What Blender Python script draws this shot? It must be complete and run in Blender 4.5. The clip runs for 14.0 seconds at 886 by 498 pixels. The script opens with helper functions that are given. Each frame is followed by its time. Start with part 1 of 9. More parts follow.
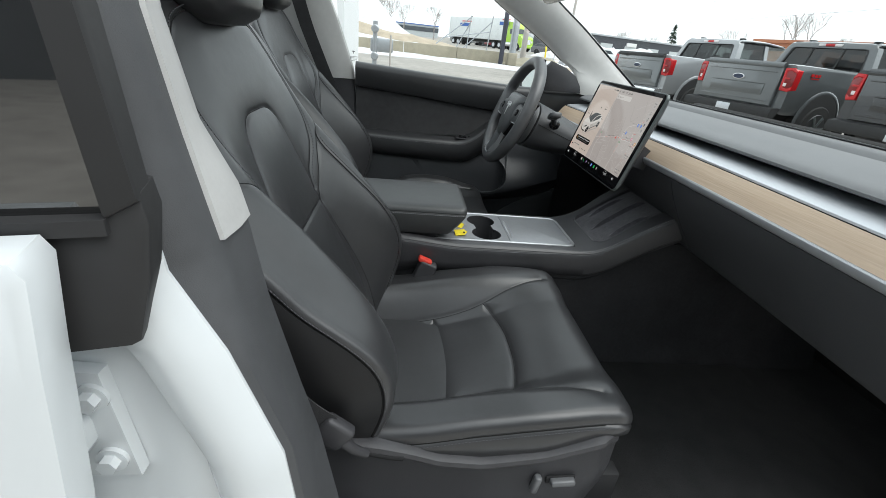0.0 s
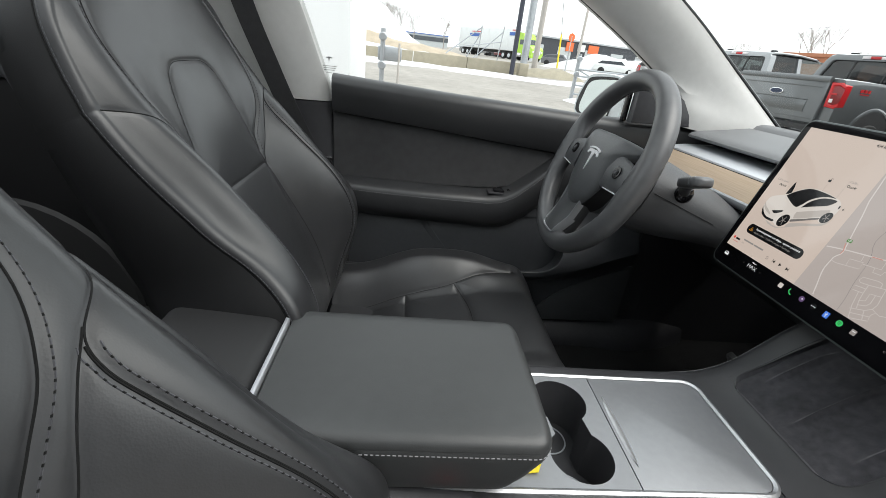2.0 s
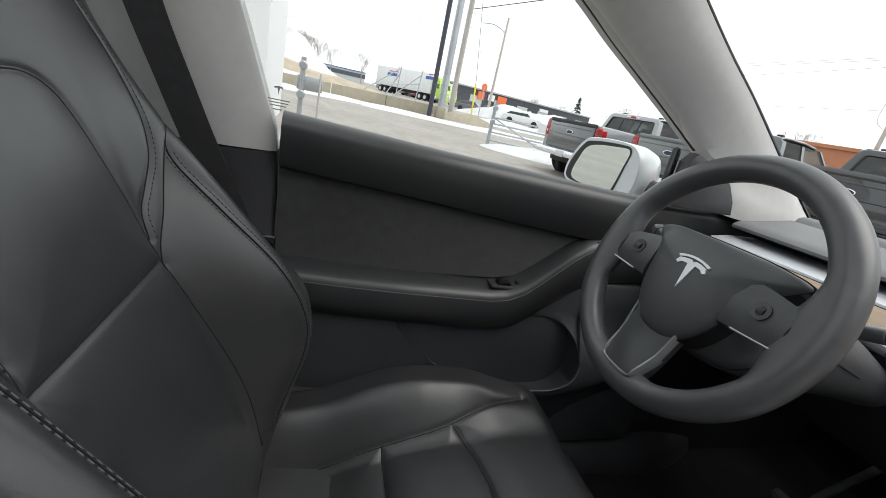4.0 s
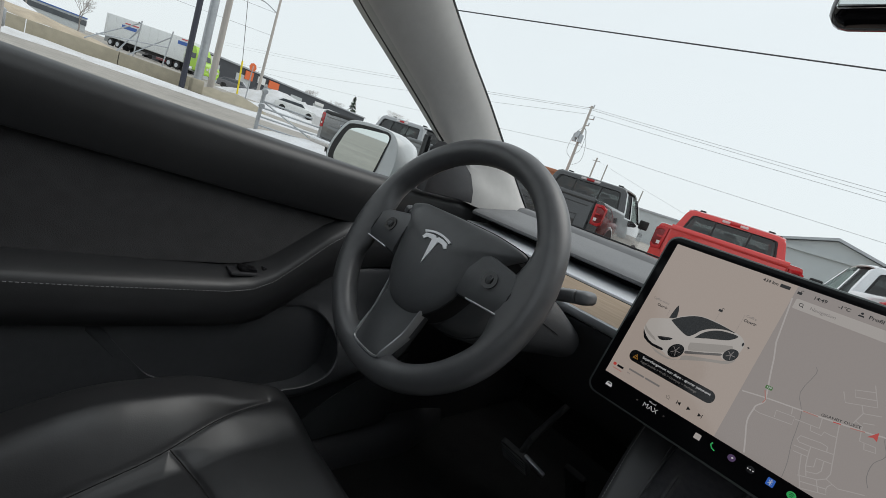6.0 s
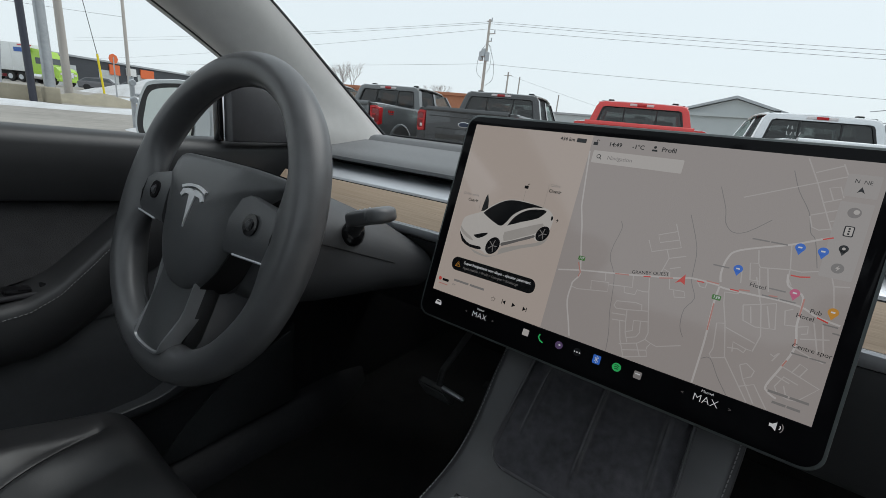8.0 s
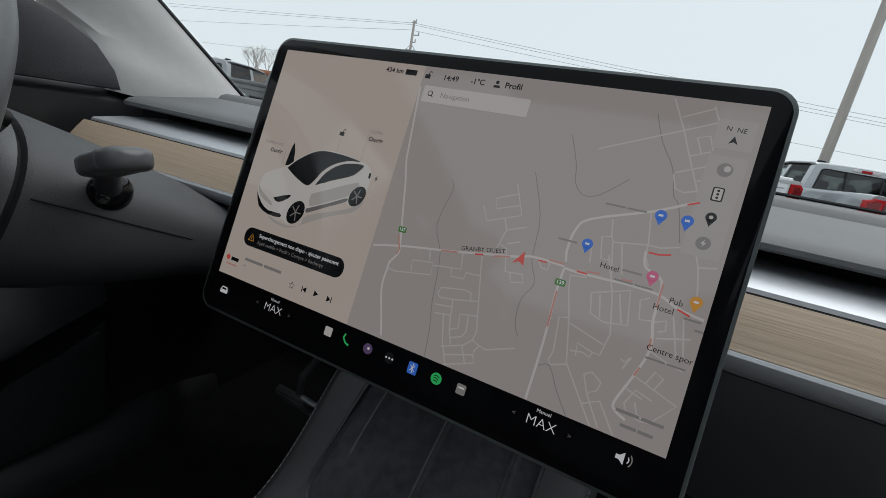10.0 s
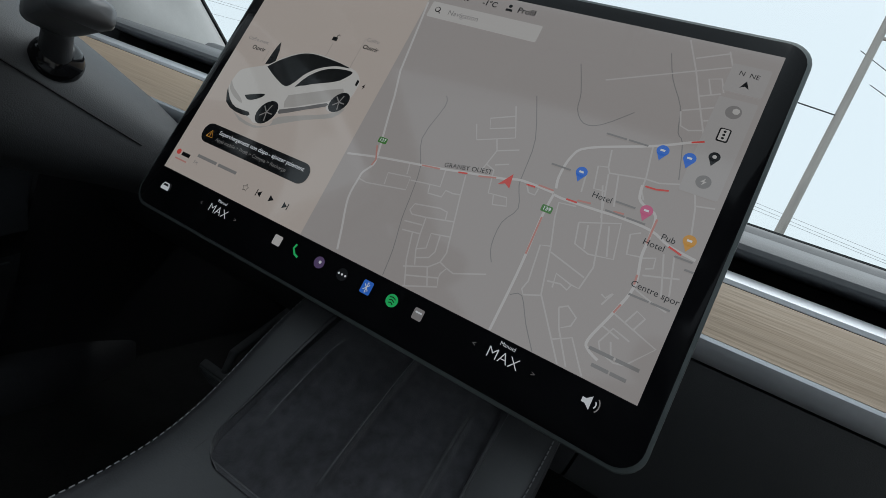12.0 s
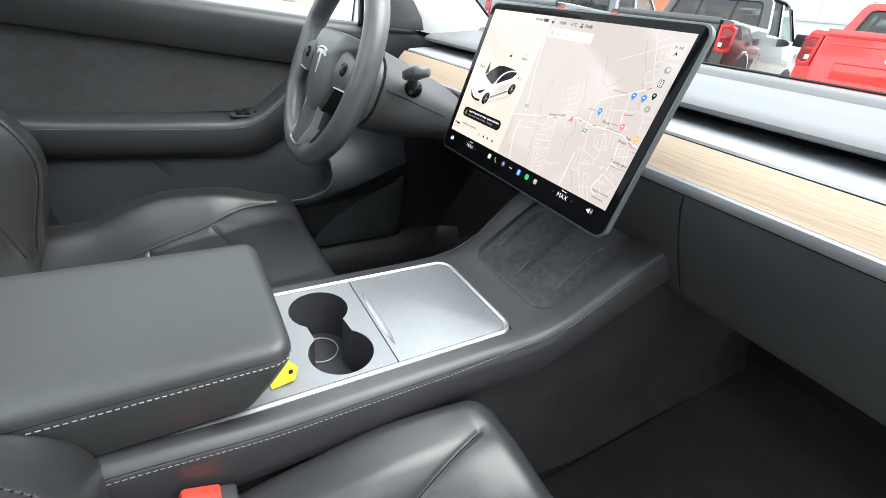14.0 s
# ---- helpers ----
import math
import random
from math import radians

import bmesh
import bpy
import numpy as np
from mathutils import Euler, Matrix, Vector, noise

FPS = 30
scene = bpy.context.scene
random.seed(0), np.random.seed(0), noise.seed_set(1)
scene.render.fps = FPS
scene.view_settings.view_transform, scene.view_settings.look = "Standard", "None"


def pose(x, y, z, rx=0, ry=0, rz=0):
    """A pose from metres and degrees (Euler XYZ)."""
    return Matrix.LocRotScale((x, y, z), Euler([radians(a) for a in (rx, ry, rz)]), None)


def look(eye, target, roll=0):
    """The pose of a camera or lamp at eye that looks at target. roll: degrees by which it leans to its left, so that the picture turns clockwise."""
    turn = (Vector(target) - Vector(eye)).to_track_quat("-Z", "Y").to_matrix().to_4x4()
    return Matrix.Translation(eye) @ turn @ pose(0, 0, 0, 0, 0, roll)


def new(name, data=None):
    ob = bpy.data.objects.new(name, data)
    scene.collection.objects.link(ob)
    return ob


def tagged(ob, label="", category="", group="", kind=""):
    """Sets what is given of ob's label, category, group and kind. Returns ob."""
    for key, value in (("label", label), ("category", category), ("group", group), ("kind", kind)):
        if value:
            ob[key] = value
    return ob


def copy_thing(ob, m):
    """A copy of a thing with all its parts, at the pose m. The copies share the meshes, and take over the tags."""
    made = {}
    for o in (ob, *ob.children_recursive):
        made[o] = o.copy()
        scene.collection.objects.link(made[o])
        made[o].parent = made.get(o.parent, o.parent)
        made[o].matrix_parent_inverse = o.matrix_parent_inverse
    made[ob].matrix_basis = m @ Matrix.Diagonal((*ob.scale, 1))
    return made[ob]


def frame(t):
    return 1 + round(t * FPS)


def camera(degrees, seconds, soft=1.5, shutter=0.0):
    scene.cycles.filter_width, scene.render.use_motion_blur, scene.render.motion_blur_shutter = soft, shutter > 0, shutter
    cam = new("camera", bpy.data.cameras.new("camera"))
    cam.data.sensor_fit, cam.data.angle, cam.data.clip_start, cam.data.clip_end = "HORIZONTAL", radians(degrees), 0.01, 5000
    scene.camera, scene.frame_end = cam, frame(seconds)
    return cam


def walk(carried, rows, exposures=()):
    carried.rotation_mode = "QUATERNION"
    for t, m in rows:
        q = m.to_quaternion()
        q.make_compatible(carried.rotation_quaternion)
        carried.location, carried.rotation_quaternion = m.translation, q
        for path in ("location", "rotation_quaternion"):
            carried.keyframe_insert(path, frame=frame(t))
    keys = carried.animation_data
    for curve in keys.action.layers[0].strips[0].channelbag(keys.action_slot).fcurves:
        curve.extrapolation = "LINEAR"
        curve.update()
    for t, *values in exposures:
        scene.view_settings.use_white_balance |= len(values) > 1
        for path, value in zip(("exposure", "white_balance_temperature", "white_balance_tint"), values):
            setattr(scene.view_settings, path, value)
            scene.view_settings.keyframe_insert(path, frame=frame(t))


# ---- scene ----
cam = camera(92.0, 14.0, 0.8)
METRES, EYE, TILT, LEAN, TURN = 2.1, (-0.538, -1.119, 1.162), -25.715, -5.674, -4.203
ROWS = [
    (0.0, 0.0, 0.0, 0.0, 0.0, 0.0, -0.0),
    (0.5, -0.01, 0.0749, 0.0384, -0.08, 0.13, -0.25),
    (1.0, -0.016, 0.1513, 0.073, -0.42, 0.13, -0.31),
    (1.5, -0.016, 0.239, 0.11, 0.08, 0.4, -0.61),
    (2.0, -0.0241, 0.3044, 0.1379, 0.8, 1.08, -0.92),
    (4.5, -0.1071, 0.4812, 0.2199, -20.2, 7.16, -0.93),
    (5.0, -0.0958, 0.4904, 0.2168, -31.26, 6.87, 0.46),
    (5.5, -0.0826, 0.4905, 0.2104, -36.85, 6.16, 0.9),
    (6.0, -0.0669, 0.4872, 0.2056, -40.23, 5.31, 1.51),
    (6.5, -0.0409, 0.4815, 0.2003, -42.14, 4.26, 3.3),
    (7.0, -0.0145, 0.4742, 0.1939, -43.51, 1.81, 8.18),
    (7.5, 0.0048, 0.4673, 0.1895, -44.91, -0.79, 13.72),
    (8.0, 0.0267, 0.4612, 0.1828, -46.9, -3.0, 17.22),
    (8.5, 0.0582, 0.4545, 0.1742, -49.0, -4.73, 18.83),
    (9.0, 0.0753, 0.4562, 0.1672, -51.35, -6.32, 19.87),
    (11.5, 0.1001, 0.4792, 0.1329, -65.41, -2.35, 5.25),
    (12.0, 0.0975, 0.478, 0.1219, -62.45, -2.15, 4.19),
    (12.5, 0.0899, 0.4664, 0.1153, -50.7, -7.69, 5.92),
    (13.0, 0.0747, 0.444, 0.1124, -40.83, -13.3, 9.18),
    (13.5, 0.0464, 0.3928, 0.1133, -33.04, -13.26, 10.97),
    (14.0, 0.0267, 0.3084, 0.109, -24.06, -8.63, 9.18),
]
EXPOSURES = [(0.0, 0.55, 6300, 7), (0.5, 0.7, 6350, 8), (1.5, 0.8, 6450, 9), (2.2, 0.75, 6550, 10), (4.4, 0.25, 6600, 12), (5.0, -0.1, 6700, 13), (5.8, -0.2, 6500, 11), (7.0, -0.2, 6250, 9), (9.2, -0.25, 6250, 9), (11.4, -0.45, 6100, 8), (12.0, -0.25, 6000, 6), (12.4, 0.42, 5950, 6), (12.9, 1.35, 5900, 6), (13.4, 1.68, 6050, 7), (14.0, 1.75, 6300, 8)]
walk(cam, [(t, pose(*EYE, TILT, LEAN, TURN) @ pose(METRES * x, METRES * y, METRES * z, 90 + pitch, roll, yaw)) for t, x, y, z, yaw, pitch, roll in ROWS],
     EXPOSURES)

# ---------------------------------------------------------------- world, sun
world = bpy.data.worlds.new("overcast_sky")
scene.world = world
world.use_nodes = True
wn, wl = world.node_tree.nodes, world.node_tree.links
wn.clear()
sky = wn.new("ShaderNodeTexSky")
sky.sky_type, sky.sun_disc = "NISHITA", False
sky.sun_elevation, sky.sun_rotation = radians(59), radians(124)
sky.air_density, sky.dust_density = 1.0, 4.0
cloud = wn.new("ShaderNodeMixRGB")
cloud.inputs[0].default_value = 0.9
cloud.inputs[2].default_value = (8.65, 9.05, 9.25, 1)
bg = wn.new("ShaderNodeBackground")
bg.inputs[1].default_value = 0.15
wout = wn.new("ShaderNodeOutputWorld")
wl.new(sky.outputs[0], cloud.inputs[1])
wl.new(cloud.outputs[0], bg.inputs[0])
wl.new(bg.outputs[0], wout.inputs[0])

sun_data = bpy.data.lights.new("sun", "SUN")
sun_data.energy, sun_data.angle, sun_data.color = 1.5, radians(50), (1.0, 0.97, 0.93)
sun = new("sun", sun_data)
sun.matrix_world = look((6, -4, 12), (0, 0, 0))


# ---------------------------------------------------------------- materials
def material(name, color, rough=0.5, metal=0.0, vary=0.0, scale=40.0, bump=0.0, bump_scale=300.0, second=None, spec=0.5,
             stretch=(1, 1, 1), coat=0.0, sheen=0.0):
    """A node material: a base colour varied at two scales, with fine relief."""
    m = bpy.data.materials.new(name)
    m.use_nodes = True
    n, k = m.node_tree.nodes, m.node_tree.links
    b = n["Principled BSDF"]
    b.inputs["Roughness"].default_value = rough
    b.inputs["Metallic"].default_value = metal
    b.inputs["Specular IOR Level"].default_value = spec
    b.inputs["Coat Weight"].default_value = coat
    b.inputs["Sheen Weight"].default_value = sheen
    b.inputs["Base Color"].default_value = (*color, 1)
    co = n.new("ShaderNodeTexCoord")
    mp = n.new("ShaderNodeMapping")
    mp.inputs["Scale"].default_value = stretch
    k.new(co.outputs["Object"], mp.inputs[0])
    if vary > 0:
        big = n.new("ShaderNodeTexNoise")
        big.inputs["Scale"].default_value, big.inputs["Detail"].default_value = scale * 0.12, 4
        small = n.new("ShaderNodeTexNoise")
        small.inputs["Scale"].default_value, small.inputs["Detail"].default_value = scale, 5
        add = n.new("ShaderNodeMath")
        add.operation = "ADD"
        half = n.new("ShaderNodeMath")
        half.operation, half.inputs[1].default_value = "MULTIPLY", 0.5
        ramp = n.new("ShaderNodeMixRGB")
        other = second or tuple(max(0.0, c * (1 - vary)) for c in color)
        lift = color if second else tuple(c * (1 + vary) for c in color)
        ramp.inputs[1].default_value, ramp.inputs[2].default_value = (*other, 1), (*lift, 1)
        for tex in (big, small):
            k.new(mp.outputs[0], tex.inputs["Vector"])
        k.new(big.outputs[0], add.inputs[0])
        k.new(small.outputs[0], add.inputs[1])
        k.new(add.outputs[0], half.inputs[0])
        wide = n.new("ShaderNodeMapRange")
        wide.inputs[1].default_value, wide.inputs[2].default_value = 0.3, 0.7
        k.new(half.outputs[0], wide.inputs[0])
        k.new(wide.outputs[0], ramp.inputs[0])
        k.new(ramp.outputs[0], b.inputs["Base Color"])
        rr = n.new("ShaderNodeMapRange")
        rr.inputs[3].default_value, rr.inputs[4].default_value = max(0.02, rough - 0.06), min(1, rough + 0.06)
        k.new(small.outputs[0], rr.inputs[0])
        k.new(rr.outputs[0], b.inputs["Roughness"])
    if bump > 0:
        tex = n.new("ShaderNodeTexNoise")
        tex.inputs["Scale"].default_value, tex.inputs["Detail"].default_value = bump_scale, 3
        k.new(mp.outputs[0], tex.inputs["Vector"])
        bp = n.new("ShaderNodeBump")
        bp.inputs["Strength"].default_value, bp.inputs["Distance"].default_value = bump, 0.002
        k.new(tex.outputs[0], bp.inputs["Height"])
        k.new(bp.outputs[0], b.inputs["Normal"])
    return m


def leather_material(name, color, rough):
    """Grained synthetic leather: fine cells in relief, faint smudges."""
    m = material(name, color, rough, vary=0.16, scale=60, spec=0.75)
    n, k = m.node_tree.nodes, m.node_tree.links
    co = n.new("ShaderNodeTexCoord")
    cell = n.new("ShaderNodeTexVoronoi")
    cell.inputs["Scale"].default_value = 620
    soft = n.new("ShaderNodeTexNoise")
    soft.inputs["Scale"].default_value, soft.inputs["Detail"].default_value = 22, 3
    fine = n.new("ShaderNodeBump")
    fine.inputs["Strength"].default_value, fine.inputs["Distance"].default_value = 0.09, 0.0006
    wave = n.new("ShaderNodeBump")
    wave.inputs["Strength"].default_value, wave.inputs["Distance"].default_value = 0.07, 0.004
    k.new(co.outputs["Object"], cell.inputs["Vector"])
    k.new(co.outputs["Object"], soft.inputs["Vector"])
    k.new(soft.outputs[0], wave.inputs["Height"])
    k.new(cell.outputs["Distance"], fine.inputs["Height"])
    k.new(wave.outputs[0], fine.inputs["Normal"])
    k.new(fine.outputs[0], n["Principled BSDF"].inputs["Normal"])
    return m


def glass_material(name, tint=(1, 1, 1), clear=0.92, share=0.05):
    """Thin pane: mostly clear, with a small mirror share."""
    m = bpy.data.materials.new(name)
    m.use_nodes = True
    n, k = m.node_tree.nodes, m.node_tree.links
    n.clear()
    out = n.new("ShaderNodeOutputMaterial")
    mix = n.new("ShaderNodeMixShader")
    see = n.new("ShaderNodeBsdfTransparent")
    see.inputs[0].default_value = tuple(c * clear for c in tint) + (1,)
    gloss = n.new("ShaderNodeBsdfGlossy")
    gloss.inputs["Roughness"].default_value = 0.02
    mix.inputs[0].default_value = share
    k.new(see.outputs[0], mix.inputs[1])
    k.new(gloss.outputs[0], mix.inputs[2])
    k.new(mix.outputs[0], out.inputs[0])
    return m


def glow_material(name, color, strength):
    """Lit areas of the display, under a smooth cover glass."""
    m = bpy.data.materials.new(name)
    m.use_nodes = True
    b = m.node_tree.nodes["Principled BSDF"]
    b.inputs["Base Color"].default_value = (0.01, 0.01, 0.01, 1)
    b.inputs["Roughness"].default_value = 0.08
    b.inputs["Emission Color"].default_value = (*color, 1)
    b.inputs["Emission Strength"].default_value = strength * 0.82
    return m


def wood_material(name):
    """Pale open-pored wood, long fine grain along the trim."""
    m = material(name, (0.50, 0.37, 0.26), 0.5, vary=0.1, scale=260, stretch=(1, 0.03, 1), bump=0.25, bump_scale=420,
                 second=(0.60, 0.47, 0.35))
    return m


LEATHER = leather_material("black_leather", (0.030, 0.0305, 0.0325), 0.35)
LEATHER_DOOR = leather_material("black_door_leather", (0.030, 0.031, 0.033), 0.44)
LEATHER_WHEEL = leather_material("black_wheel_leather", (0.082, 0.084, 0.088), 0.38)
LEATHER_CONSOLE = leather_material("black_console_leather", (0.042, 0.042, 0.046), 0.44)
LEATHER_ARM = leather_material("black_armrest_leather", (0.040, 0.042, 0.043), 0.46)
THREAD = material("dark_grey_thread", (0.10, 0.10, 0.11), 0.8, vary=0.2, scale=900)
PALE_STITCH = material("pale_thread", (0.27, 0.27, 0.28), 0.8, vary=0.2, scale=900)
PLASTIC = material("black_grained_plastic", (0.044, 0.044, 0.048), 0.46, vary=0.15, scale=90, bump=0.25, bump_scale=900)
HUB_PLASTIC = material("satin_black_hub", (0.080, 0.083, 0.087), 0.38, vary=0.1, scale=70, bump=0.15, bump_scale=1100)
PLASTIC_SOFT = material("soft_touch_black", (0.058, 0.060, 0.064), 0.52, vary=0.1, scale=70, bump=0.2, bump_scale=1100)
DASH_PAD = material("grey_dash_skin", (0.150, 0.153, 0.158), 0.55, vary=0.08, scale=60, bump=0.25, bump_scale=900)
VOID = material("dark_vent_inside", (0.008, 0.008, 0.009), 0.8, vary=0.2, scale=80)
SATIN = material("satin_silver", (0.58, 0.60, 0.63), 0.42, metal=0.55, vary=0.04, scale=200)
CHROME = material("bright_metal", (0.80, 0.81, 0.83), 0.24, metal=0.8, vary=0.03, scale=200)
CONSOLE_GREY = material("satin_grey_lid", (0.30, 0.31, 0.325), 0.42, metal=0.4, vary=0.06, scale=900, bump=0.08, bump_scale=1500)
SUEDE = material("charcoal_suede", (0.026, 0.025, 0.030), 0.95, vary=0.6, scale=95, second=(0.098, 0.096, 0.108), bump=0.35, bump_scale=700, sheen=0.5)
DOOR_SUEDE = material("charcoal_door_suede", (0.043, 0.043, 0.045), 0.95, vary=0.35, scale=45, bump=0.5, bump_scale=800, sheen=0.4)
DOOR_PLASTIC = material("black_door_plastic", (0.052, 0.055, 0.060), 0.37, vary=0.12, scale=90, bump=0.22, bump_scale=1000)
SPEAKER_CLOTH = material("dark_speaker_mesh", (0.060, 0.064, 0.068), 0.6, vary=0.12, scale=120, bump=0.3, bump_scale=900)
RIM_GREY = material("dark_satin_rim", (0.115, 0.13, 0.13), 0.38, metal=0.5, vary=0.05, scale=200)
STALK = material("dark_grey_stalk", (0.11, 0.113, 0.118), 0.32, vary=0.08, scale=80)
SPOKE_BAND = material("satin_spoke_band", (0.34, 0.35, 0.36), 0.38, metal=0.6, vary=0.05, scale=120)
SPOKE_GREY = material("satin_spoke_grey", (0.13, 0.135, 0.14), 0.34, metal=0.35, vary=0.05, scale=120)
TRIM_METAL = material("satin_trim_metal", (0.62, 0.63, 0.65), 0.33, metal=0.75, vary=0.03, scale=200)
WOOD = wood_material("pale_wood")
PILLAR_PLASTIC = material("light_grey_pillar_plastic", (0.42, 0.42, 0.415), 0.6, vary=0.05, scale=200, bump=0.10, bump_scale=1200)
PILLAR_CLOTH = material("light_grey_pillar_cloth", (0.58, 0.575, 0.56), 0.9, vary=0.05, scale=500, bump=0.10, bump_scale=1800)
CARPET = material("black_carpet", (0.014, 0.014, 0.014), 1.0, vary=0.5, scale=160, bump=0.8, bump_scale=500)
RUBBER = material("black_rubber", (0.02, 0.02, 0.021), 0.65, vary=0.15, scale=100)
GLOSS_BLACK = material("gloss_black", (0.008, 0.008, 0.009), 0.1, vary=0.2, scale=60)
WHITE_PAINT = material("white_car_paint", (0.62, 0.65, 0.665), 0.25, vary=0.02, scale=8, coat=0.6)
BELT_WEB = material("dark_belt_webbing", (0.03, 0.03, 0.032), 0.85, vary=0.3, scale=500, bump=0.5, bump_scale=900)
RED_PLASTIC = material("red_button", (0.75, 0.06, 0.04), 0.45, vary=0.08, scale=90)
YELLOW_PAPER = material("yellow_tag_card", (0.85, 0.68, 0.03), 0.7, vary=0.08, scale=90)
GLASS = glass_material("clear_pane", (0.97, 1.0, 0.99), 0.80, 0.015)
DARK_GLASS = glass_material("tinted_pane", (0.25, 0.28, 0.28), 0.3, 0.22)
MIRROR = material("mirror_glass", (0.74, 0.80, 0.78), 0.02, metal=1.0)
ROOF_GLASS = glass_material("tinted_roof_pane", (0.98, 1.0, 1.0), 0.72, 0.05)
SCREEN_BLACK = material("display_cover_glass", (0.005, 0.005, 0.006), 0.09, vary=0.15, scale=40, spec=0.09)
LIT_PANEL = glow_material("lit_panel", (0.80, 0.67, 0.58), 0.50)
LIT_MAP = glow_material("lit_map", (0.60, 0.53, 0.49), 0.50)


# ---------------------------------------------------------------- mesh helpers
def part(name, bm, mat, parent=None, label="", smooth=True, angle=40):
    """Link a bmesh as ONE mesh object, under a thing or a part."""
    bmesh.ops.recalc_face_normals(bm, faces=bm.faces)
    me = bpy.data.meshes.new(name)
    bm.to_mesh(me)
    bm.free()
    me.materials.append(mat)
    if smooth:
        me.shade_smooth()
        me.set_sharp_from_angle(angle=radians(angle))
    ob = new(name, me)
    if parent is not None:
        ob.parent = parent
    if label:
        ob["label"] = label
    return ob


def thing(name, label, category, group="", kind="", at=None):
    """An Empty that carries the parts of one thing."""
    ob = new(name)
    ob.empty_display_size = 0.05
    if at is not None:
        ob.matrix_basis = at
    return tagged(ob, label, category, group, kind)


def block(size, at=(0, 0, 0), bevel=0.0, seg=2, bm=None, turn=None):
    """A box with rounded edges, size along x, y, z."""
    bm = bm or bmesh.new()
    made = bmesh.ops.create_cube(bm, size=1.0)
    vs = made["verts"]
    bmesh.ops.scale(bm, vec=size, verts=vs)
    if bevel:
        es = list({e for v in vs for e in v.link_edges})
        out = bmesh.ops.bevel(bm, geom=es, offset=bevel, segments=seg, profile=0.5, affect="EDGES")
        vs = list({v for f in out["faces"] for v in f.verts} | {v for v in vs if v.is_valid})
    if turn is not None:
        bmesh.ops.transform(bm, matrix=turn.to_4x4(), verts=vs)
    bmesh.ops.translate(bm, vec=at, verts=vs)
    return bm


def rings(secs, closed=True, caps=True, bm=None):
    """Skin a row of rings of points."""
    bm = bm or bmesh.new()
    vs = [[bm.verts.new(p) for p in s] for s in secs]
    n = len(secs[0])
    for a, b in zip(vs, vs[1:]):
        for i in range(n if closed else n - 1):
            j = (i + 1) % n
            bm.faces.new((a[i], a[j], b[j], b[i]))
    if caps and closed:
        bm.faces.new(vs[0])
        bm.faces.new(list(reversed(vs[-1])))
    return bm


def tube(path, r, n=10, bm=None, flat=1.0):
    """A round bar along a path; r a number or one for each point."""
    path = [Vector(p) for p in path]
    secs, side = [], None
    for i, p in enumerate(path):
        d = (path[min(i + 1, len(path) - 1)] - path[max(i - 1, 0)]).normalized()
        if side is None:
            side = d.cross(Vector((0, 0, 1)) if abs(d.z) < 0.9 else Vector((1, 0, 0))).normalized()
        side = (side - d * side.dot(d)).normalized()
        up = side.cross(d)
        rr = r[i] if isinstance(r, (list, tuple)) else r
        secs.append([p + side * rr * math.cos(2 * math.pi * k / n) + up * rr * flat * math.sin(2 * math.pi * k / n) for k in range(n)])
    return rings(secs, bm=bm)


def disc(r, h, at=(0, 0, 0), turn=None, n=32, bevel=0.0, bm=None, r2=None):
    """A turned plug along z with a rounded rim."""
    bm = bm or bmesh.new()
    r2 = r if r2 is None else r2
    rows = [(r, -h / 2)] + ([(r2, h / 2 - bevel), (r2 - bevel, h / 2)] if bevel else [(r2, h / 2)])
    secs = [[Vector((q * math.cos(2 * math.pi * k / n), q * math.sin(2 * math.pi * k / n), z)) for k in range(n)] for q, z in rows]
    m = (turn.to_4x4() if turn is not None else Matrix.Identity(4))
    secs = [[Vector(at) + (m @ p) for p in s] for s in secs]
    return rings(secs, bm=bm)


def smooth_path(pts, n):
    """A Catmull-Rom line through the points, n steps a span."""
    pts = [Vector(p) for p in pts]
    out = []
    for i in range(len(pts) - 1):
        a, b, c, d = pts[max(i - 1, 0)], pts[i], pts[i + 1], pts[min(i + 2, len(pts) - 1)]
        for j in range(n):
            t = j / n
            out.append(0.5 * ((2 * b) + (c - a) * t + (2 * a - 5 * b + 4 * c - d) * t * t + (3 * b - a - 3 * c + d) * t ** 3))
    out.append(pts[-1])
    return out


def lerp_table(rows, x):
    """A value read between the rows (x, value)."""
    return float(np.interp(x, [r[0] for r in rows], [r[1] for r in rows]))


def sstep(a, b, x):
    t = min(1.0, max(0.0, (x - a) / (b - a)))
    return t * t * (3 - 2 * t)


def stitches(path, normal_of, length=0.0034, gap=0.0022, wide=0.0009, lift=0.0005, bm=None, start=0.0):
    """A row of short raised threads along a path."""
    bm = bm or bmesh.new()
    path = [Vector(p) for p in path]
    run, nxt = 0.0, start
    for a, b in zip(path, path[1:]):
        seg = (b - a).length
        if seg < 1e-7:
            continue
        d = (b - a) / seg
        nrm = normal_of(a)
        side = d.cross(nrm).normalized() * wide / 2
        while nxt < run + seg:
            p = a + d * (nxt - run) + nrm * lift
            q = p + d * length
            vs = [bm.verts.new(v) for v in (p - side - nrm * 0.001, p + side - nrm * 0.001, q + side - nrm * 0.001, q - side - nrm * 0.001,
                                            p - side * 0.6, p + side * 0.6, q + side * 0.6, q - side * 0.6)]
            for f in ((4, 5, 6, 7), (0, 1, 5, 4), (1, 2, 6, 5), (2, 3, 7, 6), (3, 0, 4, 7)):
                bm.faces.new([vs[i] for i in f])
            nxt += length + gap
        run += seg
    return bm


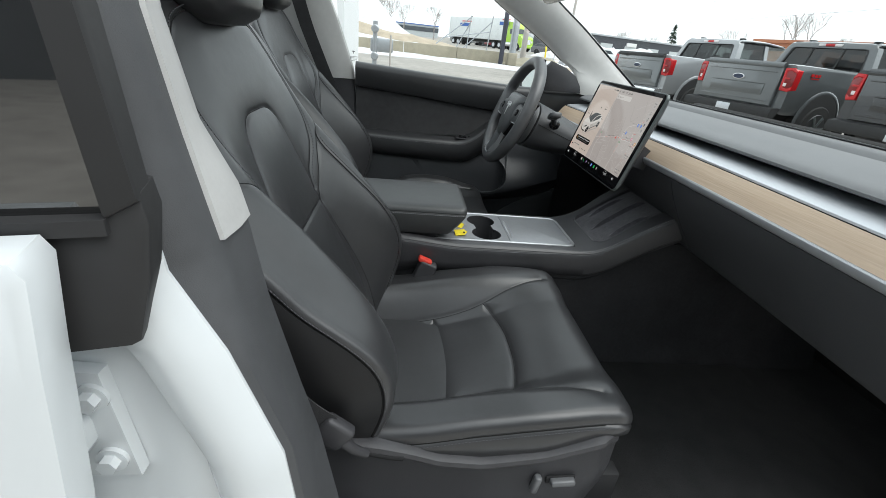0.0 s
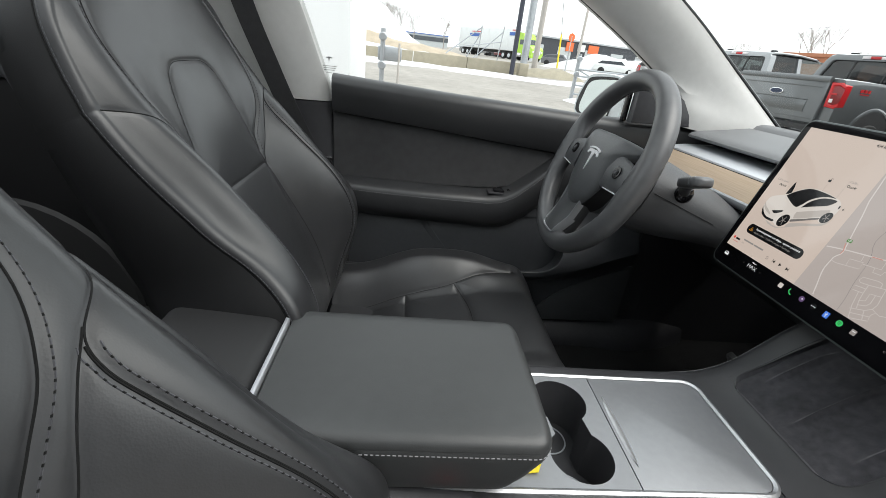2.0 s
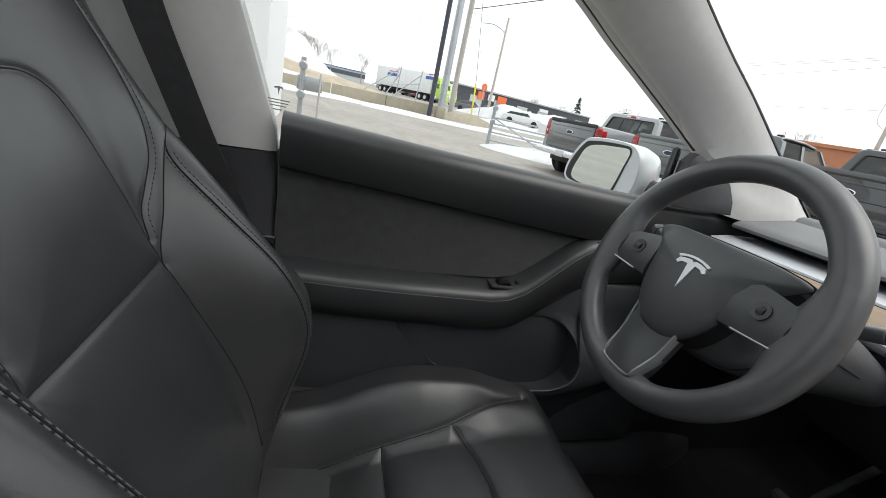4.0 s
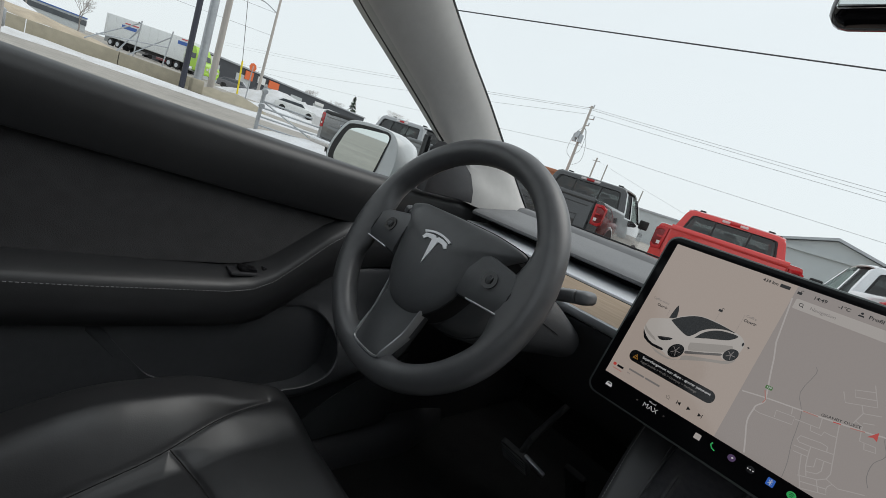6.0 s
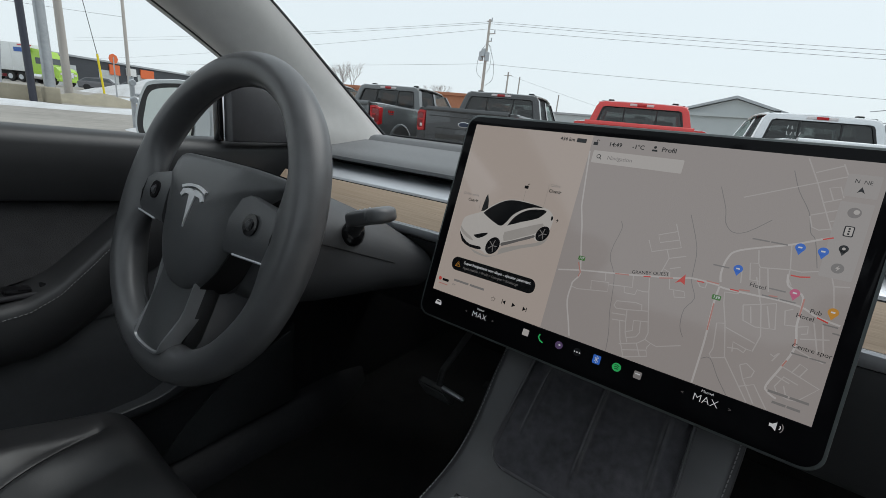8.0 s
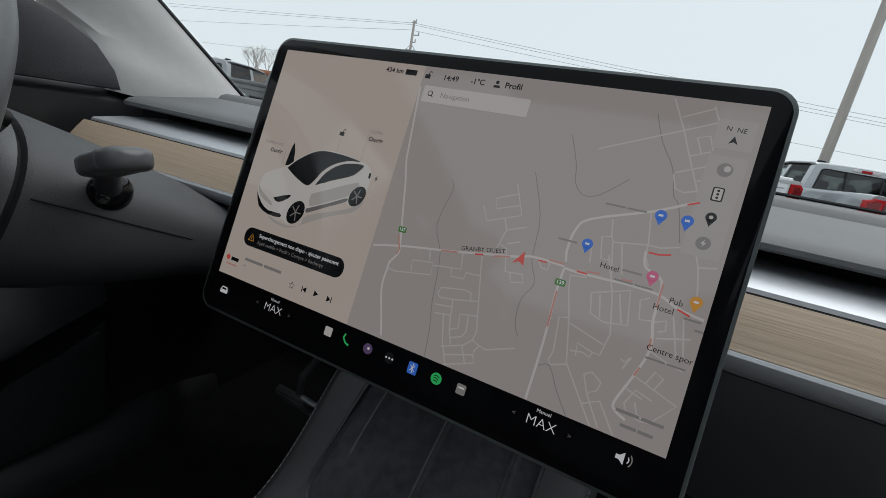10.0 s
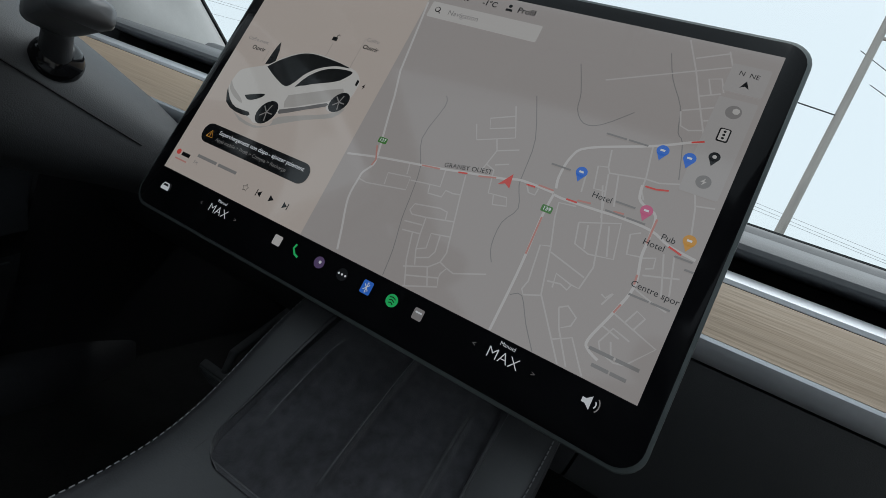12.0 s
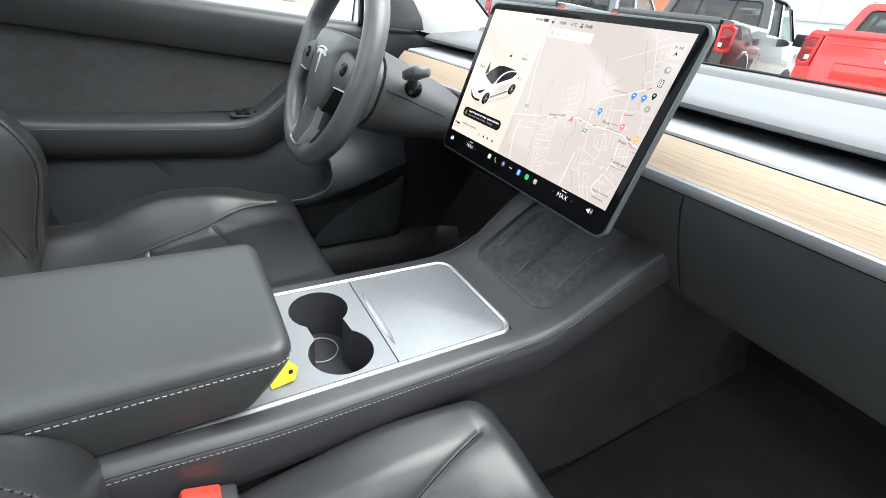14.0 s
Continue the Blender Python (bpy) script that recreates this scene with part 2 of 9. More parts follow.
def mesh_part(name, verts, faces, mat, parent, label="", smooth=True, angle=60):
    """Link plain vertices and faces as one mesh object."""
    me = bpy.data.meshes.new(name)
    me.from_pydata([tuple(v) for v in verts], [], faces)
    me.materials.append(mat)
    if smooth:
        me.shade_smooth()
        me.set_sharp_from_angle(angle=radians(angle))
    ob = new(name, me)
    ob.parent = parent
    if label:
        ob["label"] = label
    return ob


def letters(text, size, at, mat, parent, name="lettering", label="", align="CENTER", bold=0.0, turn=0.0):
    """Flat letters of the built-in font, as a mesh lying in its parent's plane."""
    cu = bpy.data.curves.new(name, "FONT")
    cu.body, cu.size, cu.align_x, cu.align_y, cu.offset = text, size, align, "CENTER", bold
    cu.resolution_u = 3
    tmp = bpy.data.objects.new(name, cu)
    me = bpy.data.meshes.new_from_object(tmp)
    bpy.data.objects.remove(tmp)
    me.materials.clear()
    me.materials.append(mat)
    ob = new(name, me)
    ob.parent = parent
    ob.matrix_basis = Matrix.Translation(at) @ Matrix.Rotation(turn, 4, "Z")
    if label:
        ob["label"] = label
    return ob


# ---------------------------------------------------------------- dashboard
def bow(y):
    """How far the dash comes back towards the seats at its ends."""
    return 0.008 - 0.03 * y * y


def dash_sweep(profile, y0, y1, n=40, ends=0.0):
    """Run a closed (x, z) profile across the car along the bowed dash."""
    secs = []
    for i in range(n + 1):
        y = y0 + (y1 - y0) * i / n
        secs.append([Vector((x + bow(y), y, z)) for x, z in profile])
    return rings(secs)


dash = thing("dashboard", "black and grey dashboard with pale wood band and full-width air slot", "dashboard")
part("dash_top", dash_sweep([(0.62, 0.99), (0.45, 1.052), (0.372, 1.061), (0.350, 1.060), (0.338, 1.056), (0.332, 1.049), (0.329, 1.0465), (0.326, 1.0475),
                             (0.322, 1.0485), (0.25, 1.0375), (0.205, 1.0315), (0.186, 1.0285), (0.174, 1.0245), (0.1675, 1.0195), (0.167, 1.0150),
                             (0.172, 1.0125), (0.20, 1.0115), (0.30, 1.012), (0.62, 0.97)], -0.745, 0.655), DASH_PAD, dash, "grey soft dash top with rolled front edge")
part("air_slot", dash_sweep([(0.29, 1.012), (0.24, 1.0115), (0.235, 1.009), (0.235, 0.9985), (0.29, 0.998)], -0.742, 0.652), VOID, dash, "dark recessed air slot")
part("vent_blade", dash_sweep([(0.1205, 0.9845), (0.1215, 0.9880), (0.124, 0.9892), (0.165, 0.9955), (0.235, 0.9982), (0.29, 0.9978), (0.29, 0.982), (0.135, 0.981)],
                              -0.742, 0.652), SATIN, dash, "satin silver air blade")
part("wood_band", dash_sweep([(0.1185, 0.9825), (0.1160, 0.9838), (0.1060, 0.9725), (0.0955, 0.9580), (0.0905, 0.9495), (0.0885, 0.9465), (0.096, 0.9455),
                              (0.13, 0.9455), (0.135, 0.980)], -0.75, 0.660), WOOD, dash, "pale open-pore wood band")
part("metal_strip", dash_sweep([(0.0885, 0.9460), (0.0850, 0.9465), (0.0833, 0.9440), (0.0838, 0.9400), (0.0880, 0.9330), (0.0945, 0.9275), (0.105, 0.9265),
                                (0.13, 0.9265), (0.13, 0.9450)], -0.75, 0.660), SATIN, dash, "satin silver lower strip")
part("shadow_gap", dash_sweep([(0.128, 0.985), (0.121, 0.9842), (0.119, 0.9830), (0.128, 0.9815)], -0.74, 0.650), VOID, dash)
part("glovebox_lid", dash_sweep([(0.099, 0.9250), (0.104, 0.905), (0.122, 0.872), (0.150, 0.828), (0.178, 0.788), (0.200, 0.757), (0.212, 0.742), (0.235, 0.728),
                                 (0.30, 0.70), (0.42, 0.66), (0.42, 0.925)], -0.755, -0.1735), PLASTIC_SOFT, dash, "dark grey glovebox lid")
part("centre_panel", dash_sweep([(0.099, 0.9250), (0.104, 0.905), (0.122, 0.872), (0.150, 0.828), (0.178, 0.788), (0.200, 0.757), (0.212, 0.742), (0.235, 0.728),
                                 (0.30, 0.70), (0.42, 0.66), (0.42, 0.925)], -0.1705, 0.14, 16), PLASTIC_SOFT, dash)
part("knee_panel", dash_sweep([(0.099, 0.9250), (0.115, 0.90), (0.145, 0.87), (0.18, 0.83), (0.22, 0.775), (0.27, 0.72), (0.34, 0.68), (0.45, 0.66), (0.45, 0.925)],
                              0.1435, 0.701, 30), PLASTIC_SOFT, dash, "dark knee panel below the steering column")

part("end_cap", block((0.42, 0.022, 0.20), (0.415, 0.7165, 0.930), 0.004), PLASTIC, dash, "black end cover beside the door")

# ---------------------------------------------------------------- centre display
SC, SLOPE = Vector((0.004, 0.0035, 1.0)), math.atan(0.285)
SCREEN = Matrix.Translation(SC) @ Matrix(((0, math.sin(SLOPE), -math.cos(SLOPE), 0), (-1, 0, 0, 0), (0, math.cos(SLOPE), math.sin(SLOPE), 0), (0, 0, 0, 1)))


def rounded(w, h, r, n=7, cx=0.0, cy=0.0):
    """The outline of a rectangle with round corners, in a plane."""
    out = []
    for sx, sy, a0 in ((1, 1, 0), (-1, 1, 90), (-1, -1, 180), (1, -1, 270)):
        for i in range(n + 1):
            a = radians(a0 + 90 * i / n)
            out.append((cx + sx * (w / 2 - r) + r * math.cos(a), cy + sy * (h / 2 - r) + r * math.sin(a)))
    return out


def plate(outline, z0, z1, edge=0.0, bm=None, m=None):
    """A flat plate from an outline, with a softened front edge, placed by m."""
    m = m or Matrix.Identity(4)
    bm = bm or bmesh.new()
    cx = sum(p[0] for p in outline) / len(outline)
    cy = sum(p[1] for p in outline) / len(outline)

    def row(z, inset):
        res = []
        for x, y in outline:
            d = math.hypot(x - cx, y - cy) or 1
            res.append(m @ Vector((x - (x - cx) / d * inset, y - (y - cy) / d * inset, z)))
        return res
    secs = [row(z0, 0), row(z1 - edge, 0)] + ([row(z1 - edge * 0.3, edge * 0.3), row(z1, edge)] if edge else [row(z1, 0)])
    return rings(secs, bm=bm)


GW, GH, GX, GY = 0.3625, 0.2310, -0.0055, -0.0035
display = thing("centre_display", "landscape touch display with light map screen and black bezel", "display", at=SCREEN)
part("housing", plate(rounded(GW + 0.005, GH + 0.005, 0.0135, cx=GX, cy=GY), -0.0045, 0.0025, 0.0015), RIM_GREY, display, "dark satin grey rim")
part("back_shell", rings([[Vector((x, y, z)) for x, y in rounded(GW - i, GH - i, 0.016, cx=GX, cy=GY)] for z, i in ((-0.030, 0.09), (-0.022, 0.04), (-0.012, 0.010), (-0.0045, -0.003))]), PLASTIC, display, "black rounded back")
part("cover_glass", plate(rounded(GW, GH, 0.0125, cx=GX, cy=GY), 0.0, 0.0034, 0.0006), SCREEN_BLACK, display, "glossy black cover glass")
part("mount", rings([[Vector((sx * w, cy + sy * h, z)) for sx, sy in ((-1, -1), (1, -1), (1, 1), (-1, 1))]
                     for z, w, h, cy in ((-0.03, 0.06, 0.04, -0.03), (-0.07, 0.055, 0.03, -0.03), (-0.12, 0.05, 0.025, -0.035))]), PLASTIC, display)



def on_screen(name, outline, mat, parent, z, label=""):
    """A flat area of the display, drawn a hair above the one below."""
    bm = bmesh.new()
    bm.faces.new([bm.verts.new((x, y, z)) for x, y in outline])
    return part(name, bm, mat, parent, label, smooth=False)


INK = material("display_ink", (0.012, 0.012, 0.013), 0.1)
LIT_GREY = glow_material("lit_grey", (0.42, 0.38, 0.36), 0.45)
LIT_ROAD = glow_material("lit_road", (0.75, 0.69, 0.65), 0.56)
LIT_STREET = glow_material("lit_street", (0.69, 0.63, 0.59), 0.54)
LIT_PATH = glow_material("lit_path", (0.40, 0.37, 0.35), 0.45)
LIT_BOX = glow_material("lit_box", (0.74, 0.68, 0.63), 0.55)
LIT_FAINT = glow_material("lit_faint_box", (0.62, 0.565, 0.53), 0.51)
LIT_GROUND = glow_material("lit_ground_shadow", (0.58, 0.53, 0.48), 0.52)
LIT_WHITE = glow_material("lit_white", (0.85, 0.84, 0.84), 0.65)
LIT_RED = glow_material("lit_red", (0.80, 0.09, 0.07), 0.6)
LIT_SALMON = glow_material("lit_salmon", (0.78, 0.36, 0.30), 0.5)
LIT_BLUE = glow_material("lit_blue", (0.05, 0.20, 0.78), 0.6)
LIT_GREEN = glow_material("lit_green", (0.05, 0.62, 0.16), 0.6)
LIT_SIGN = glow_material("lit_sign_green", (0.10, 0.30, 0.06), 0.5)
LIT_ORANGE = glow_material("lit_orange", (0.80, 0.38, 0.06), 0.6)
LIT_PINK = glow_material("lit_pink", (0.75, 0.16, 0.30), 0.6)
LIT_CAR = glow_material("lit_car_white", (0.80, 0.74, 0.68), 0.55)
LIT_CAR_SHADE = glow_material("lit_car_shade", (0.60, 0.55, 0.50), 0.52)
LIT_DARK = glow_material("lit_dark_grey", (0.24, 0.22, 0.21), 0.45)
LIT_PURPLE = glow_material("lit_purple", (0.20, 0.12, 0.28), 0.4)

LEFT, RIGHT, TOP, LOW, SPLIT_U = -0.1762, 0.1652, 0.1030, -0.0893, -0.0436
Z1, Z2, Z3, Z4 = 0.0038, 0.0040, 0.0042, 0.0044
map_ = on_screen("map_area", [(SPLIT_U, LOW), (RIGHT, LOW), (RIGHT, TOP), (SPLIT_U, TOP)], LIT_MAP, display, 0.0036, "pale grey road map")
panel = on_screen("car_panel", [(LEFT, LOW), (SPLIT_U, LOW), (SPLIT_U, TOP), (LEFT, TOP)], LIT_PANEL, display, 0.0036, "warm white car status panel")


def stroke(pts, w, mat, parent, z, name="road", bm=None):
    """A flat band along a line on the display."""
    own = bm is None
    bm = bm or bmesh.new()
    pts = [Vector((p[0], p[1], 0)) for p in pts]
    left, right = [], []
    for i, p in enumerate(pts):
        d = (pts[min(i + 1, len(pts) - 1)] - pts[max(i - 1, 0)]).normalized()
        side = Vector((-d.y, d.x, 0)) * w / 2
        left.append(bm.verts.new((p.x + side.x, p.y + side.y, z)))
        right.append(bm.verts.new((p.x - side.x, p.y - side.y, z)))
    for i in range(len(pts) - 1):
        bm.faces.new((left[i], right[i], right[i + 1], left[i + 1]))
    if own:
        return part(name, bm, mat, parent, smooth=False)
    return bm


def bars(text_width, h, at, mat, parent, n=1, name="label_bar"):
    """Plain bars in place of a line of writing."""
    bm = bmesh.new()
    x = at[0] - text_width / 2
    step = text_width / n
    for i in range(n):
        w = step * (0.86 if i % 2 else 0.92)
        bm.faces.new([bm.verts.new((x + i * step + a * w, at[1] + b * h * 0.7, at[2])) for a, b in ((0, -0.5), (1, -0.5), (1, 0.5), (0, 0.5))])
    return part(name, bm, mat, parent, smooth=False)


def round_icon(name, r, at, mat, parent, n=24):
    return on_screen(name, [(at[0] + r * math.cos(a), at[1] + r * math.sin(a)) for a in np.linspace(0, 2 * math.pi, n, endpoint=False)], mat, parent, at[2])


# roads, streets and tracks of the map
stroke(smooth_path([(a, b, 0) for a, b in [(-0.0312, 0.0171), (-0.0281, 0.0036), (-0.0226, -0.0181), (-0.0212, -0.0247), (-0.0207, -0.0300), (-0.0249, -0.0371), (-0.0254, -0.0417), (-0.0253, -0.0560), (-0.0189, -0.0748), (-0.0148, -0.0871)]], 4), 0.0014, LIT_ROAD, map_, Z1)
stroke(smooth_path([(a, b, 0) for a, b in [(-0.0416, -0.0297), (-0.0199, -0.0246), (0.0011, -0.0208), (0.0211, -0.0173), (0.0391, -0.0136), (0.0593, -0.0096), (0.0691, -0.0069), (0.0880, -0.0073)]], 4), 0.0014, LIT_ROAD, map_, Z2)
stroke(smooth_path([(a, b, 0) for a, b in [(0.0883, -0.0081), (0.0953, -0.0086), (0.1125, -0.0080), (0.1235, -0.0074), (0.1399, -0.0082), (0.1506, -0.0125), (0.1637, -0.0147)]], 4), 0.0014, LIT_ROAD, map_, Z1)
stroke(smooth_path([(a, b, 0) for a, b in [(0.0883, -0.0081), (0.0877, -0.0223), (0.0887, -0.0445), (0.0890, -0.0617), (0.0887, -0.0889)]], 4), 0.0014, LIT_ROAD, map_, Z1)
stroke(smooth_path([(a, b, 0) for a, b in [(0.0881, -0.0044), (0.0867, 0.0030), (0.0881, 0.0156), (0.0947, 0.0237), (0.1245, 0.0355), (0.1406, 0.0435), (0.1459, 0.0454)]], 4), 0.0014, LIT_ROAD, map_, Z1)
stroke(smooth_path([(a, b, 0) for a, b in [(0.1276, 0.0131), (0.1291, 0.0058), (0.1330, 0.0028), (0.1396, -0.0007), (0.1408, -0.0138), (0.1410, -0.0227), (0.1436, -0.0377), (0.1397, -0.0541), (0.1342, -0.0712), (0.1361, -0.0758), (0.1419, -0.0785)]], 4), 0.0014, LIT_ROAD, map_, Z1)
stroke([(-0.0254, -0.0417), (-0.0194, -0.0424), (0.0073, -0.0371), (0.0064, -0.0288), (-0.0088, -0.0314), (-0.0074, -0.0389)], 0.00085, LIT_STREET, map_, Z1 - 0.00008, "street")
stroke([(0.0032, -0.0280), (0.0016, -0.0211)], 0.00085, LIT_STREET, map_, Z1 - 0.00008, "street")
stroke([(0.0073, -0.0305), (0.0157, -0.0291), (0.0264, -0.0275), (0.0247, -0.0168)], 0.00085, LIT_STREET, map_, Z1 - 0.00008, "street")
stroke([(0.0198, -0.0283), (0.0213, -0.0338), (0.0301, -0.0329), (0.0307, -0.0283), (0.0356, -0.0285), (0.0402, -0.0275)], 0.00085, LIT_STREET, map_, Z1 - 0.00008, "street")
stroke([(0.0375, -0.0154), (0.0402, -0.0275), (0.0440, -0.0431), (0.0465, -0.0536), (0.0485, -0.0616), (0.0475, -0.0677), (0.0426, -0.0728), (0.0285, -0.0787)], 0.00085, LIT_STREET, map_, Z1 - 0.00008, "street")
stroke([(0.0184, -0.0491), (0.0159, -0.0472), (0.0171, -0.0427), (0.0327, -0.0394), (0.0377, -0.0399), (0.0389, -0.0448)], 0.00085, LIT_STREET, map_, Z1 - 0.00008, "street")
stroke([(0.0442, -0.0435), (0.0274, -0.0476), (0.0184, -0.0491)], 0.00085, LIT_STREET, map_, Z1 - 0.00008, "street")
stroke([(0.0274, -0.0476), (0.0289, -0.0578), (0.0309, -0.0670), (0.0345, -0.0752)], 0.00085, LIT_STREET, map_, Z1 - 0.00008, "street")
stroke([(0.0159, -0.0544), (0.0275, -0.0526)], 0.00085, LIT_STREET, map_, Z1 - 0.00008, "street")
stroke([(0.0174, -0.0597), (0.0289, -0.0578)], 0.00085, LIT_STREET, map_, Z1 - 0.00008, "street")
stroke([(0.0239, -0.0583), (0.0285, -0.0746), (0.0346, -0.0881)], 0.00085, LIT_STREET, map_, Z1 - 0.00008, "street")
stroke([(0.0459, -0.0525), (0.0348, -0.0550), (0.0361, -0.0638), (0.0311, -0.0665)], 0.00085, LIT_STREET, map_, Z1 - 0.00008, "street")
stroke([(0.0404, -0.0542), (0.0420, -0.0637), (0.0401, -0.0681), (0.0332, -0.0712)], 0.00085, LIT_STREET, map_, Z1 - 0.00008, "street")
stroke([(0.0318, -0.0829), (0.0506, -0.0762), (0.0506, -0.0735), (0.0526, -0.0694), (0.0475, -0.0677)], 0.00085, LIT_STREET, map_, Z1 - 0.00008, "street")
stroke([(0.0336, -0.0889), (0.0524, -0.0809), (0.0506, -0.0762)], 0.00085, LIT_STREET, map_, Z1 - 0.00008, "street")
stroke([(0.0419, -0.0731), (0.0470, -0.0831)], 0.00085, LIT_STREET, map_, Z1 - 0.00008, "street")
stroke([(0.0526, -0.0694), (0.0572, -0.0704), (0.0742, -0.0631)], 0.00085, LIT_STREET, map_, Z1 - 0.00008, "street")
stroke([(0.0288, 0.0165), (0.0335, 0.0071), (0.0545, 0.0158), (0.0460, 0.0347)], 0.00085, LIT_STREET, map_, Z1 - 0.00008, "street")
stroke([(0.0486, 0.0285), (0.0352, 0.0226), (0.0378, 0.0163), (0.0517, 0.0217)], 0.00085, LIT_STREET, map_, Z1 - 0.00008, "street")
stroke([(0.0447, 0.0114), (0.0479, 0.0048), (0.0446, -0.0102)], 0.00085, LIT_STREET, map_, Z1 - 0.00008, "street")
stroke([(0.0479, 0.0048), (0.0598, 0.0096)], 0.00085, LIT_STREET, map_, Z1 - 0.00008, "street")
stroke([(0.0455, -0.0047), (0.0514, -0.0067), (0.0546, -0.0205), (0.0655, -0.0192), (0.0674, -0.0239), (0.0597, -0.0259), (0.0579, -0.0206)], 0.00085, LIT_STREET, map_, Z1 - 0.00008, "street")
stroke([(0.0507, -0.0036), (0.0581, -0.0004)], 0.00085, LIT_STREET, map_, Z1 - 0.00008, "street")
stroke([(0.0728, -0.0084), (0.0753, -0.0120), (0.0791, -0.0121), (0.0794, -0.0078)], 0.00085, LIT_STREET, map_, Z1 - 0.00008, "street")
stroke([(0.1018, -0.0100), (0.0927, -0.0113), (0.0941, -0.0196), (0.0988, -0.0352), (0.1047, -0.0605), (0.1259, -0.0889)], 0.00085, LIT_STREET, map_, Z1 - 0.00008, "street")
stroke([(0.0988, -0.0352), (0.0935, -0.0367), (0.0959, -0.0569), (0.0946, -0.0622), (0.0965, -0.0647), (0.1050, -0.0611)], 0.00085, LIT_STREET, map_, Z1 - 0.00008, "street")
stroke([(0.1001, -0.0381), (0.1205, -0.0437)], 0.00085, LIT_STREET, map_, Z1 - 0.00008, "street")
stroke([(0.1096, 0.0060), (0.1174, -0.0146), (0.1225, -0.0370), (0.1204, -0.0500), (0.1161, -0.0498), (0.1072, -0.0474), (0.1083, -0.0550)], 0.00085, LIT_STREET, map_, Z1 - 0.00008, "street")
stroke([(0.1045, -0.0529), (0.1112, -0.0516), (0.1154, -0.0531), (0.1162, -0.0501)], 0.00085, LIT_STREET, map_, Z1 - 0.00008, "street")
stroke([(0.1066, -0.0176), (0.1093, -0.0291), (0.1175, -0.0316), (0.1296, -0.0293), (0.1260, -0.0102), (0.1066, -0.0176)], 0.00085, LIT_STREET, map_, Z1 - 0.00008, "street")
stroke([(0.1114, -0.0172), (0.1146, -0.0298)], 0.00085, LIT_STREET, map_, Z1 - 0.00008, "street")
stroke([(0.1212, -0.0138), (0.1262, -0.0293)], 0.00085, LIT_STREET, map_, Z1 - 0.00008, "street")
stroke([(0.1154, -0.0629), (0.1192, -0.0603), (0.1251, -0.0641), (0.1243, -0.0689), (0.1196, -0.0724), (0.1154, -0.0629)], 0.00085, LIT_STREET, map_, Z1 - 0.00008, "street")
stroke([(0.1196, -0.0724), (0.1300, -0.0882)], 0.00085, LIT_STREET, map_, Z1 - 0.00008, "street")
stroke([(0.1184, -0.0791), (0.1272, -0.0739), (0.1383, -0.0888)], 0.00085, LIT_STREET, map_, Z1 - 0.00008, "street")
stroke([(0.1405, -0.0544), (0.1631, -0.0620), (0.1534, -0.0752), (0.1487, -0.0763), (0.1415, -0.0745), (0.1390, -0.0701), (0.1426, -0.0612), (0.1514, -0.0638)], 0.00085, LIT_STREET, map_, Z1 - 0.00008, "street")
stroke([(0.1460, -0.0567), (0.1492, -0.0487), (0.1538, -0.0507), (0.1509, -0.0578)], 0.00085, LIT_STREET, map_, Z1 - 0.00008, "street")
stroke([(0.1378, -0.0622), (0.1467, -0.0648)], 0.00085, LIT_STREET, map_, Z1 - 0.00008, "street")
stroke([(0.1439, -0.0676), (0.1463, -0.0734), (0.1508, -0.0752)], 0.00085, LIT_STREET, map_, Z1 - 0.00008, "street")
stroke([(0.1364, -0.0112), (0.1321, -0.0138), (0.1343, -0.0242), (0.1404, -0.0230)], 0.00085, LIT_STREET, map_, Z1 - 0.00008, "street")
stroke([(0.1418, -0.0231), (0.1473, -0.0206), (0.1481, -0.0261), (0.1448, -0.0276)], 0.00085, LIT_STREET, map_, Z1 - 0.00008, "street")
stroke([(0.1498, -0.0173), (0.1562, -0.0375)], 0.00085, LIT_STREET, map_, Z1 - 0.00008, "street")
stroke([(0.1546, -0.0166), (0.1594, -0.0360)], 0.00085, LIT_STREET, map_, Z1 - 0.00008, "street")
stroke([(0.1449, -0.0312), (0.1606, -0.0262)], 0.00085, LIT_STREET, map_, Z1 - 0.00008, "street")
stroke([(0.1312, -0.0479), (0.1336, -0.0490), (0.1357, -0.0458)], 0.00085, LIT_STREET, map_, Z1 - 0.00008, "street")
stroke([(0.1332, -0.0528), (0.1362, -0.0455)], 0.00085, LIT_STREET, map_, Z1 - 0.00008, "street")
stroke([(0.1441, -0.0389), (0.1529, -0.0419), (0.1610, -0.0437)], 0.00085, LIT_STREET, map_, Z1 - 0.00008, "street")
stroke([(0.0868, 0.0654), (0.1164, 0.0785), (0.1410, 0.0895), (0.1471, 0.0920)], 0.00085, LIT_STREET, map_, Z1 - 0.00008, "street")
stroke([(0.1194, 0.1013), (0.1285, 0.0838), (0.1351, 0.0692), (0.1455, 0.0473)], 0.00085, LIT_STREET, map_, Z1 - 0.00008, "street")
stroke([(0.1257, 0.0912), (0.1402, 0.0982)], 0.00085, LIT_STREET, map_, Z1 - 0.00008, "street")
stroke([(0.1399, 0.0725), (0.1360, 0.0810), (0.1418, 0.0829), (0.1452, 0.0751)], 0.00085, LIT_STREET, map_, Z1 - 0.00008, "street")
stroke([(0.1347, 0.0699), (0.1442, 0.0743)], 0.00085, LIT_STREET, map_, Z1 - 0.00008, "street")
stroke([(0.1302, 0.0596), (0.1459, 0.0667)], 0.00085, LIT_STREET, map_, Z1 - 0.00008, "street")
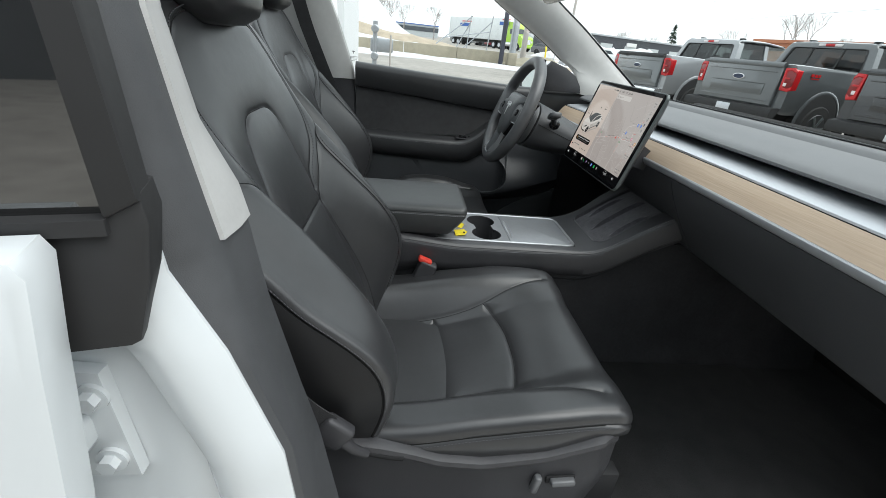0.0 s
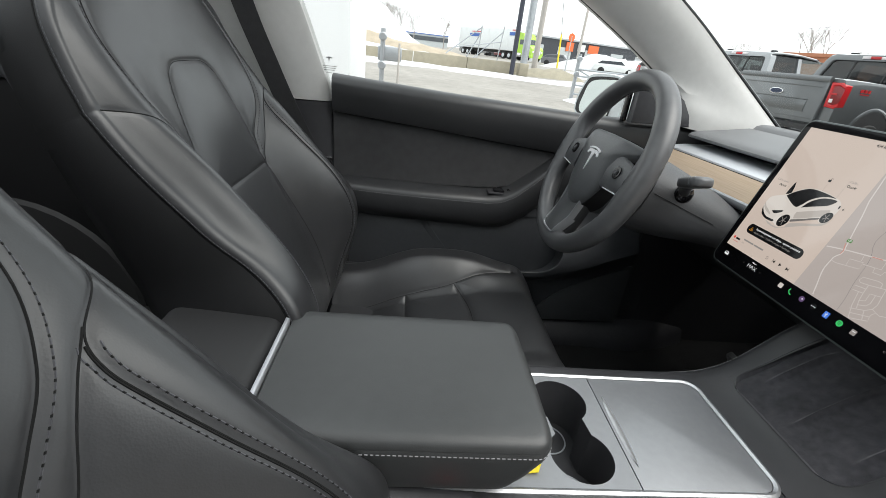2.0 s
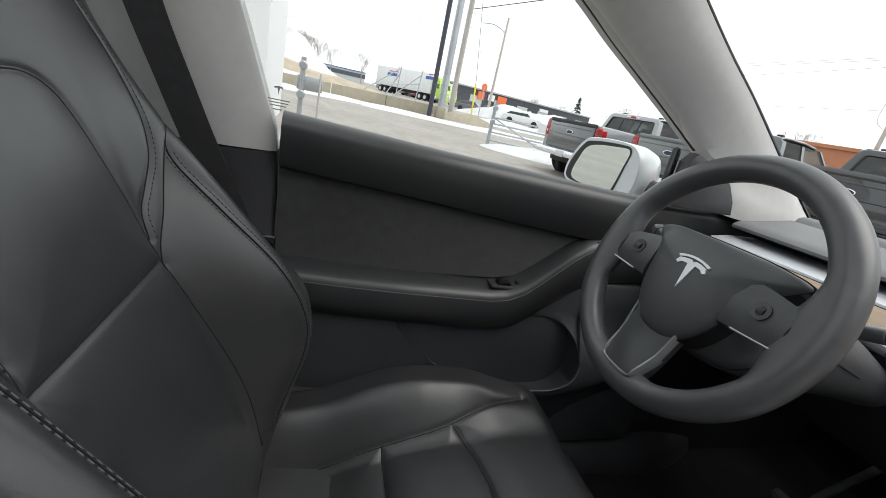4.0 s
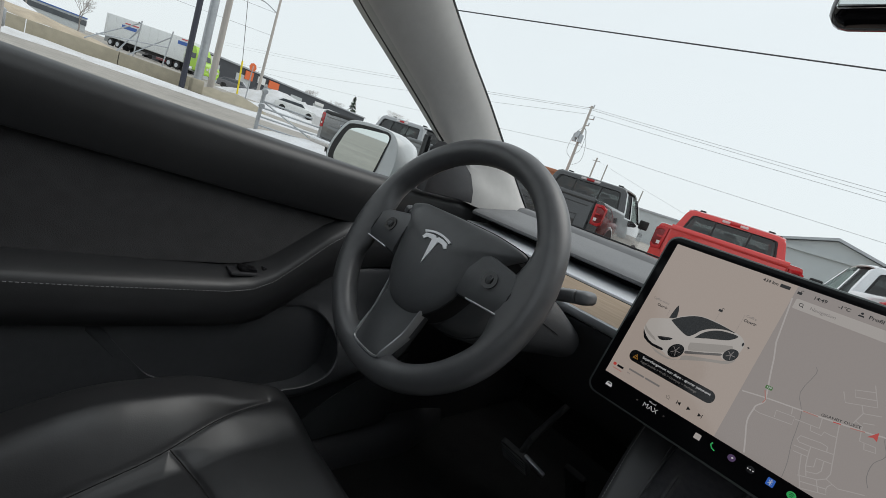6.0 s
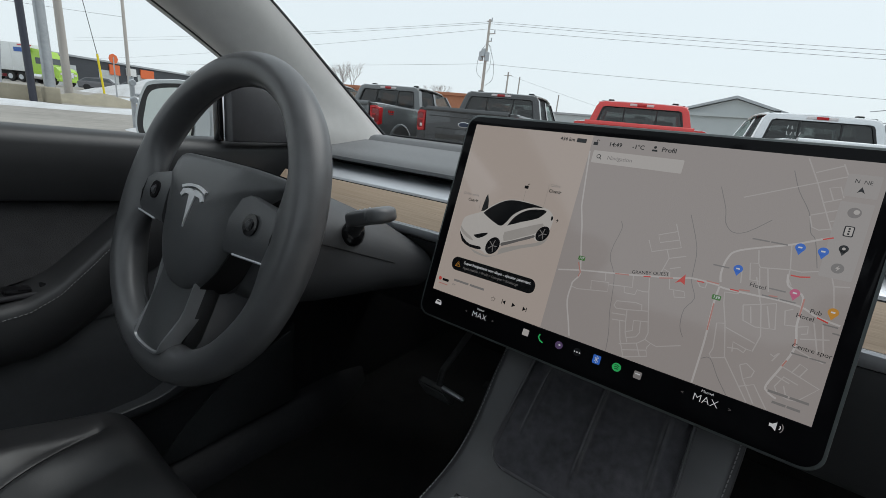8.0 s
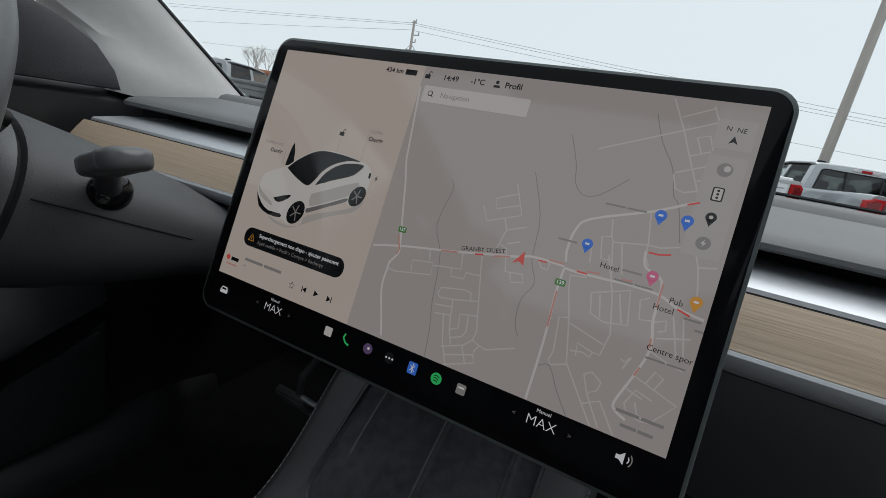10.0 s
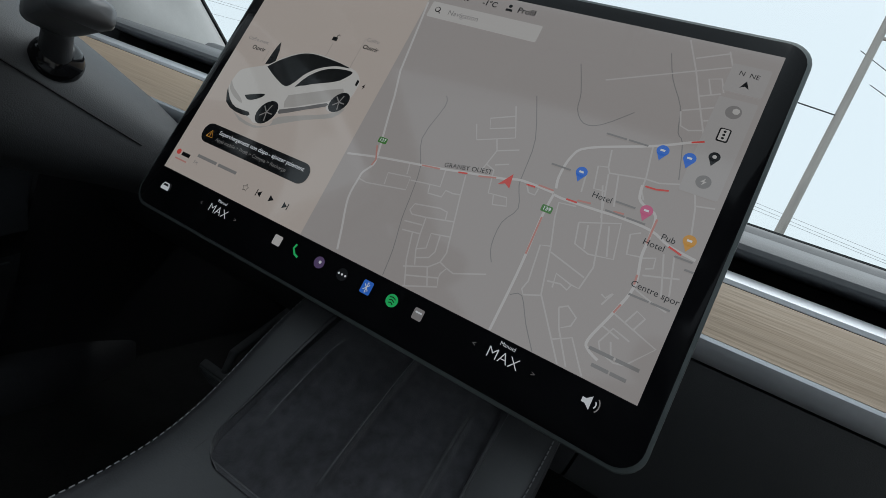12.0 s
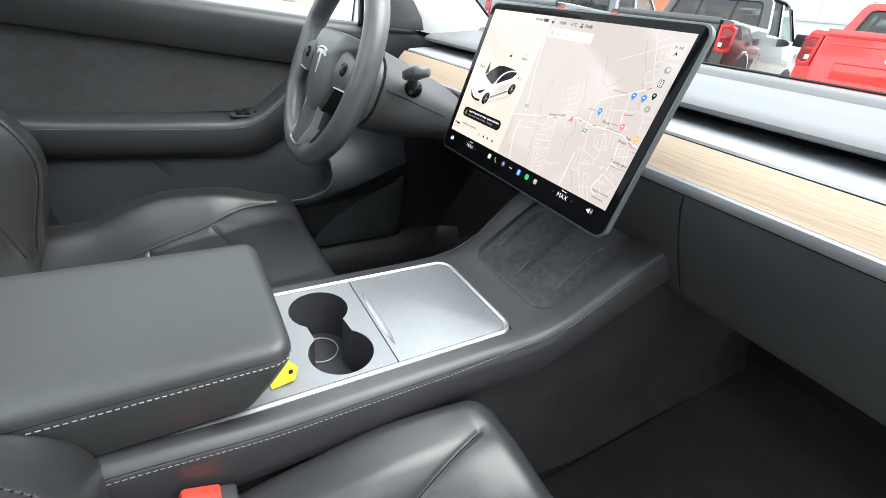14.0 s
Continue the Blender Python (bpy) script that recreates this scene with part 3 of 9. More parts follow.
stroke([(0.1297, 0.0589), (0.1326, 0.0509), (0.1370, 0.0495), (0.1434, 0.0518)], 0.00085, LIT_STREET, map_, Z1 - 0.00008, "street")
stroke([(0.1417, 0.0570), (0.1464, 0.0590)], 0.00085, LIT_STREET, map_, Z1 - 0.00008, "street")
stroke([(0.1400, 0.0996), (0.1477, 0.0840)], 0.00085, LIT_STREET, map_, Z1 - 0.00008, "street")
stroke([(0.1245, 0.0355), (0.1278, 0.0176), (0.1281, 0.0105), (0.1311, 0.0055)], 0.00085, LIT_STREET, map_, Z1 - 0.00008, "street")
stroke([(0.1280, 0.0169), (0.1346, 0.0169), (0.1461, 0.0207), (0.1520, 0.0171), (0.1544, 0.0108), (0.1577, -0.0034)], 0.00085, LIT_STREET, map_, Z1 - 0.00008, "street")
stroke([(0.1543, 0.0115), (0.1627, 0.0134)], 0.00085, LIT_STREET, map_, Z1 - 0.00008, "street")
stroke([(0.1104, 0.0133), (0.1084, 0.0166), (0.1033, 0.0155), (0.1061, 0.0027), (0.1120, 0.0033)], 0.00085, LIT_STREET, map_, Z1 - 0.00008, "street")
stroke([(0.1098, 0.0132), (0.1158, -0.0113)], 0.00085, LIT_STREET, map_, Z1 - 0.00008, "street")
stroke([(0.1146, 0.0149), (0.1192, -0.0031)], 0.00085, LIT_STREET, map_, Z1 - 0.00008, "street")
stroke([(0.1103, 0.0137), (0.1280, 0.0169)], 0.00085, LIT_STREET, map_, Z1 - 0.00008, "street")
stroke([(0.1062, 0.0265), (0.1084, 0.0166)], 0.00085, LIT_STREET, map_, Z1 - 0.00008, "street")
stroke([(0.1010, -0.0015), (0.0994, 0.0087)], 0.00085, LIT_STREET, map_, Z1 - 0.00008, "street")
stroke(smooth_path([(a, b, 0) for a, b in [(0.0021, 0.0277), (0.0046, 0.0211), (0.0008, -0.0033), (0.0090, -0.0210), (0.0121, -0.0392), (0.0139, -0.0540), (0.0180, -0.0726), (0.0197, -0.0885)]], 3), 0.0005, LIT_PATH, map_, Z1 - 0.00012, "track")
stroke(smooth_path([(a, b, 0) for a, b in [(0.0546, 0.0445), (0.0654, 0.0188), (0.0677, -0.0005), (0.0687, -0.0100), (0.0740, -0.0225), (0.0691, -0.0334), (0.0696, -0.0475), (0.0737, -0.0559)]], 3), 0.0005, LIT_PATH, map_, Z1 - 0.00012, "track")
stroke(smooth_path([(a, b, 0) for a, b in [(0.0903, -0.0676), (0.0961, -0.0654), (0.1039, -0.0775), (0.1126, -0.0889)]], 3), 0.0005, LIT_PATH, map_, Z1 - 0.00012, "track")
stroke(smooth_path([(a, b, 0) for a, b in [(0.0699, 0.0713), (0.0774, 0.0537), (0.0798, 0.0433), (0.0862, 0.0366), (0.0954, 0.0388), (0.1086, 0.0511)]], 3), 0.0005, LIT_PATH, map_, Z1 - 0.00012, "track")
stroke(smooth_path([(a, b, 0) for a, b in [(0.1131, 0.0910), (0.1194, 0.0760), (0.1286, 0.0615), (0.1329, 0.0468), (0.1369, 0.0418), (0.1424, 0.0220)]], 3), 0.0005, LIT_PATH, map_, Z1 - 0.00012, "track")
stroke([(0.0096, -0.0194), (0.0212, -0.0176)], 0.0010, LIT_SALMON, map_, Z3, "slow_traffic")
stroke([(0.0327, -0.0155), (0.0382, -0.0143)], 0.0010, LIT_RED, map_, Z3, "slow_traffic")
stroke([(0.0449, -0.0134), (0.0550, -0.0107)], 0.0010, LIT_SALMON, map_, Z3, "slow_traffic")
stroke([(0.0724, -0.0081), (0.0775, -0.0079)], 0.0010, LIT_RED, map_, Z3, "slow_traffic")
stroke([(0.0787, -0.0061), (0.0875, -0.0062)], 0.0010, LIT_SALMON, map_, Z3, "slow_traffic")
stroke([(0.0879, -0.0223), (0.0886, -0.0443)], 0.0010, LIT_SALMON, map_, Z3, "slow_traffic")
stroke([(-0.0247, -0.0179), (-0.0206, -0.0267), (-0.0216, -0.0311)], 0.0010, LIT_SALMON, map_, Z3, "slow_traffic")
stroke([(0.0955, -0.0081), (0.1014, -0.0080)], 0.0010, LIT_RED, map_, Z3, "slow_traffic")
stroke([(0.1011, -0.0067), (0.1081, -0.0058)], 0.0010, LIT_SALMON, map_, Z3, "slow_traffic")
stroke([(0.1200, -0.0057), (0.1253, -0.0051)], 0.0010, LIT_SALMON, map_, Z3, "slow_traffic")
stroke([(0.1291, 0.0129), (0.1344, 0.0130), (0.1402, 0.0145)], 0.0010, LIT_RED, map_, Z3, "slow_traffic")
stroke([(0.1504, -0.0129), (0.1570, -0.0148)], 0.0010, LIT_RED, map_, Z3, "slow_traffic")
stroke([(0.1407, -0.0018), (0.1407, -0.0154)], 0.0010, LIT_SALMON, map_, Z3, "slow_traffic")
stroke([(0.1426, -0.0320), (0.1431, -0.0372)], 0.0010, LIT_SALMON, map_, Z3, "slow_traffic")
stroke([(0.1413, -0.0489), (0.1397, -0.0541)], 0.0010, LIT_SALMON, map_, Z3, "slow_traffic")
stroke([(0.1407, 0.0433), (0.1462, 0.0457)], 0.0010, LIT_RED, map_, Z3, "slow_traffic")
stroke([(-0.0432, 0.088), (-0.0365, 0.0348), (-0.0312, 0.0171)], 0.0014, LIT_ROAD, map_, Z1)
on_screen("own_place_arrow", [(0.0632, -0.0052), (0.0646, -0.0140), (0.0612, -0.0120), (0.0574, -0.0140)], LIT_RED, map_, Z4, "red own position arrow")
for u, v, mat in ((0.1298, 0.0345, LIT_BLUE), (0.1430, 0.0346, LIT_BLUE), (0.0968, 0.0090, LIT_BLUE), (0.1345, 0.0006, LIT_PINK), (0.1580, -0.0066, LIT_ORANGE)):
    round_icon("map_pin", 0.0031, (u, v, Z3), mat, map_)
    on_screen("map_pin_tip", [(u - 0.0026, v - 0.0015), (u + 0.0026, v - 0.0015), (u, v - 0.0058)], mat, map_, Z3)
    bars(0.0026, 0.0016, (u, v, Z4), LIT_WHITE, map_)
for u, v, w, n in ((0.1120, 0.0345, 0.026, 2), (0.0860, 0.0080, 0.013, 1), (0.1245, -0.0002, 0.012, 1), (0.1270, -0.0065, 0.024, 2), (0.1590, -0.0165, 0.010, 1), (0.1630, -0.0210, 0.005, 1), (0.1530, -0.0425, 0.023, 2)):
    bars(w * 0.92, 0.0015, (u, v, Z4), LIT_PATH, map_, n)
for u, v, text in ((0.1120, -0.0008, "Hotel"), (0.1490, -0.0095, "Pub"), (0.1440, -0.0150, "Hotel"), (0.1530, -0.0372, "Centre spor")):
    letters(text, 0.0046, (u, v, Z4), INK, map_, turn=-0.02)
for v, w in ((-0.0745, 0.026), (-0.0815, 0.018)):
    bars(w, 0.0026, (0.1490, v, Z4), LIT_PATH, map_, 2)
letters("GRANBY OUEST", 0.0040, (0.0370, -0.0115, Z4), INK, map_, turn=0.20)
for u, v, text in ((-0.0228, -0.0136, "137"), (0.0884, -0.0172, "139")):
    on_screen("road_shield", [(u + a, v + b) for a, b in rounded(0.0062, 0.0040, 0.0008, 3)], LIT_SIGN, map_, Z3, "green road shield")
    letters(text, 0.0031, (u, v, Z4), LIT_WHITE, map_, bold=0.00006)
# status line, search box and side buttons
on_screen("search_box", [(-0.0005 + a, 0.0832 + b) for a, b in rounded(0.0780, 0.0118, 0.001, 3)], LIT_BOX, map_, Z2, "pale search box")
letters("Navigation", 0.0052, (-0.0255, 0.0832, Z3), LIT_GREY, map_, align="LEFT")
round_icon("search_ring", 0.0020, (-0.0335, 0.0837, Z3), INK, map_)
round_icon("search_lens", 0.0014, (-0.0335, 0.0837, Z4), LIT_BOX, map_)
stroke([(-0.0322, 0.0824), (-0.0310, 0.0810)], 0.0006, INK, map_, Z3, "search_handle")
letters("14:49", 0.0054, (-0.0213, 0.0960, Z3), INK, map_, bold=0.0001)
letters("-1°C", 0.0054, (-0.0010, 0.0960, Z3), INK, map_, bold=0.0001)
letters("Profil", 0.0056, (0.0245, 0.0960, Z3), INK, map_, bold=0.0001)
round_icon("profile_head", 0.0012, (0.0130, 0.0975, Z3), INK, map_)
on_screen("profile_body", [(0.0106, 0.0938), (0.0154, 0.0938), (0.0150, 0.0955), (0.0110, 0.0955)], INK, map_, Z3)
on_screen("compass_box", [(0.1530 + a, 0.0850 + b) for a, b in rounded(0.0185, 0.0165, 0.001, 3)], LIT_FAINT, map_, Z2)
letters("N  NE", 0.0038, (0.1530, 0.0880, Z3), INK, map_, turn=-0.06)
on_screen("compass_arrow", [(0.1530, 0.0845), (0.1508, 0.0800), (0.1530, 0.0812), (0.1552, 0.0800)], INK, map_, Z3)
on_screen("button_box", [(0.1530 + a, 0.0450 + b) for a, b in rounded(0.0185, 0.0560, 0.001, 3)], LIT_FAINT, map_, Z2)
round_icon("globe_button", 0.0038, (0.1530, 0.0656, Z3), LIT_GREY, map_)
round_icon("globe_land", 0.0018, (0.1540, 0.0662, Z4), LIT_BOX, map_, 7)
on_screen("traffic_button", [(0.1530 + a, 0.0520 + b) for a, b in rounded(0.0056, 0.0078, 0.001, 3)], INK, map_, Z3)
on_screen("traffic_face", [(0.1530 + a, 0.0520 + b) for a, b in rounded(0.0042, 0.0064, 0.0006, 3)], LIT_BOX, map_, Z4)
for k in (-1, 0, 1):
    round_icon("traffic_dot", 0.0007, (0.1530, 0.0520 + 0.0019 * k, Z4 + 0.0001), INK, map_, 10)
round_icon("pin_button", 0.0027, (0.1532, 0.0392, Z3), INK, map_)
on_screen("pin_button_tip", [(0.1509, 0.0380), (0.1555, 0.0380), (0.1532, 0.0340)], INK, map_, Z3)
round_icon("pin_button_eye", 0.0010, (0.1532, 0.0392, Z4), LIT_BOX, map_)
round_icon("charge_button", 0.0036, (0.1531, 0.0247, Z3), LIT_PATH, map_)
BOLT = [(0.0006, 0.0022), (-0.0014, -0.0003), (-0.0001, -0.0003), (-0.0006, -0.0022), (0.0014, 0.0004), (0.0001, 0.0004)]
on_screen("charge_bolt", [(0.1531 + a, 0.0247 + b) for a, b in BOLT], LIT_BOX, map_, Z4)


def padlock(u, v, parent):
    on_screen("lock_body", [(u + a, v - 0.0010 + b) for a, b in rounded(0.0042, 0.0030, 0.0004, 3)], INK, parent, Z3)
    stroke([(u + 0.0008, v + 0.0004), (u + 0.0008, v + 0.0020), (u + 0.0018, v + 0.0028), (u + 0.0028, v + 0.0020)], 0.0006, INK, parent, Z3, "lock_shackle")


padlock(-0.0395, 0.0965, map_)
padlock(-0.0966, 0.0441, panel)
letters("434 km", 0.0050, (-0.0675, 0.0968, Z3), INK, panel, bold=0.0001)
on_screen("battery", [(-0.0535 + a, 0.0968 + b) for a, b in rounded(0.0095, 0.0040, 0.0006, 3)], INK, panel, Z3)
letters("Coffre avant", 0.0040, (-0.1590, 0.0250, Z3), LIT_GREY, panel)
letters("Ouvrir", 0.0046, (-0.1545, 0.0188, Z3), INK, panel, bold=0.0001)
letters("Coffre", 0.0040, (-0.0667, 0.0492, Z3), LIT_GREY, panel)
letters("Ouvrir", 0.0046, (-0.0657, 0.0434, Z3), INK, panel, bold=0.0001)
on_screen("charge_mark", [(-0.0555 + a, 0.0160 + b) for a, b in BOLT], INK, panel, Z3)
for line in ([(-0.0966, 0.0400), (-0.0966, 0.0265)], [(-0.0735, 0.0500), (-0.0735, 0.0240)], [(-0.1450, 0.0200), (-0.1450, 0.0100)]):
    stroke(line, 0.0002, LIT_GREY, panel, Z1, "pointer")
# the car picture: three-quarter view, nose to the lower left
CU, CV = -0.1105, -0.0040


def shape(name, pts, mat, z, smooth_n=4):
    line = smooth_path([(a, b, 0) for a, b in pts + pts[:1]], smooth_n)[:-1]
    return on_screen(name, [(CU + p.x, CV + p.y) for p in line], mat, car_pic, z)


car_pic = on_screen("car_picture", [(CU + p.x, CV + p.y) for p in smooth_path([(-0.0456, -0.0229, 0), (-0.0323, -0.0290, 0), (-0.0121, -0.0322, 0), (0.0012, -0.0281, 0), (0.0045, -0.0201, 0), (0.0388, -0.0065, 0), (0.0500, 0.0018, 0), (0.0447, -0.0072, 0), (0.0254, -0.0155, 0), (0.0073, -0.0250, 0), (-0.0102, -0.0338, 0), (-0.0310, -0.0322, 0)], 3)[:-1]], LIT_GROUND, panel, Z1, "white car seen from above its front corner")
shape("car_side", [(-0.0507, -0.0120), (-0.0507, -0.0056), (-0.0491, 0.0020), (-0.0420, 0.0067), (-0.0285, 0.0132), (-0.0203, 0.0206), (-0.0090, 0.0282), (0.0028, 0.0320), (0.0171, 0.0325), (0.0314, 0.0308), (0.0434, 0.0287), (0.0493, 0.0239), (0.0507, 0.0185), (0.0496, 0.0079), (0.0456, -0.0026), (0.0382, -0.0039), (0.0334, -0.0007), (0.0212, -0.0079), (0.0027, -0.0174), (-0.0007, -0.0250), (-0.0114, -0.0307), (-0.0183, -0.0285), (-0.0355, -0.0266), (-0.0470, -0.0196)], LIT_CAR, Z2, 4)
shape("car_flank", [(0.0029, -0.0032), (0.0200, 0.0048), (0.0413, 0.0143), (0.0413, 0.0084), (0.0351, 0.0021), (0.0224, -0.0043), (0.0047, -0.0127)], LIT_CAR_SHADE, Z3, 2)
shape("sill", [(0.0025, -0.0150), (0.0209, -0.0065), (0.0351, 0.0008), (0.0357, -0.0018), (0.0215, -0.0090), (0.0038, -0.0182)], LIT_DARK, Z3 + 0.00005, 2)
shape("glass_roof", [(-0.0274, 0.0116), (-0.0199, 0.0194), (-0.0078, 0.0277), (0.0030, 0.0312), (0.0173, 0.0315), (0.0295, 0.0307), (0.0376, 0.0293), (0.0272, 0.0279), (0.0155, 0.0229), (0.0070, 0.0156), (0.0018, 0.0069), (-0.0040, 0.0022), (-0.0165, 0.0062)], INK, Z4, 4)
shape("side_glass", [(0.0041, 0.0040), (0.0095, 0.0141), (0.0178, 0.0217), (0.0277, 0.0260), (0.0415, 0.0273), (0.0378, 0.0209), (0.0320, 0.0167), (0.0167, 0.0101), (0.0121, 0.0077)], INK, Z4, 4)
shape("mirror_picture", [(0.0067, 0.0053), (0.0113, 0.0071), (0.0129, 0.0046), (0.0078, 0.0024)], LIT_CAR, Z4 + 0.0001, 2)
shape("head_lamp", [(-0.0322, -0.0142), (-0.0238, -0.0107), (-0.0159, -0.0083), (-0.0175, -0.0116), (-0.0243, -0.0160), (-0.0288, -0.0163)], INK, Z4, 2)
shape("lower_grille", [(-0.0505, -0.0129), (-0.0430, -0.0207), (-0.0335, -0.0251), (-0.0208, -0.0248), (-0.0200, -0.0278), (-0.0327, -0.0282), (-0.0447, -0.0238)], INK, Z4, 2)
shape("nose_shade", [(-0.0510, -0.0071), (-0.0454, -0.0120), (-0.0344, -0.0173), (-0.0312, -0.0207), (-0.0401, -0.0184), (-0.0486, -0.0135)], LIT_CAR_SHADE, Z3, 2)
shape("open_door", [(-0.0307, 0.0129), (-0.0301, 0.0219), (-0.0279, 0.0328), (-0.0233, 0.0175)], INK, Z3, 2)
shape("tail_lamp_picture", [(0.0482, 0.0233), (0.0501, 0.0224), (0.0498, 0.0188), (0.0483, 0.0197)], INK, Z4, 2)
for wu, wv, r in ((-0.0063, -0.0203, 0.0096), (0.0439, 0.0041, 0.0080)):
    wheel_pic = on_screen("picture_wheel", [(CU + wu + r * 0.80 * math.cos(a) + 0.002 * math.sin(a), CV + wv + r * math.sin(a)) for a in np.linspace(0, 2 * math.pi, 20, endpoint=False)], INK, car_pic, Z4)
    for k in range(5):
        a = k * 2 * math.pi / 5
        stroke([(CU + wu, CV + wv), (CU + wu + r * 0.55 * math.cos(a), CV + wv + r * 0.7 * math.sin(a))], 0.0008, LIT_GREY, wheel_pic, Z4 + 0.0001, "picture_spoke")
# message, radio line
on_screen("message", [(-0.1098 + a, -0.0537 + b) for a, b in rounded(0.1010, 0.0150, 0.0068)], INK, panel, Z2, "dark rounded message")
letters("Superchargement non dispo - ajouter paiement", 0.0042, (-0.1450, -0.0508, Z3), LIT_WHITE, panel, align="LEFT", bold=0.00006)
letters("Appli mobile > Profil > Compte > Recharge", 0.0038, (-0.1450, -0.0563, Z3), LIT_PATH, panel, align="LEFT")
stroke([(-0.1550, -0.0565), (-0.1520, -0.0510), (-0.1490, -0.0565), (-0.1550, -0.0565)], 0.0006, LIT_ORANGE, panel, Z3, "warning_triangle")
stroke([(-0.1520, -0.0530), (-0.1520, -0.0556)], 0.0006, LIT_ORANGE, panel, Z3, "warning_mark")
round_icon("station_mark", 0.0022, (-0.1700, -0.0752, Z3), LIT_RED, panel, 8)
bars(0.0090, 0.0040, (-0.1620, -0.0755, Z3), INK, panel)
bars(0.0130, 0.0016, (-0.1640, -0.0803, Z3), LIT_SALMON, panel)
bars(0.0420, 0.0032, (-0.1310, -0.0720, Z3), LIT_PATH, panel, 2)
letters("FM", 0.0032, (-0.1505, -0.0775, Z3), LIT_GREY, panel)
star = [(-0.0996 + (0.0026 if k % 2 == 0 else 0.0013) * math.sin(k * math.pi / 5), -0.0780 + (0.0026 if k % 2 == 0 else 0.0013) * math.cos(k * math.pi / 5)) for k in range(11)]
stroke(star, 0.0004, INK, panel, Z3, "star_outline")
on_screen("previous", [(-0.0855, -0.0752), (-0.0855, -0.0797), (-0.0890, -0.0775)], INK, panel, Z3)
stroke([(-0.0894, -0.0752), (-0.0894, -0.0797)], 0.0007, INK, panel, Z3, "previous_bar")
on_screen("play", [(-0.0780, -0.0750), (-0.0780, -0.0796), (-0.0740, -0.0773)], INK, panel, Z3)
on_screen("next", [(-0.0658, -0.0752), (-0.0658, -0.0797), (-0.0622, -0.0775)], INK, panel, Z3)
stroke([(-0.0618, -0.0752), (-0.0618, -0.0797)], 0.0007, INK, panel, Z3, "next_bar")
# lower bar with climate readings and round buttons
DOCK_V = -0.0990
for u, v in ((-0.1103, -0.1004), (0.1010, -0.0988)):
    letters("MAX", 0.0084, (u, v, Z2), LIT_WHITE, display, name="climate_reading", bold=-0.00012)
    letters("Manuel", 0.0030, (u, v + 0.0066, Z2), LIT_WHITE, display, name="climate_mode")
    for s, ch in ((-1, "<"), (1, ">")):
        letters(ch, 0.0040, (u + s * 0.0165, v, Z2), LIT_DARK, display, name="climate_step")
on_screen("car_button", [(-0.1640 + a, -0.1022 + b) for a, b in ((-0.0040, -0.0022), (0.0040, -0.0022), (0.0040, 0.0004), (0.0026, 0.0030), (-0.0026, 0.0030), (-0.0040, 0.0004))], LIT_WHITE, display, Z2)
on_screen("car_button_glass", [(-0.1640 + a, -0.1022 + b) for a, b in ((-0.0028, 0.0006), (0.0028, 0.0006), (0.0020, 0.0022), (-0.0020, 0.0022))], INK, display, Z3)
on_screen("card_button", [(-0.0562 + a, DOCK_V + b) for a, b in rounded(0.0066, 0.0066, 0.001, 3)], LIT_BOX, display, Z2)
stroke([(-0.0415, -0.0955), (-0.0425, -0.0985), (-0.0400, -0.1015), (-0.0370, -0.1025)], 0.0014, LIT_GREEN, display, Z2, "phone_button")
round_icon("camera_button", 0.0037, (-0.0214, DOCK_V, Z2), LIT_PURPLE, display)
round_icon("camera_pupil", 0.0010, (-0.0208, DOCK_V + 0.0004, Z3), LIT_WHITE, display, 10)
round_icon("more_button", 0.0038, (-0.0036, DOCK_V, Z2), material("dim_button", (0.02, 0.02, 0.022), 0.1), display)
for k in (-1, 0, 1):
    round_icon("more_dot", 0.0007, (-0.0036 + 0.0024 * k, DOCK_V, Z3), LIT_WHITE, display, 10)
on_screen("radio_link_button", [(0.0145 + a, DOCK_V + b) for a, b in rounded(0.0068, 0.0080, 0.0010, 3)], LIT_BLUE, display, Z2)
stroke([(0.0127, -0.1008), (0.0160, -0.0972), (0.0145, -0.0958), (0.0145, -0.1022), (0.0160, -0.1008), (0.0127, -0.0972)], 0.0005, LIT_WHITE, display, Z3, "radio_link_mark")
round_icon("music_button", 0.0038, (0.0322, DOCK_V, Z2), LIT_GREEN, display)
for k in range(3):
    stroke([(0.0301 + 0.0003 * k, DOCK_V + 0.0016 - 0.0016 * k), (0.0322, DOCK_V + 0.0021 - 0.0016 * k), (0.0343 - 0.0003 * k, DOCK_V + 0.0012 - 0.0016 * k)], 0.0006, INK, display, Z3, "music_wave")
on_screen("tray_button", [(0.0498 + a, DOCK_V + b) for a, b in rounded(0.0062, 0.0066, 0.001, 3)], LIT_GREY, display, Z2)
stroke([(0.0478, DOCK_V + 0.0010), (0.0518, DOCK_V + 0.0010)], 0.0009, LIT_WHITE, display, Z3, "tray_line")
on_screen("speaker", [(0.1460 + a, -0.0980 + b) for a, b in ((-0.0036, -0.0012), (-0.0018, -0.0012), (0.0008, -0.0034), (0.0008, 0.0034), (-0.0018, 0.0012), (-0.0036, 0.0012))], LIT_WHITE, display, Z2)
for k in (1, 2):
    stroke([(0.1470 + 0.0016 * k * math.cos(a) + 0.0006, -0.0980 + 0.0020 * k * math.sin(a)) for a in np.linspace(-0.9, 0.9, 6)], 0.0006, LIT_GREY if k == 2 else LIT_WHITE, display, Z2, "speaker_wave")

# ---------------------------------------------------------------- centre console
console = thing("centre_console", "black stitched centre console with satin grey lid and phone tray", "centre console")
DECK = 0.700


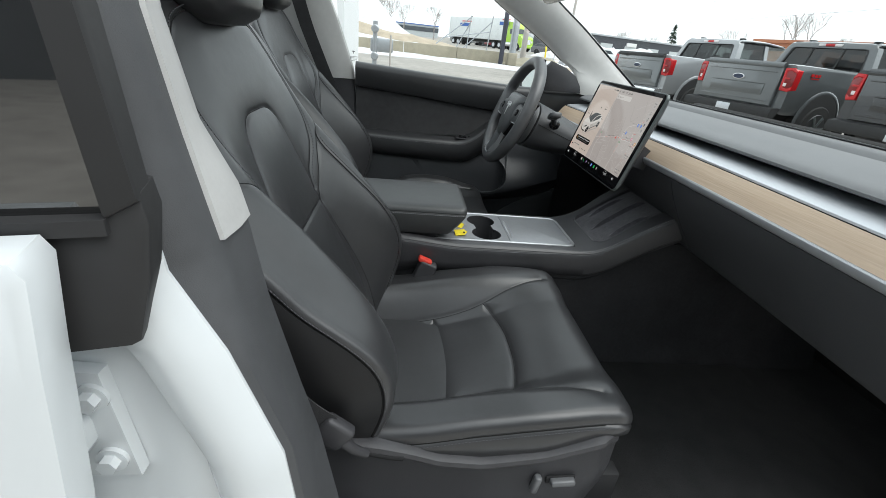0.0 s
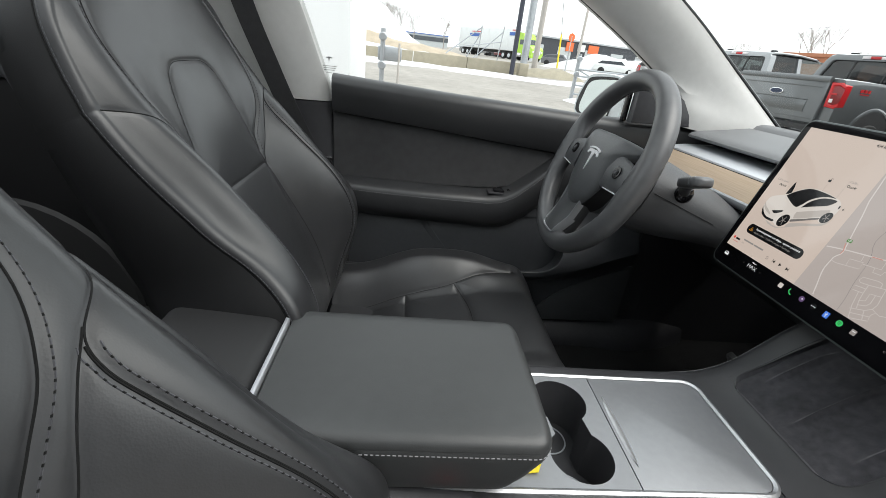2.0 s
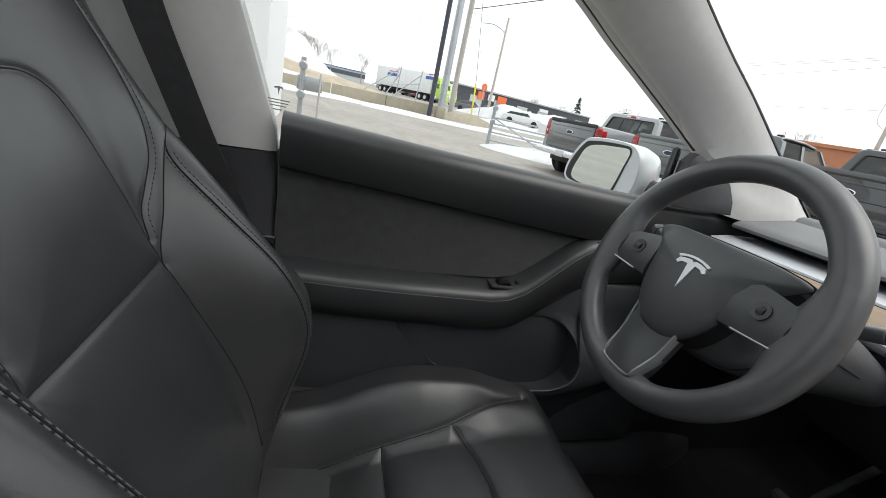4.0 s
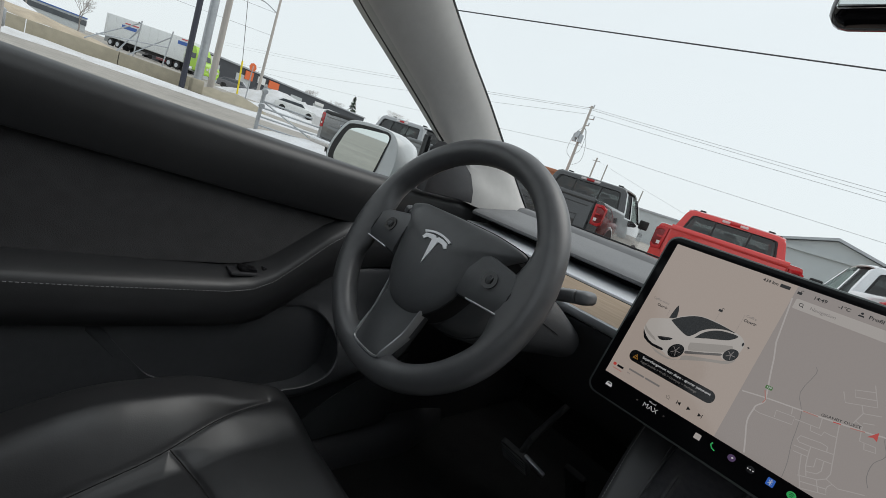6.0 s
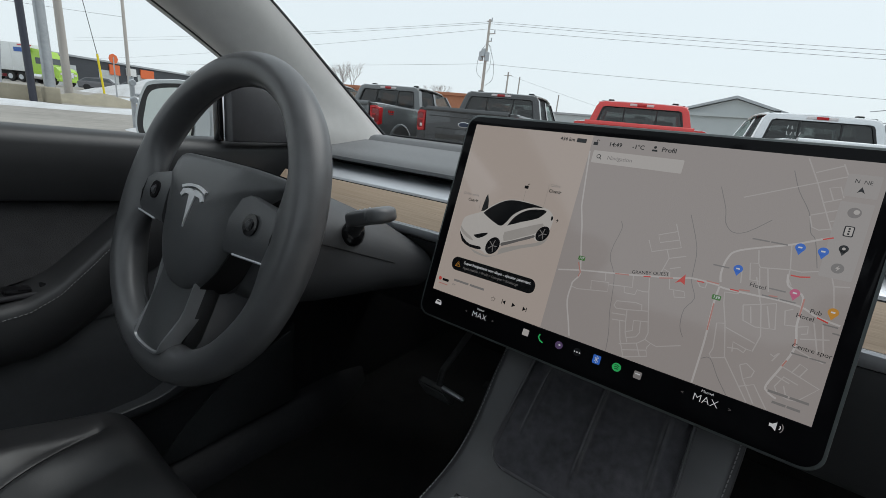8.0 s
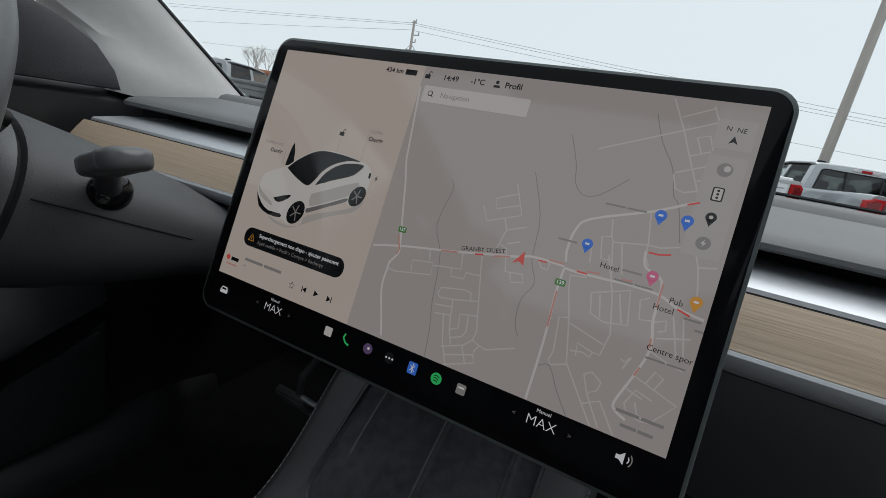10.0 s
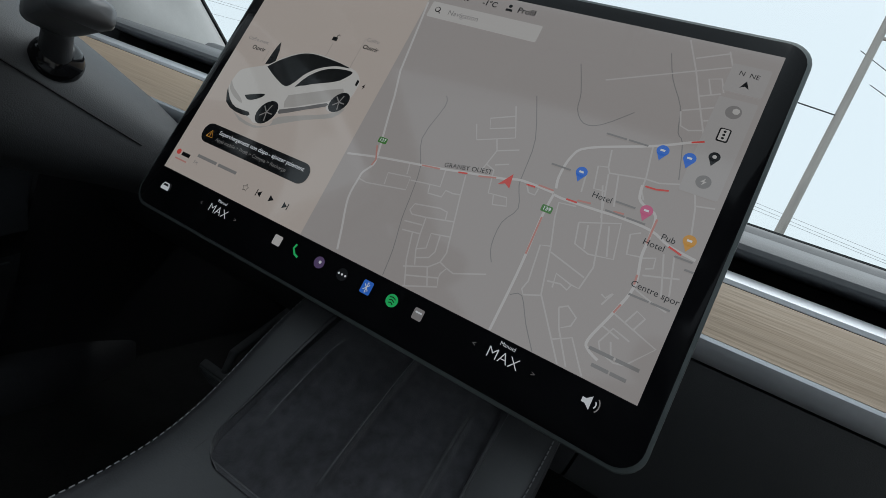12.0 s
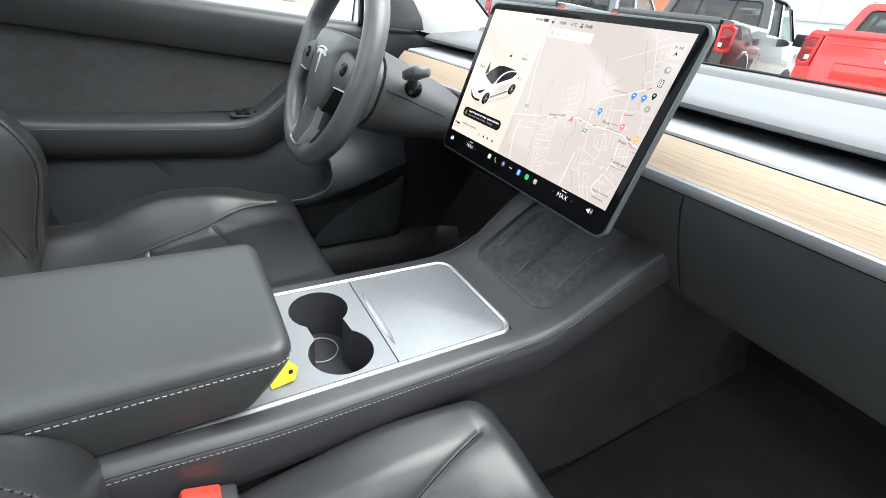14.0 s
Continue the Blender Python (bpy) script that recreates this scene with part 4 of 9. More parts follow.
def soft_table(rows, x, d=0.035):
    """A table read with its corners rounded off."""
    return sum(lerp_table(rows, x + d * k / 5) for k in range(-5, 6)) / 11


def console_top(x):
    return soft_table([(-0.9, 0.70), (-0.035, 0.700), (0.01, 0.712), (0.05, 0.738), (0.10, 0.778), (0.16, 0.815), (0.30, 0.885)], x, 0.025)


def console_half(x):
    return soft_table([(-0.9, 0.128), (-0.12, 0.128), (0.03, 0.136), (0.12, 0.149), (0.2, 0.155), (0.36, 0.157)], x)


def shoulder(x):
    """The leather edge rises a little beside the armrest."""
    return 0.016 * sstep(-0.36, -0.56, x)


secs = []
for x in list(np.linspace(-0.80, -0.0545, 60)) + [-0.0535] + list(np.linspace(-0.048, 0.001, 8)) + [0.003] + list(np.linspace(0.012, 0.26, 50)):
    w, h = console_half(x), console_top(x)
    deep = 0.10 if x < -0.054 else (0.0 if x < 0.002 else 0.030)
    e = h + shoulder(x)
    half = [(0.0975, h - deep), (0.098, h), (0.1045, e - 0.0002), (w - 0.012, e - 0.0005), (w - 0.005, e - 0.0028), (w - 0.0012, e - 0.0080), (w - 0.0016, e - 0.0098), (w, e - 0.0115), (w + 0.001, e - 0.024), (w + 0.001, h - 0.050),
            (w - 0.001, h - 0.071), (w - 0.006, h - 0.076), (w - 0.013, h - 0.078), (w - 0.015, h - 0.090), (w - 0.05, h - 0.115)]
    secs.append([Vector((x, y, z)) for y, z in half] + [Vector((x, -y, z)) for y, z in reversed(half)])
part("body", rings(secs), LEATHER_CONSOLE, console, "black leather-covered console body")
for s in (-1, 1):
    bm = bmesh.new()
    stitches([(x, s * (console_half(x) + 0.0004 - 0.0050 * sstep(-0.20, 0.02, x) ** 2), console_top(x) + shoulder(x) - 0.0140 + 0.0124 * sstep(-0.20, 0.02, x)) for x in np.linspace(-0.60, 0.20, 120)],
             lambda p, s=s: Vector((0, s * 0.7, 0.7)).normalized(), bm=bm)
    part("stitching", bm, PALE_STITCH, console, "pale stitched seam", smooth=False)


# satin trim frame round the tray, rounded at its front corners
def frame_outline(w, x0, x1, r):
    pts = [(x0, w)]
    for i in range(9):
        a = radians(90 - 90 * i / 8)
        pts.append((x1 - r + r * math.cos(a), w - r + r * math.sin(a)))
    for i in range(9):
        a = radians(-90 * i / 8)
        pts.append((x1 - r + r * math.cos(a), -w + r + r * math.sin(a)))
    pts.append((x0, -w))
    return pts


outer, inner = frame_outline(0.1015, -0.66, -0.050, 0.026), frame_outline(0.0945, -0.66, -0.0575, 0.020)
secs = [[Vector((*o, DECK - 0.002)), Vector((*o, DECK + 0.0018)), Vector(((o[0] + q[0]) / 2, (o[1] + q[1]) / 2, DECK + 0.0034)), Vector((*q, DECK + 0.0016)),
         Vector((*q, DECK - 0.002))] for o, q in zip(outer, inner)]
part("trim_frame", rings(secs), TRIM_METAL, console, "bright satin metal trim")
SPLIT = -0.2335
lid_pts = [(SPLIT + 0.0008, 0.0938)] + [p for p in frame_outline(0.0938, SPLIT, -0.0583, 0.0195)[1:-1]] + [(SPLIT + 0.0008, -0.0938)]
part("tray_lid", plate(lid_pts, DECK - 0.004, DECK + 0.0012, 0.0006), CONSOLE_GREY, console, "satin grey sliding lid")
secs = []
for i in range(25):
    t = -1 + 2 * i / 24
    w = 0.0042 * math.sqrt(max(0.0, 1 - t * t)) + 0.0002
    secs.append([Vector((-0.2245 + a, 0.060 * t - 0.003, DECK + 0.0012 + z)) for a, z in ((-w, 0), (-w * 0.4, 0.0016), (w * 0.4, 0.0010), (w, 0))])
part("lid_grip", rings(secs), TRIM_METAL, console, "slim curved metal finger grip")

# cup holder plate with two joined wells
CUPS = [((-0.2950, 0.0440), 0.0405), ((-0.2920, -0.0480), 0.0405)]


def cup_outline():
    """The outline of two wells with a waist between them."""
    (a, r), (b, _) = CUPS
    pts = []
    for i in range(33):
        t = radians(-52 + 284 * i / 32)
        pts.append((a[0] + r * math.cos(t), a[1] + r * math.sin(t)))
    for i in range(33):
        t = radians(128 + 284 * i / 32)
        pts.append((b[0] + r * math.cos(t), b[1] + r * math.sin(t)))
    return pts


cups = cup_outline()
bm = bmesh.new()
rim = [bm.verts.new((x, y, DECK + 0.0006)) for x, y in cups]
low = [bm.verts.new((x * 0.985 - 0.0044, y * 0.94, DECK - 0.075)) for x, y in cups]
for i in range(len(cups)):
    j = (i + 1) % len(cups)
    bm.faces.new((rim[i], rim[j], low[j], low[i]))
bm.faces.new(low)
part("cup_well", bm, PLASTIC, console, "black double cup holder")
bm = bmesh.new()
edge = [bm.verts.new((x, y, DECK + 0.0012)) for x, y in cups]
box = [(SPLIT - 0.0008, 0.0938), (-0.655, 0.0938), (-0.655, -0.0938), (SPLIT - 0.0008, -0.0938)]
walls = [bm.verts.new((x, y, DECK + 0.0012)) for x, y in box]
es = [bm.edges.new((edge[i], edge[(i + 1) % len(edge)])) for i in range(len(edge))]
es += [bm.edges.new((walls[i], walls[(i + 1) % 4])) for i in range(4)]
bmesh.ops.triangle_fill(bm, use_beauty=True, edges=es)
part("cup_plate", bm, CONSOLE_GREY, console, "satin grey cup holder plate", smooth=False)
for (cx, cy), r in CUPS:
    ring = [(cx * 0.985 - 0.0044 + 0.026 * math.cos(a), cy * 0.94 + 0.026 * math.sin(a), DECK - 0.0738) for a in np.linspace(0, 2 * math.pi, 33)]
    part("cup_ring", tube(ring, 0.0012, 6), SATIN, console)

# phone tray: suede bed with two shallow cradles under the display
bm = bmesh.new()
NU, NV = 90, 144
grid = []
for i in range(NU + 1):
    row = []
    for j in range(NV + 1):
        u, v = i / NU, -1 + 2 * j / NV
        x = 0.002 + 0.215 * u if i else 0.0005
        cut = max(0.0, 1 - u / 0.13)
        w = 0.0985 - 0.028 * (1 - math.sqrt(max(0, 1 - cut * cut))) + 0.006 * u
        y = v * w
        dip = 0.011 * sstep(0, 0.045, u) * sstep(1.0, 0.955, abs(v)) + 0.0012
        ridge = 0.0120 * math.exp(-(y / 0.0028) ** 2) * sstep(0.10, 0.26, u) * sstep(0.80, 0.62, u)
        ridge += 0.0090 * math.exp(-((abs(y) - 0.074) / 0.0034) ** 2) * sstep(0.18, 0.30, u) * sstep(0.66, 0.50, u)
        row.append(bm.verts.new((x, y, console_top(x) + 0.0022 - dip + ridge)))
    grid.append(row)
for i in range(NU):
    for j in range(NV):
        bm.faces.new((grid[i][j], grid[i][j + 1], grid[i + 1][j + 1], grid[i + 1][j]))
part("phone_tray", bm, SUEDE, console, "charcoal suede phone tray with two cradles")

for s in (-1, 1):
    bm = bmesh.new()
    row = []
    for i in range(13):
        u = 0.13 * i / 12
        cut = max(0.0, 1 - u / 0.13)
        x = 0.002 + 0.215 * u if i else -0.001
        row.append([bm.verts.new((x, s * (0.0985 - 0.028 * (1 - math.sqrt(max(0, 1 - cut * cut))) + 0.006 * u - 0.0004), console_top(x) - 0.0002)), bm.verts.new((x, s * 0.1000, console_top(x) - 0.0002))])
    for a, b in zip(row, row[1:]):
        bm.faces.new((a[0], a[1], b[1], b[0]))
    part("tray_corner", bm, LEATHER_CONSOLE, console)

for s in (-1, 1):
    part("trim_corner", block((0.044, 0.032, 0.002), (-0.0690, s * 0.0865, DECK - 0.0030), 0.0), LEATHER_CONSOLE, console)
# armrest box with a padded stitched lid
armrest = thing("armrest", "padded black leather armrest lid with pale stitching", "armrest")
prof = [(-0.100, 0.716), (-0.1090, 0.718), (-0.1125, 0.726), (-0.1140, 0.742), (-0.1136, 0.762), (-0.1130, 0.7725), (-0.1116, 0.7745), (-0.1130, 0.7765), (-0.1118, 0.7820), (-0.1080, 0.7868), (-0.1000, 0.7900), (-0.085, 0.7916),
        (-0.04, 0.7926), (0.0, 0.7928)]
prof = prof + [(-y, z) for y, z in reversed(prof[:-1])]
ARM_X, ARM_R = -0.361, 0.022


def pad_ring(x):
    """A section of the pad: its corners are rounded in plan and its top rolls down in front."""
    d = max(0.0, min(1.0, (x - ARM_X + ARM_R) / ARM_R))
    cut = ARM_R * (1 - math.sqrt(max(0.0, 1 - d * d)))
    roll = 0.012 * (1 - math.sqrt(max(0.0, 1 - max(0.0, d * 1.6 - 0.6) ** 2)))
    out = []
    for y, z in prof:
        zz = z - roll * sstep(0.777, 0.7925, z) + 0.004 * d * d * sstep(0.74, 0.718, z)
        out.append(Vector((x - 0.034 * sstep(0.772, 0.712, z) * sstep(-0.60, -0.40, x), y * (0.114 - cut) / 0.114, zz)))
    return out


part("pad", rings([pad_ring(x) for x in [-0.675 + 0.28 * i / 24 for i in range(25)] + [ARM_X - ARM_R * (1 - math.sin(radians(90 * i / 14))) for i in range(15)]]), LEATHER_ARM, armrest)
pad_edge = [(-0.67 + (ARM_X - ARM_R + 0.67) * i / 50, 0.1138) for i in range(51)] + [(ARM_X - ARM_R * (1 - math.sin(radians(a))), 0.1138 - ARM_R * (1 - math.cos(radians(a)))) for a in range(6, 91, 6)]
pad_edge += [(x, -y) for x, y in reversed(pad_edge)]
part("stitching", stitches([(x, y, 0.7705) for x, y in pad_edge], lambda p: Vector((0.02, p.y * 2, 0)).normalized() if p.x < -0.372 else Vector((1, p.y * 4, 0)).normalized()), PALE_STITCH, armrest, "pale stitched seam", smooth=False)
part("box", block((0.30, 0.19, 0.020), (-0.58, 0, 0.7105), 0.003), PLASTIC, armrest)
part("hinge_strip", block((0.006, 0.212, 0.05), (-0.682, 0, 0.770), 0.002), SATIN, armrest, "thin satin metal strip")
part("rear_shell", block((0.16, 0.216, 0.10), (-0.766, 0, 0.742), 0.02, 4), RUBBER, armrest)

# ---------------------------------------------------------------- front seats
# near-black colour that stands in for shade on seat sides and rear cabin
SHADE_BLACK = material("black_painted_shade", (0.0088, 0.0088, 0.0096), 0.5, vary=0.2, scale=60, bump=0.1, bump_scale=900, spec=0.4)
SEAM_BLACK = material("black_seam", (0.004, 0.004, 0.004), 0.9, vary=0.2, scale=200)
BACK_UP, BACK_OUT = Vector((-0.3634, 0, 0.9316)), Vector((0.9316, 0, 0.3634))
BACK_0 = Vector((-0.5758, 0, 0.55))


def seam_gap(pts, lines):
    """Distance from points in a plane to the nearest of some polylines."""
    pts = np.asarray(pts, float).reshape(-1, 2)
    best = np.full(len(pts), 9.0)
    for line in lines:
        for p, q in zip(line[:-1], line[1:]):
            d = q - p
            t = np.clip(((pts - p) @ d) / max(float(d @ d), 1e-12), 0, 1)
            e = pts - p - t[:, None] * d
            best = np.minimum(best, np.sqrt((e * e).sum(1)))
    return best


def step_of(a, b, x):
    t = np.clip((x - a) / (b - a), 0, 1)
    return t * t * (3 - 2 * t)


def table_of(rows, x):
    """A table read with its corners rounded off."""
    x, a, b = np.asarray(x, float), [r[0] for r in rows], [r[1] for r in rows]
    return sum(np.interp(x + 0.007 * k, a, b) for k in range(-5, 6)) / 11


def skin(secs):
    """Vertices and faces of a closed skin over rings held in one array."""
    n, m, _ = secs.shape
    i, j = np.meshgrid(np.arange(n - 1), np.arange(m), indexing="ij")
    k = (j + 1) % m
    faces = np.stack([i * m + j, i * m + k, (i + 1) * m + k, (i + 1) * m + j], -1).reshape(-1, 4).tolist()
    faces += [list(range(m))[::-1], list(range((n - 1) * m, n * m))]
    return secs.reshape(-1, 3).tolist(), faces


def curve2(pts, n=8):
    return np.array([(p.x, p.y) for p in smooth_path([(a, b, 0) for a, b in pts], n)])


def both(pts, n=8):
    """A line and its mirror image across the seat."""
    return [curve2(pts, n), curve2([(a, -b) for a, b in pts], n)]


# seams of the cushion in (x, y), of the backrest in (up, y)
CUSHION_SEAMS = (both([(-0.60, 0.137), (-0.50, 0.138), (-0.40, 0.140), (-0.32, 0.150), (-0.25, 0.172), (-0.165, 0.205)])
                 + [curve2([(-0.436, -0.139), (-0.434, 0), (-0.436, 0.139)]), curve2([(-0.316, -0.150), (-0.296, -0.12), (-0.283, -0.06), (-0.280, 0), (-0.283, 0.06),
                                                                                   (-0.296, 0.12), (-0.316, 0.150)])])
INSERT = [(0.525, 0.0), (0.523, 0.045), (0.508, 0.072), (0.48, 0.087), (0.437, 0.099), (0.385, 0.110), (0.325, 0.117), (0.20, 0.130), (0.073, 0.144), (0.0, 0.15)]
OUTER = [(0.665, 0.09), (0.65, 0.135), (0.61, 0.172), (0.553, 0.191), (0.489, 0.186), (0.44, 0.164), (0.405, 0.138), (0.38, 0.121), (0.35, 0.1165)]
CREST = [(0.478, 0.266), (0.468, 0.235), (0.455, 0.205), (0.440, 0.187), (0.420, 0.181), (0.392, 0.182), (0.34, 0.188), (0.25, 0.200), (0.15, 0.203), (0.06, 0.190), (0.0, 0.175)]
BRIDGE = [(0.445, 0.190), (0.425, 0.172), (0.40, 0.155), (0.372, 0.140), (0.34, 0.123), (0.318, 0.118)]
FLAT_SEAMS = both(CREST) + both(OUTER) + both(BRIDGE)
BACK_SEAMS = both(INSERT) + [curve2([(0.325, -0.117), (0.325, 0), (0.325, 0.117)])]


LIFT = [(-0.62, 0.0), (-0.53, 0.010), (-0.47, 0.030), (-0.40, 0.038), (-0.34, 0.030), (-0.27, 0.018), (-0.18, -0.008), (-0.12, -0.010)]


def cushion_point(x, y, high=0.0):
    """Height of the cushion's top, with seams drawn in."""
    x, y = np.broadcast_arrays(np.asarray(x, float), np.asarray(y, float))
    base = table_of([(-0.62, 0.520), (-0.52, 0.527), (-0.436, 0.545), (-0.36, 0.566), (-0.29, 0.592), (-0.22, 0.618), (-0.165, 0.634), (-0.12, 0.640)], x)
    amount = table_of([(-0.62, 0.085), (-0.40, 0.078), (-0.30, 0.060), (-0.20, 0.030), (-0.13, 0.012)], x)
    d = seam_gap(np.stack([x.ravel(), y.ravel()], 1), CUSHION_SEAMS).reshape(x.shape)
    h = base + high * table_of(LIFT, x) + amount * step_of(0.115, 0.205, np.abs(y)) - 0.006 * (1 - np.minimum(1, (y / 0.14) ** 2)) * step_of(0.2, 0.35, -x)
    return h + 0.010 * (1 - np.exp(-d / 0.020)) - 0.010 - 0.0018 * np.exp(-(d / 0.0030) ** 2)


def cushion_edge(x):
    return 0.262 - 0.012 * step_of(-0.3, -0.12, x) - 0.006 * step_of(0.45, 0.62, -x)


def cushion_mesh(high):
    xs = np.concatenate([np.linspace(-0.62, -0.19, 210), np.linspace(-0.187, -0.112, 36)])
    ys = np.linspace(-0.240, 0.240, 220)
    top = cushion_point(xs[:, None], ys[None, :], high)
    k = np.where(xs < -0.165, 1.0, np.maximum(0.0, 1 - np.maximum(0, (xs + 0.165) / 0.0535) ** 2.4) ** (1 / 2.4))
    out = cushion_edge(xs)
    cols_y = [ys[None, :] * (out[:, None] - 0.05) / 0.212]
    cols_z = [top]
    t = np.radians(90 * np.arange(1, 9) / 8)
    ty, tz = cols_y[0][:, -1:], top[:, -1:]
    side_y = np.concatenate([ty + (out[:, None] - 0.0015 - ty) * np.sin(t)[None, :], (out[:, None] + np.array([[-0.001, -0.0050, -0.0005, 0.002, 0.001, -0.010, -0.04]]))], 1)
    under = 0.556 + 0.046 * step_of(-0.30, -0.14, xs)[:, None]
    side_z = np.concatenate([tz - 0.020 * (1 - np.cos(t))[None, :], tz - 0.0245, tz - 0.0275, tz - 0.0305, 0.5 * (tz + under) - 0.008, under, under - 0.008, under - 0.016], 1)
    y = np.concatenate([-side_y[:, ::-1], cols_y[0], side_y], 1)
    z = np.concatenate([side_z[:, ::-1], top, side_z], 1)
    y = y * (0.80 + 0.20 * k)[:, None]
    z = 0.565 + (z - 0.565) * (0.25 + 0.75 * k)[:, None]
    x = np.repeat(xs[:, None], y.shape[1], 1)
    return skin(np.stack([x, y, z], -1))


def back_offset(v, y):
    """How far the backrest's front stands out of its plane."""
    v, y = np.broadcast_arrays(np.asarray(v, float), np.asarray(y, float))
    bol = table_of([(-0.05, 0.0), (-0.02, 0.012), (0.03, 0.040), (0.08, 0.074), (0.116, 0.096), (0.165, 0.104), (0.2275, 0.102), (0.26, 0.096), (0.29, 0.088), (0.33, 0.075), (0.37, 0.061), (0.41, 0.045), (0.44, 0.033), (0.48, 0.020), (0.54, 0.004), (0.60, -0.010), (0.68, -0.016)], v)
    lum = 0.010 * np.exp(-((v - 0.16) / 0.12) ** 2)
    d = seam_gap(np.stack([v.ravel(), y.ravel()], 1), BACK_SEAMS).reshape(v.shape)
    f = seam_gap(np.stack([v.ravel(), y.ravel()], 1), FLAT_SEAMS).reshape(v.shape)
    start = table_of([(0.0, 0.125), (0.33, 0.105), (0.45, 0.120), (0.60, 0.110), (0.68, 0.05)], v)
    rise = step_of(start, table_of([(0.0, 0.212), (0.40, 0.214), (0.50, 0.245), (0.68, 0.27)], v), np.abs(y)) - 0.05 * step_of(0.22, 0.28, np.abs(y))
    relief = 0.006 * (1 - np.exp(-d / 0.024)) - 0.006 - 0.0014 * np.exp(-(d / 0.0030) ** 2)
    relief += 0.0022 * (1 - np.exp(-f / 0.014)) - 0.0022 - 0.0012 * np.exp(-(f / 0.0030) ** 2)
    wrap = 0.034 * step_of(0.16, 0.32, v) * step_of(0.195, 0.290, np.abs(y))
    return bol * rise + lum + relief - wrap


def back_surface(v, y):
    """The backrest's front with its rolled edge."""
    w = float(back_half(v))
    e = min(1.0, max(0.0, abs(y) - (w - EDGE_R)) / EDGE_R)
    return float(back_offset(v, math.copysign(min(abs(y), w - EDGE_R), y))) - EDGE_R * (1 - math.sqrt(max(0.0, 1 - e * e)))


EDGE_R = 0.014


def back_half(v):
    return table_of([(-0.05, 0.195), (-0.02, 0.222), (0.03, 0.255), (0.08, 0.272), (0.16, 0.284), (0.30, 0.290), (0.40, 0.292), (0.48, 0.282), (0.55, 0.258), (0.60, 0.230), (0.64, 0.196), (0.67, 0.148), (0.69, 0.10)], v)


def trim_in(v, y):
    """The wing beside the centre console is drawn in more than the one beside the door."""
    return y - 0.030 * step_of(0.13, 0.27, v) * step_of(0.205, 0.292, y)


def back_mesh():
    vs = np.linspace(-0.045, 0.685, 310)
    w = back_half(vs)
    k = np.where(vs < 0.64, 1.0, np.maximum(0.03, 1 - np.maximum(0, (vs - 0.64) / 0.046) ** 2.2) ** (1 / 2.2))
    yy = np.linspace(-1, 1, 230)[None, :] * (w - EDGE_R)[:, None]
    off = back_offset(vs[:, None], yy)
    t = np.radians(90 * np.arange(1, 8) / 7)
    ty, tz = yy[:, -1:], off[:, -1:]
    side_y = np.concatenate([ty + EDGE_R * np.sin(t)[None, :], w[:, None] + np.array([[-0.0006, -0.0030, -0.0010, -0.004, -0.024]]), w[:, None] * 0.5], 1)
    side_z = np.concatenate([tz - EDGE_R * (1 - np.cos(t))[None, :], tz - 0.0160, tz - 0.0178, tz - 0.0196, np.minimum(tz - 0.06, -0.070), np.full_like(tz, -0.098), np.full_like(tz, -0.108)], 1)
    y = trim_in(vs[:, None], np.concatenate([-side_y[:, ::-1], yy, side_y], 1))
    z = np.concatenate([side_z[:, ::-1], off, side_z], 1)
    low = np.maximum(0.05, 1 - np.maximum(0, (0.03 - vs) / 0.078) ** 2.2) ** (1 / 2.2)
    z = -0.03 + (z + 0.03) * (k * low)[:, None]
    up, out, base = np.array(BACK_UP), np.array(BACK_OUT), np.array(BACK_0)
    p = base + vs[:, None, None] * up + z[:, :, None] * out + y[:, :, None] * np.array((0, 1, 0))
    return skin(p)


def headrest_mesh():
    secs = []
    for i in range(25):
        t = -1 + 2 * i / 24
        k = max(0.0, 1 - abs(t) ** 2.6) ** (1 / 2.6)
        c = BACK_0 + BACK_UP * (0.735 + 0.093 * t) + BACK_OUT * (0.008 - 0.012 * t)
        w = (0.105 + 0.022 * sstep(-1, 0.3, t)) * (0.35 + 0.65 * k)
        ring = []
        for j in range(40):
            a = 2 * math.pi * j / 40
            ca, sa = math.cos(a), math.sin(a)
            ex = lambda c_: math.copysign(abs(c_) ** 0.7, c_)
            ring.append(c + Vector((0, w * ex(ca), 0)) + BACK_OUT * (0.052 * k * ex(sa)))
        secs.append(ring)
    return rings(secs)


def stitch_back(line, sgn, shift=0.005, **size):
    """A thread row beside one of the backrest's main seams."""
    path = []
    for i in range(len(line)):
        v, y = line[i]
        d = line[min(i + 1, len(line) - 1)] - line[max(i - 1, 0)]
        d = d / max(1e-9, math.hypot(*d))
        q = (v - d[1] * shift * sgn, y + d[0] * shift * sgn)
        path.append(BACK_0 + BACK_UP * q[0] + Vector((0, float(trim_in(q[0], q[1])), 0)) + BACK_OUT * (back_surface(q[0], q[1]) + 0.0002))
    return stitches(path, lambda p: BACK_OUT, **size)


def seam_cord(pts, r=0.0009):
    """The thin dark line where two covers are sewn together."""
    return tube(pts, r, 5)


def seam_back(line):
    return seam_cord([BACK_0 + BACK_UP * v + Vector((0, float(trim_in(v, y)), 0)) + BACK_OUT * (back_surface(v, y) + 0.0002) for v, y in line], 0.0008)


def seam_cushion(line, high):
    return seam_cord([(x, y * (float(cushion_edge(x)) - 0.05) / 0.212, float(cushion_point(x, y, high)) + 0.0004) for x, y in line])


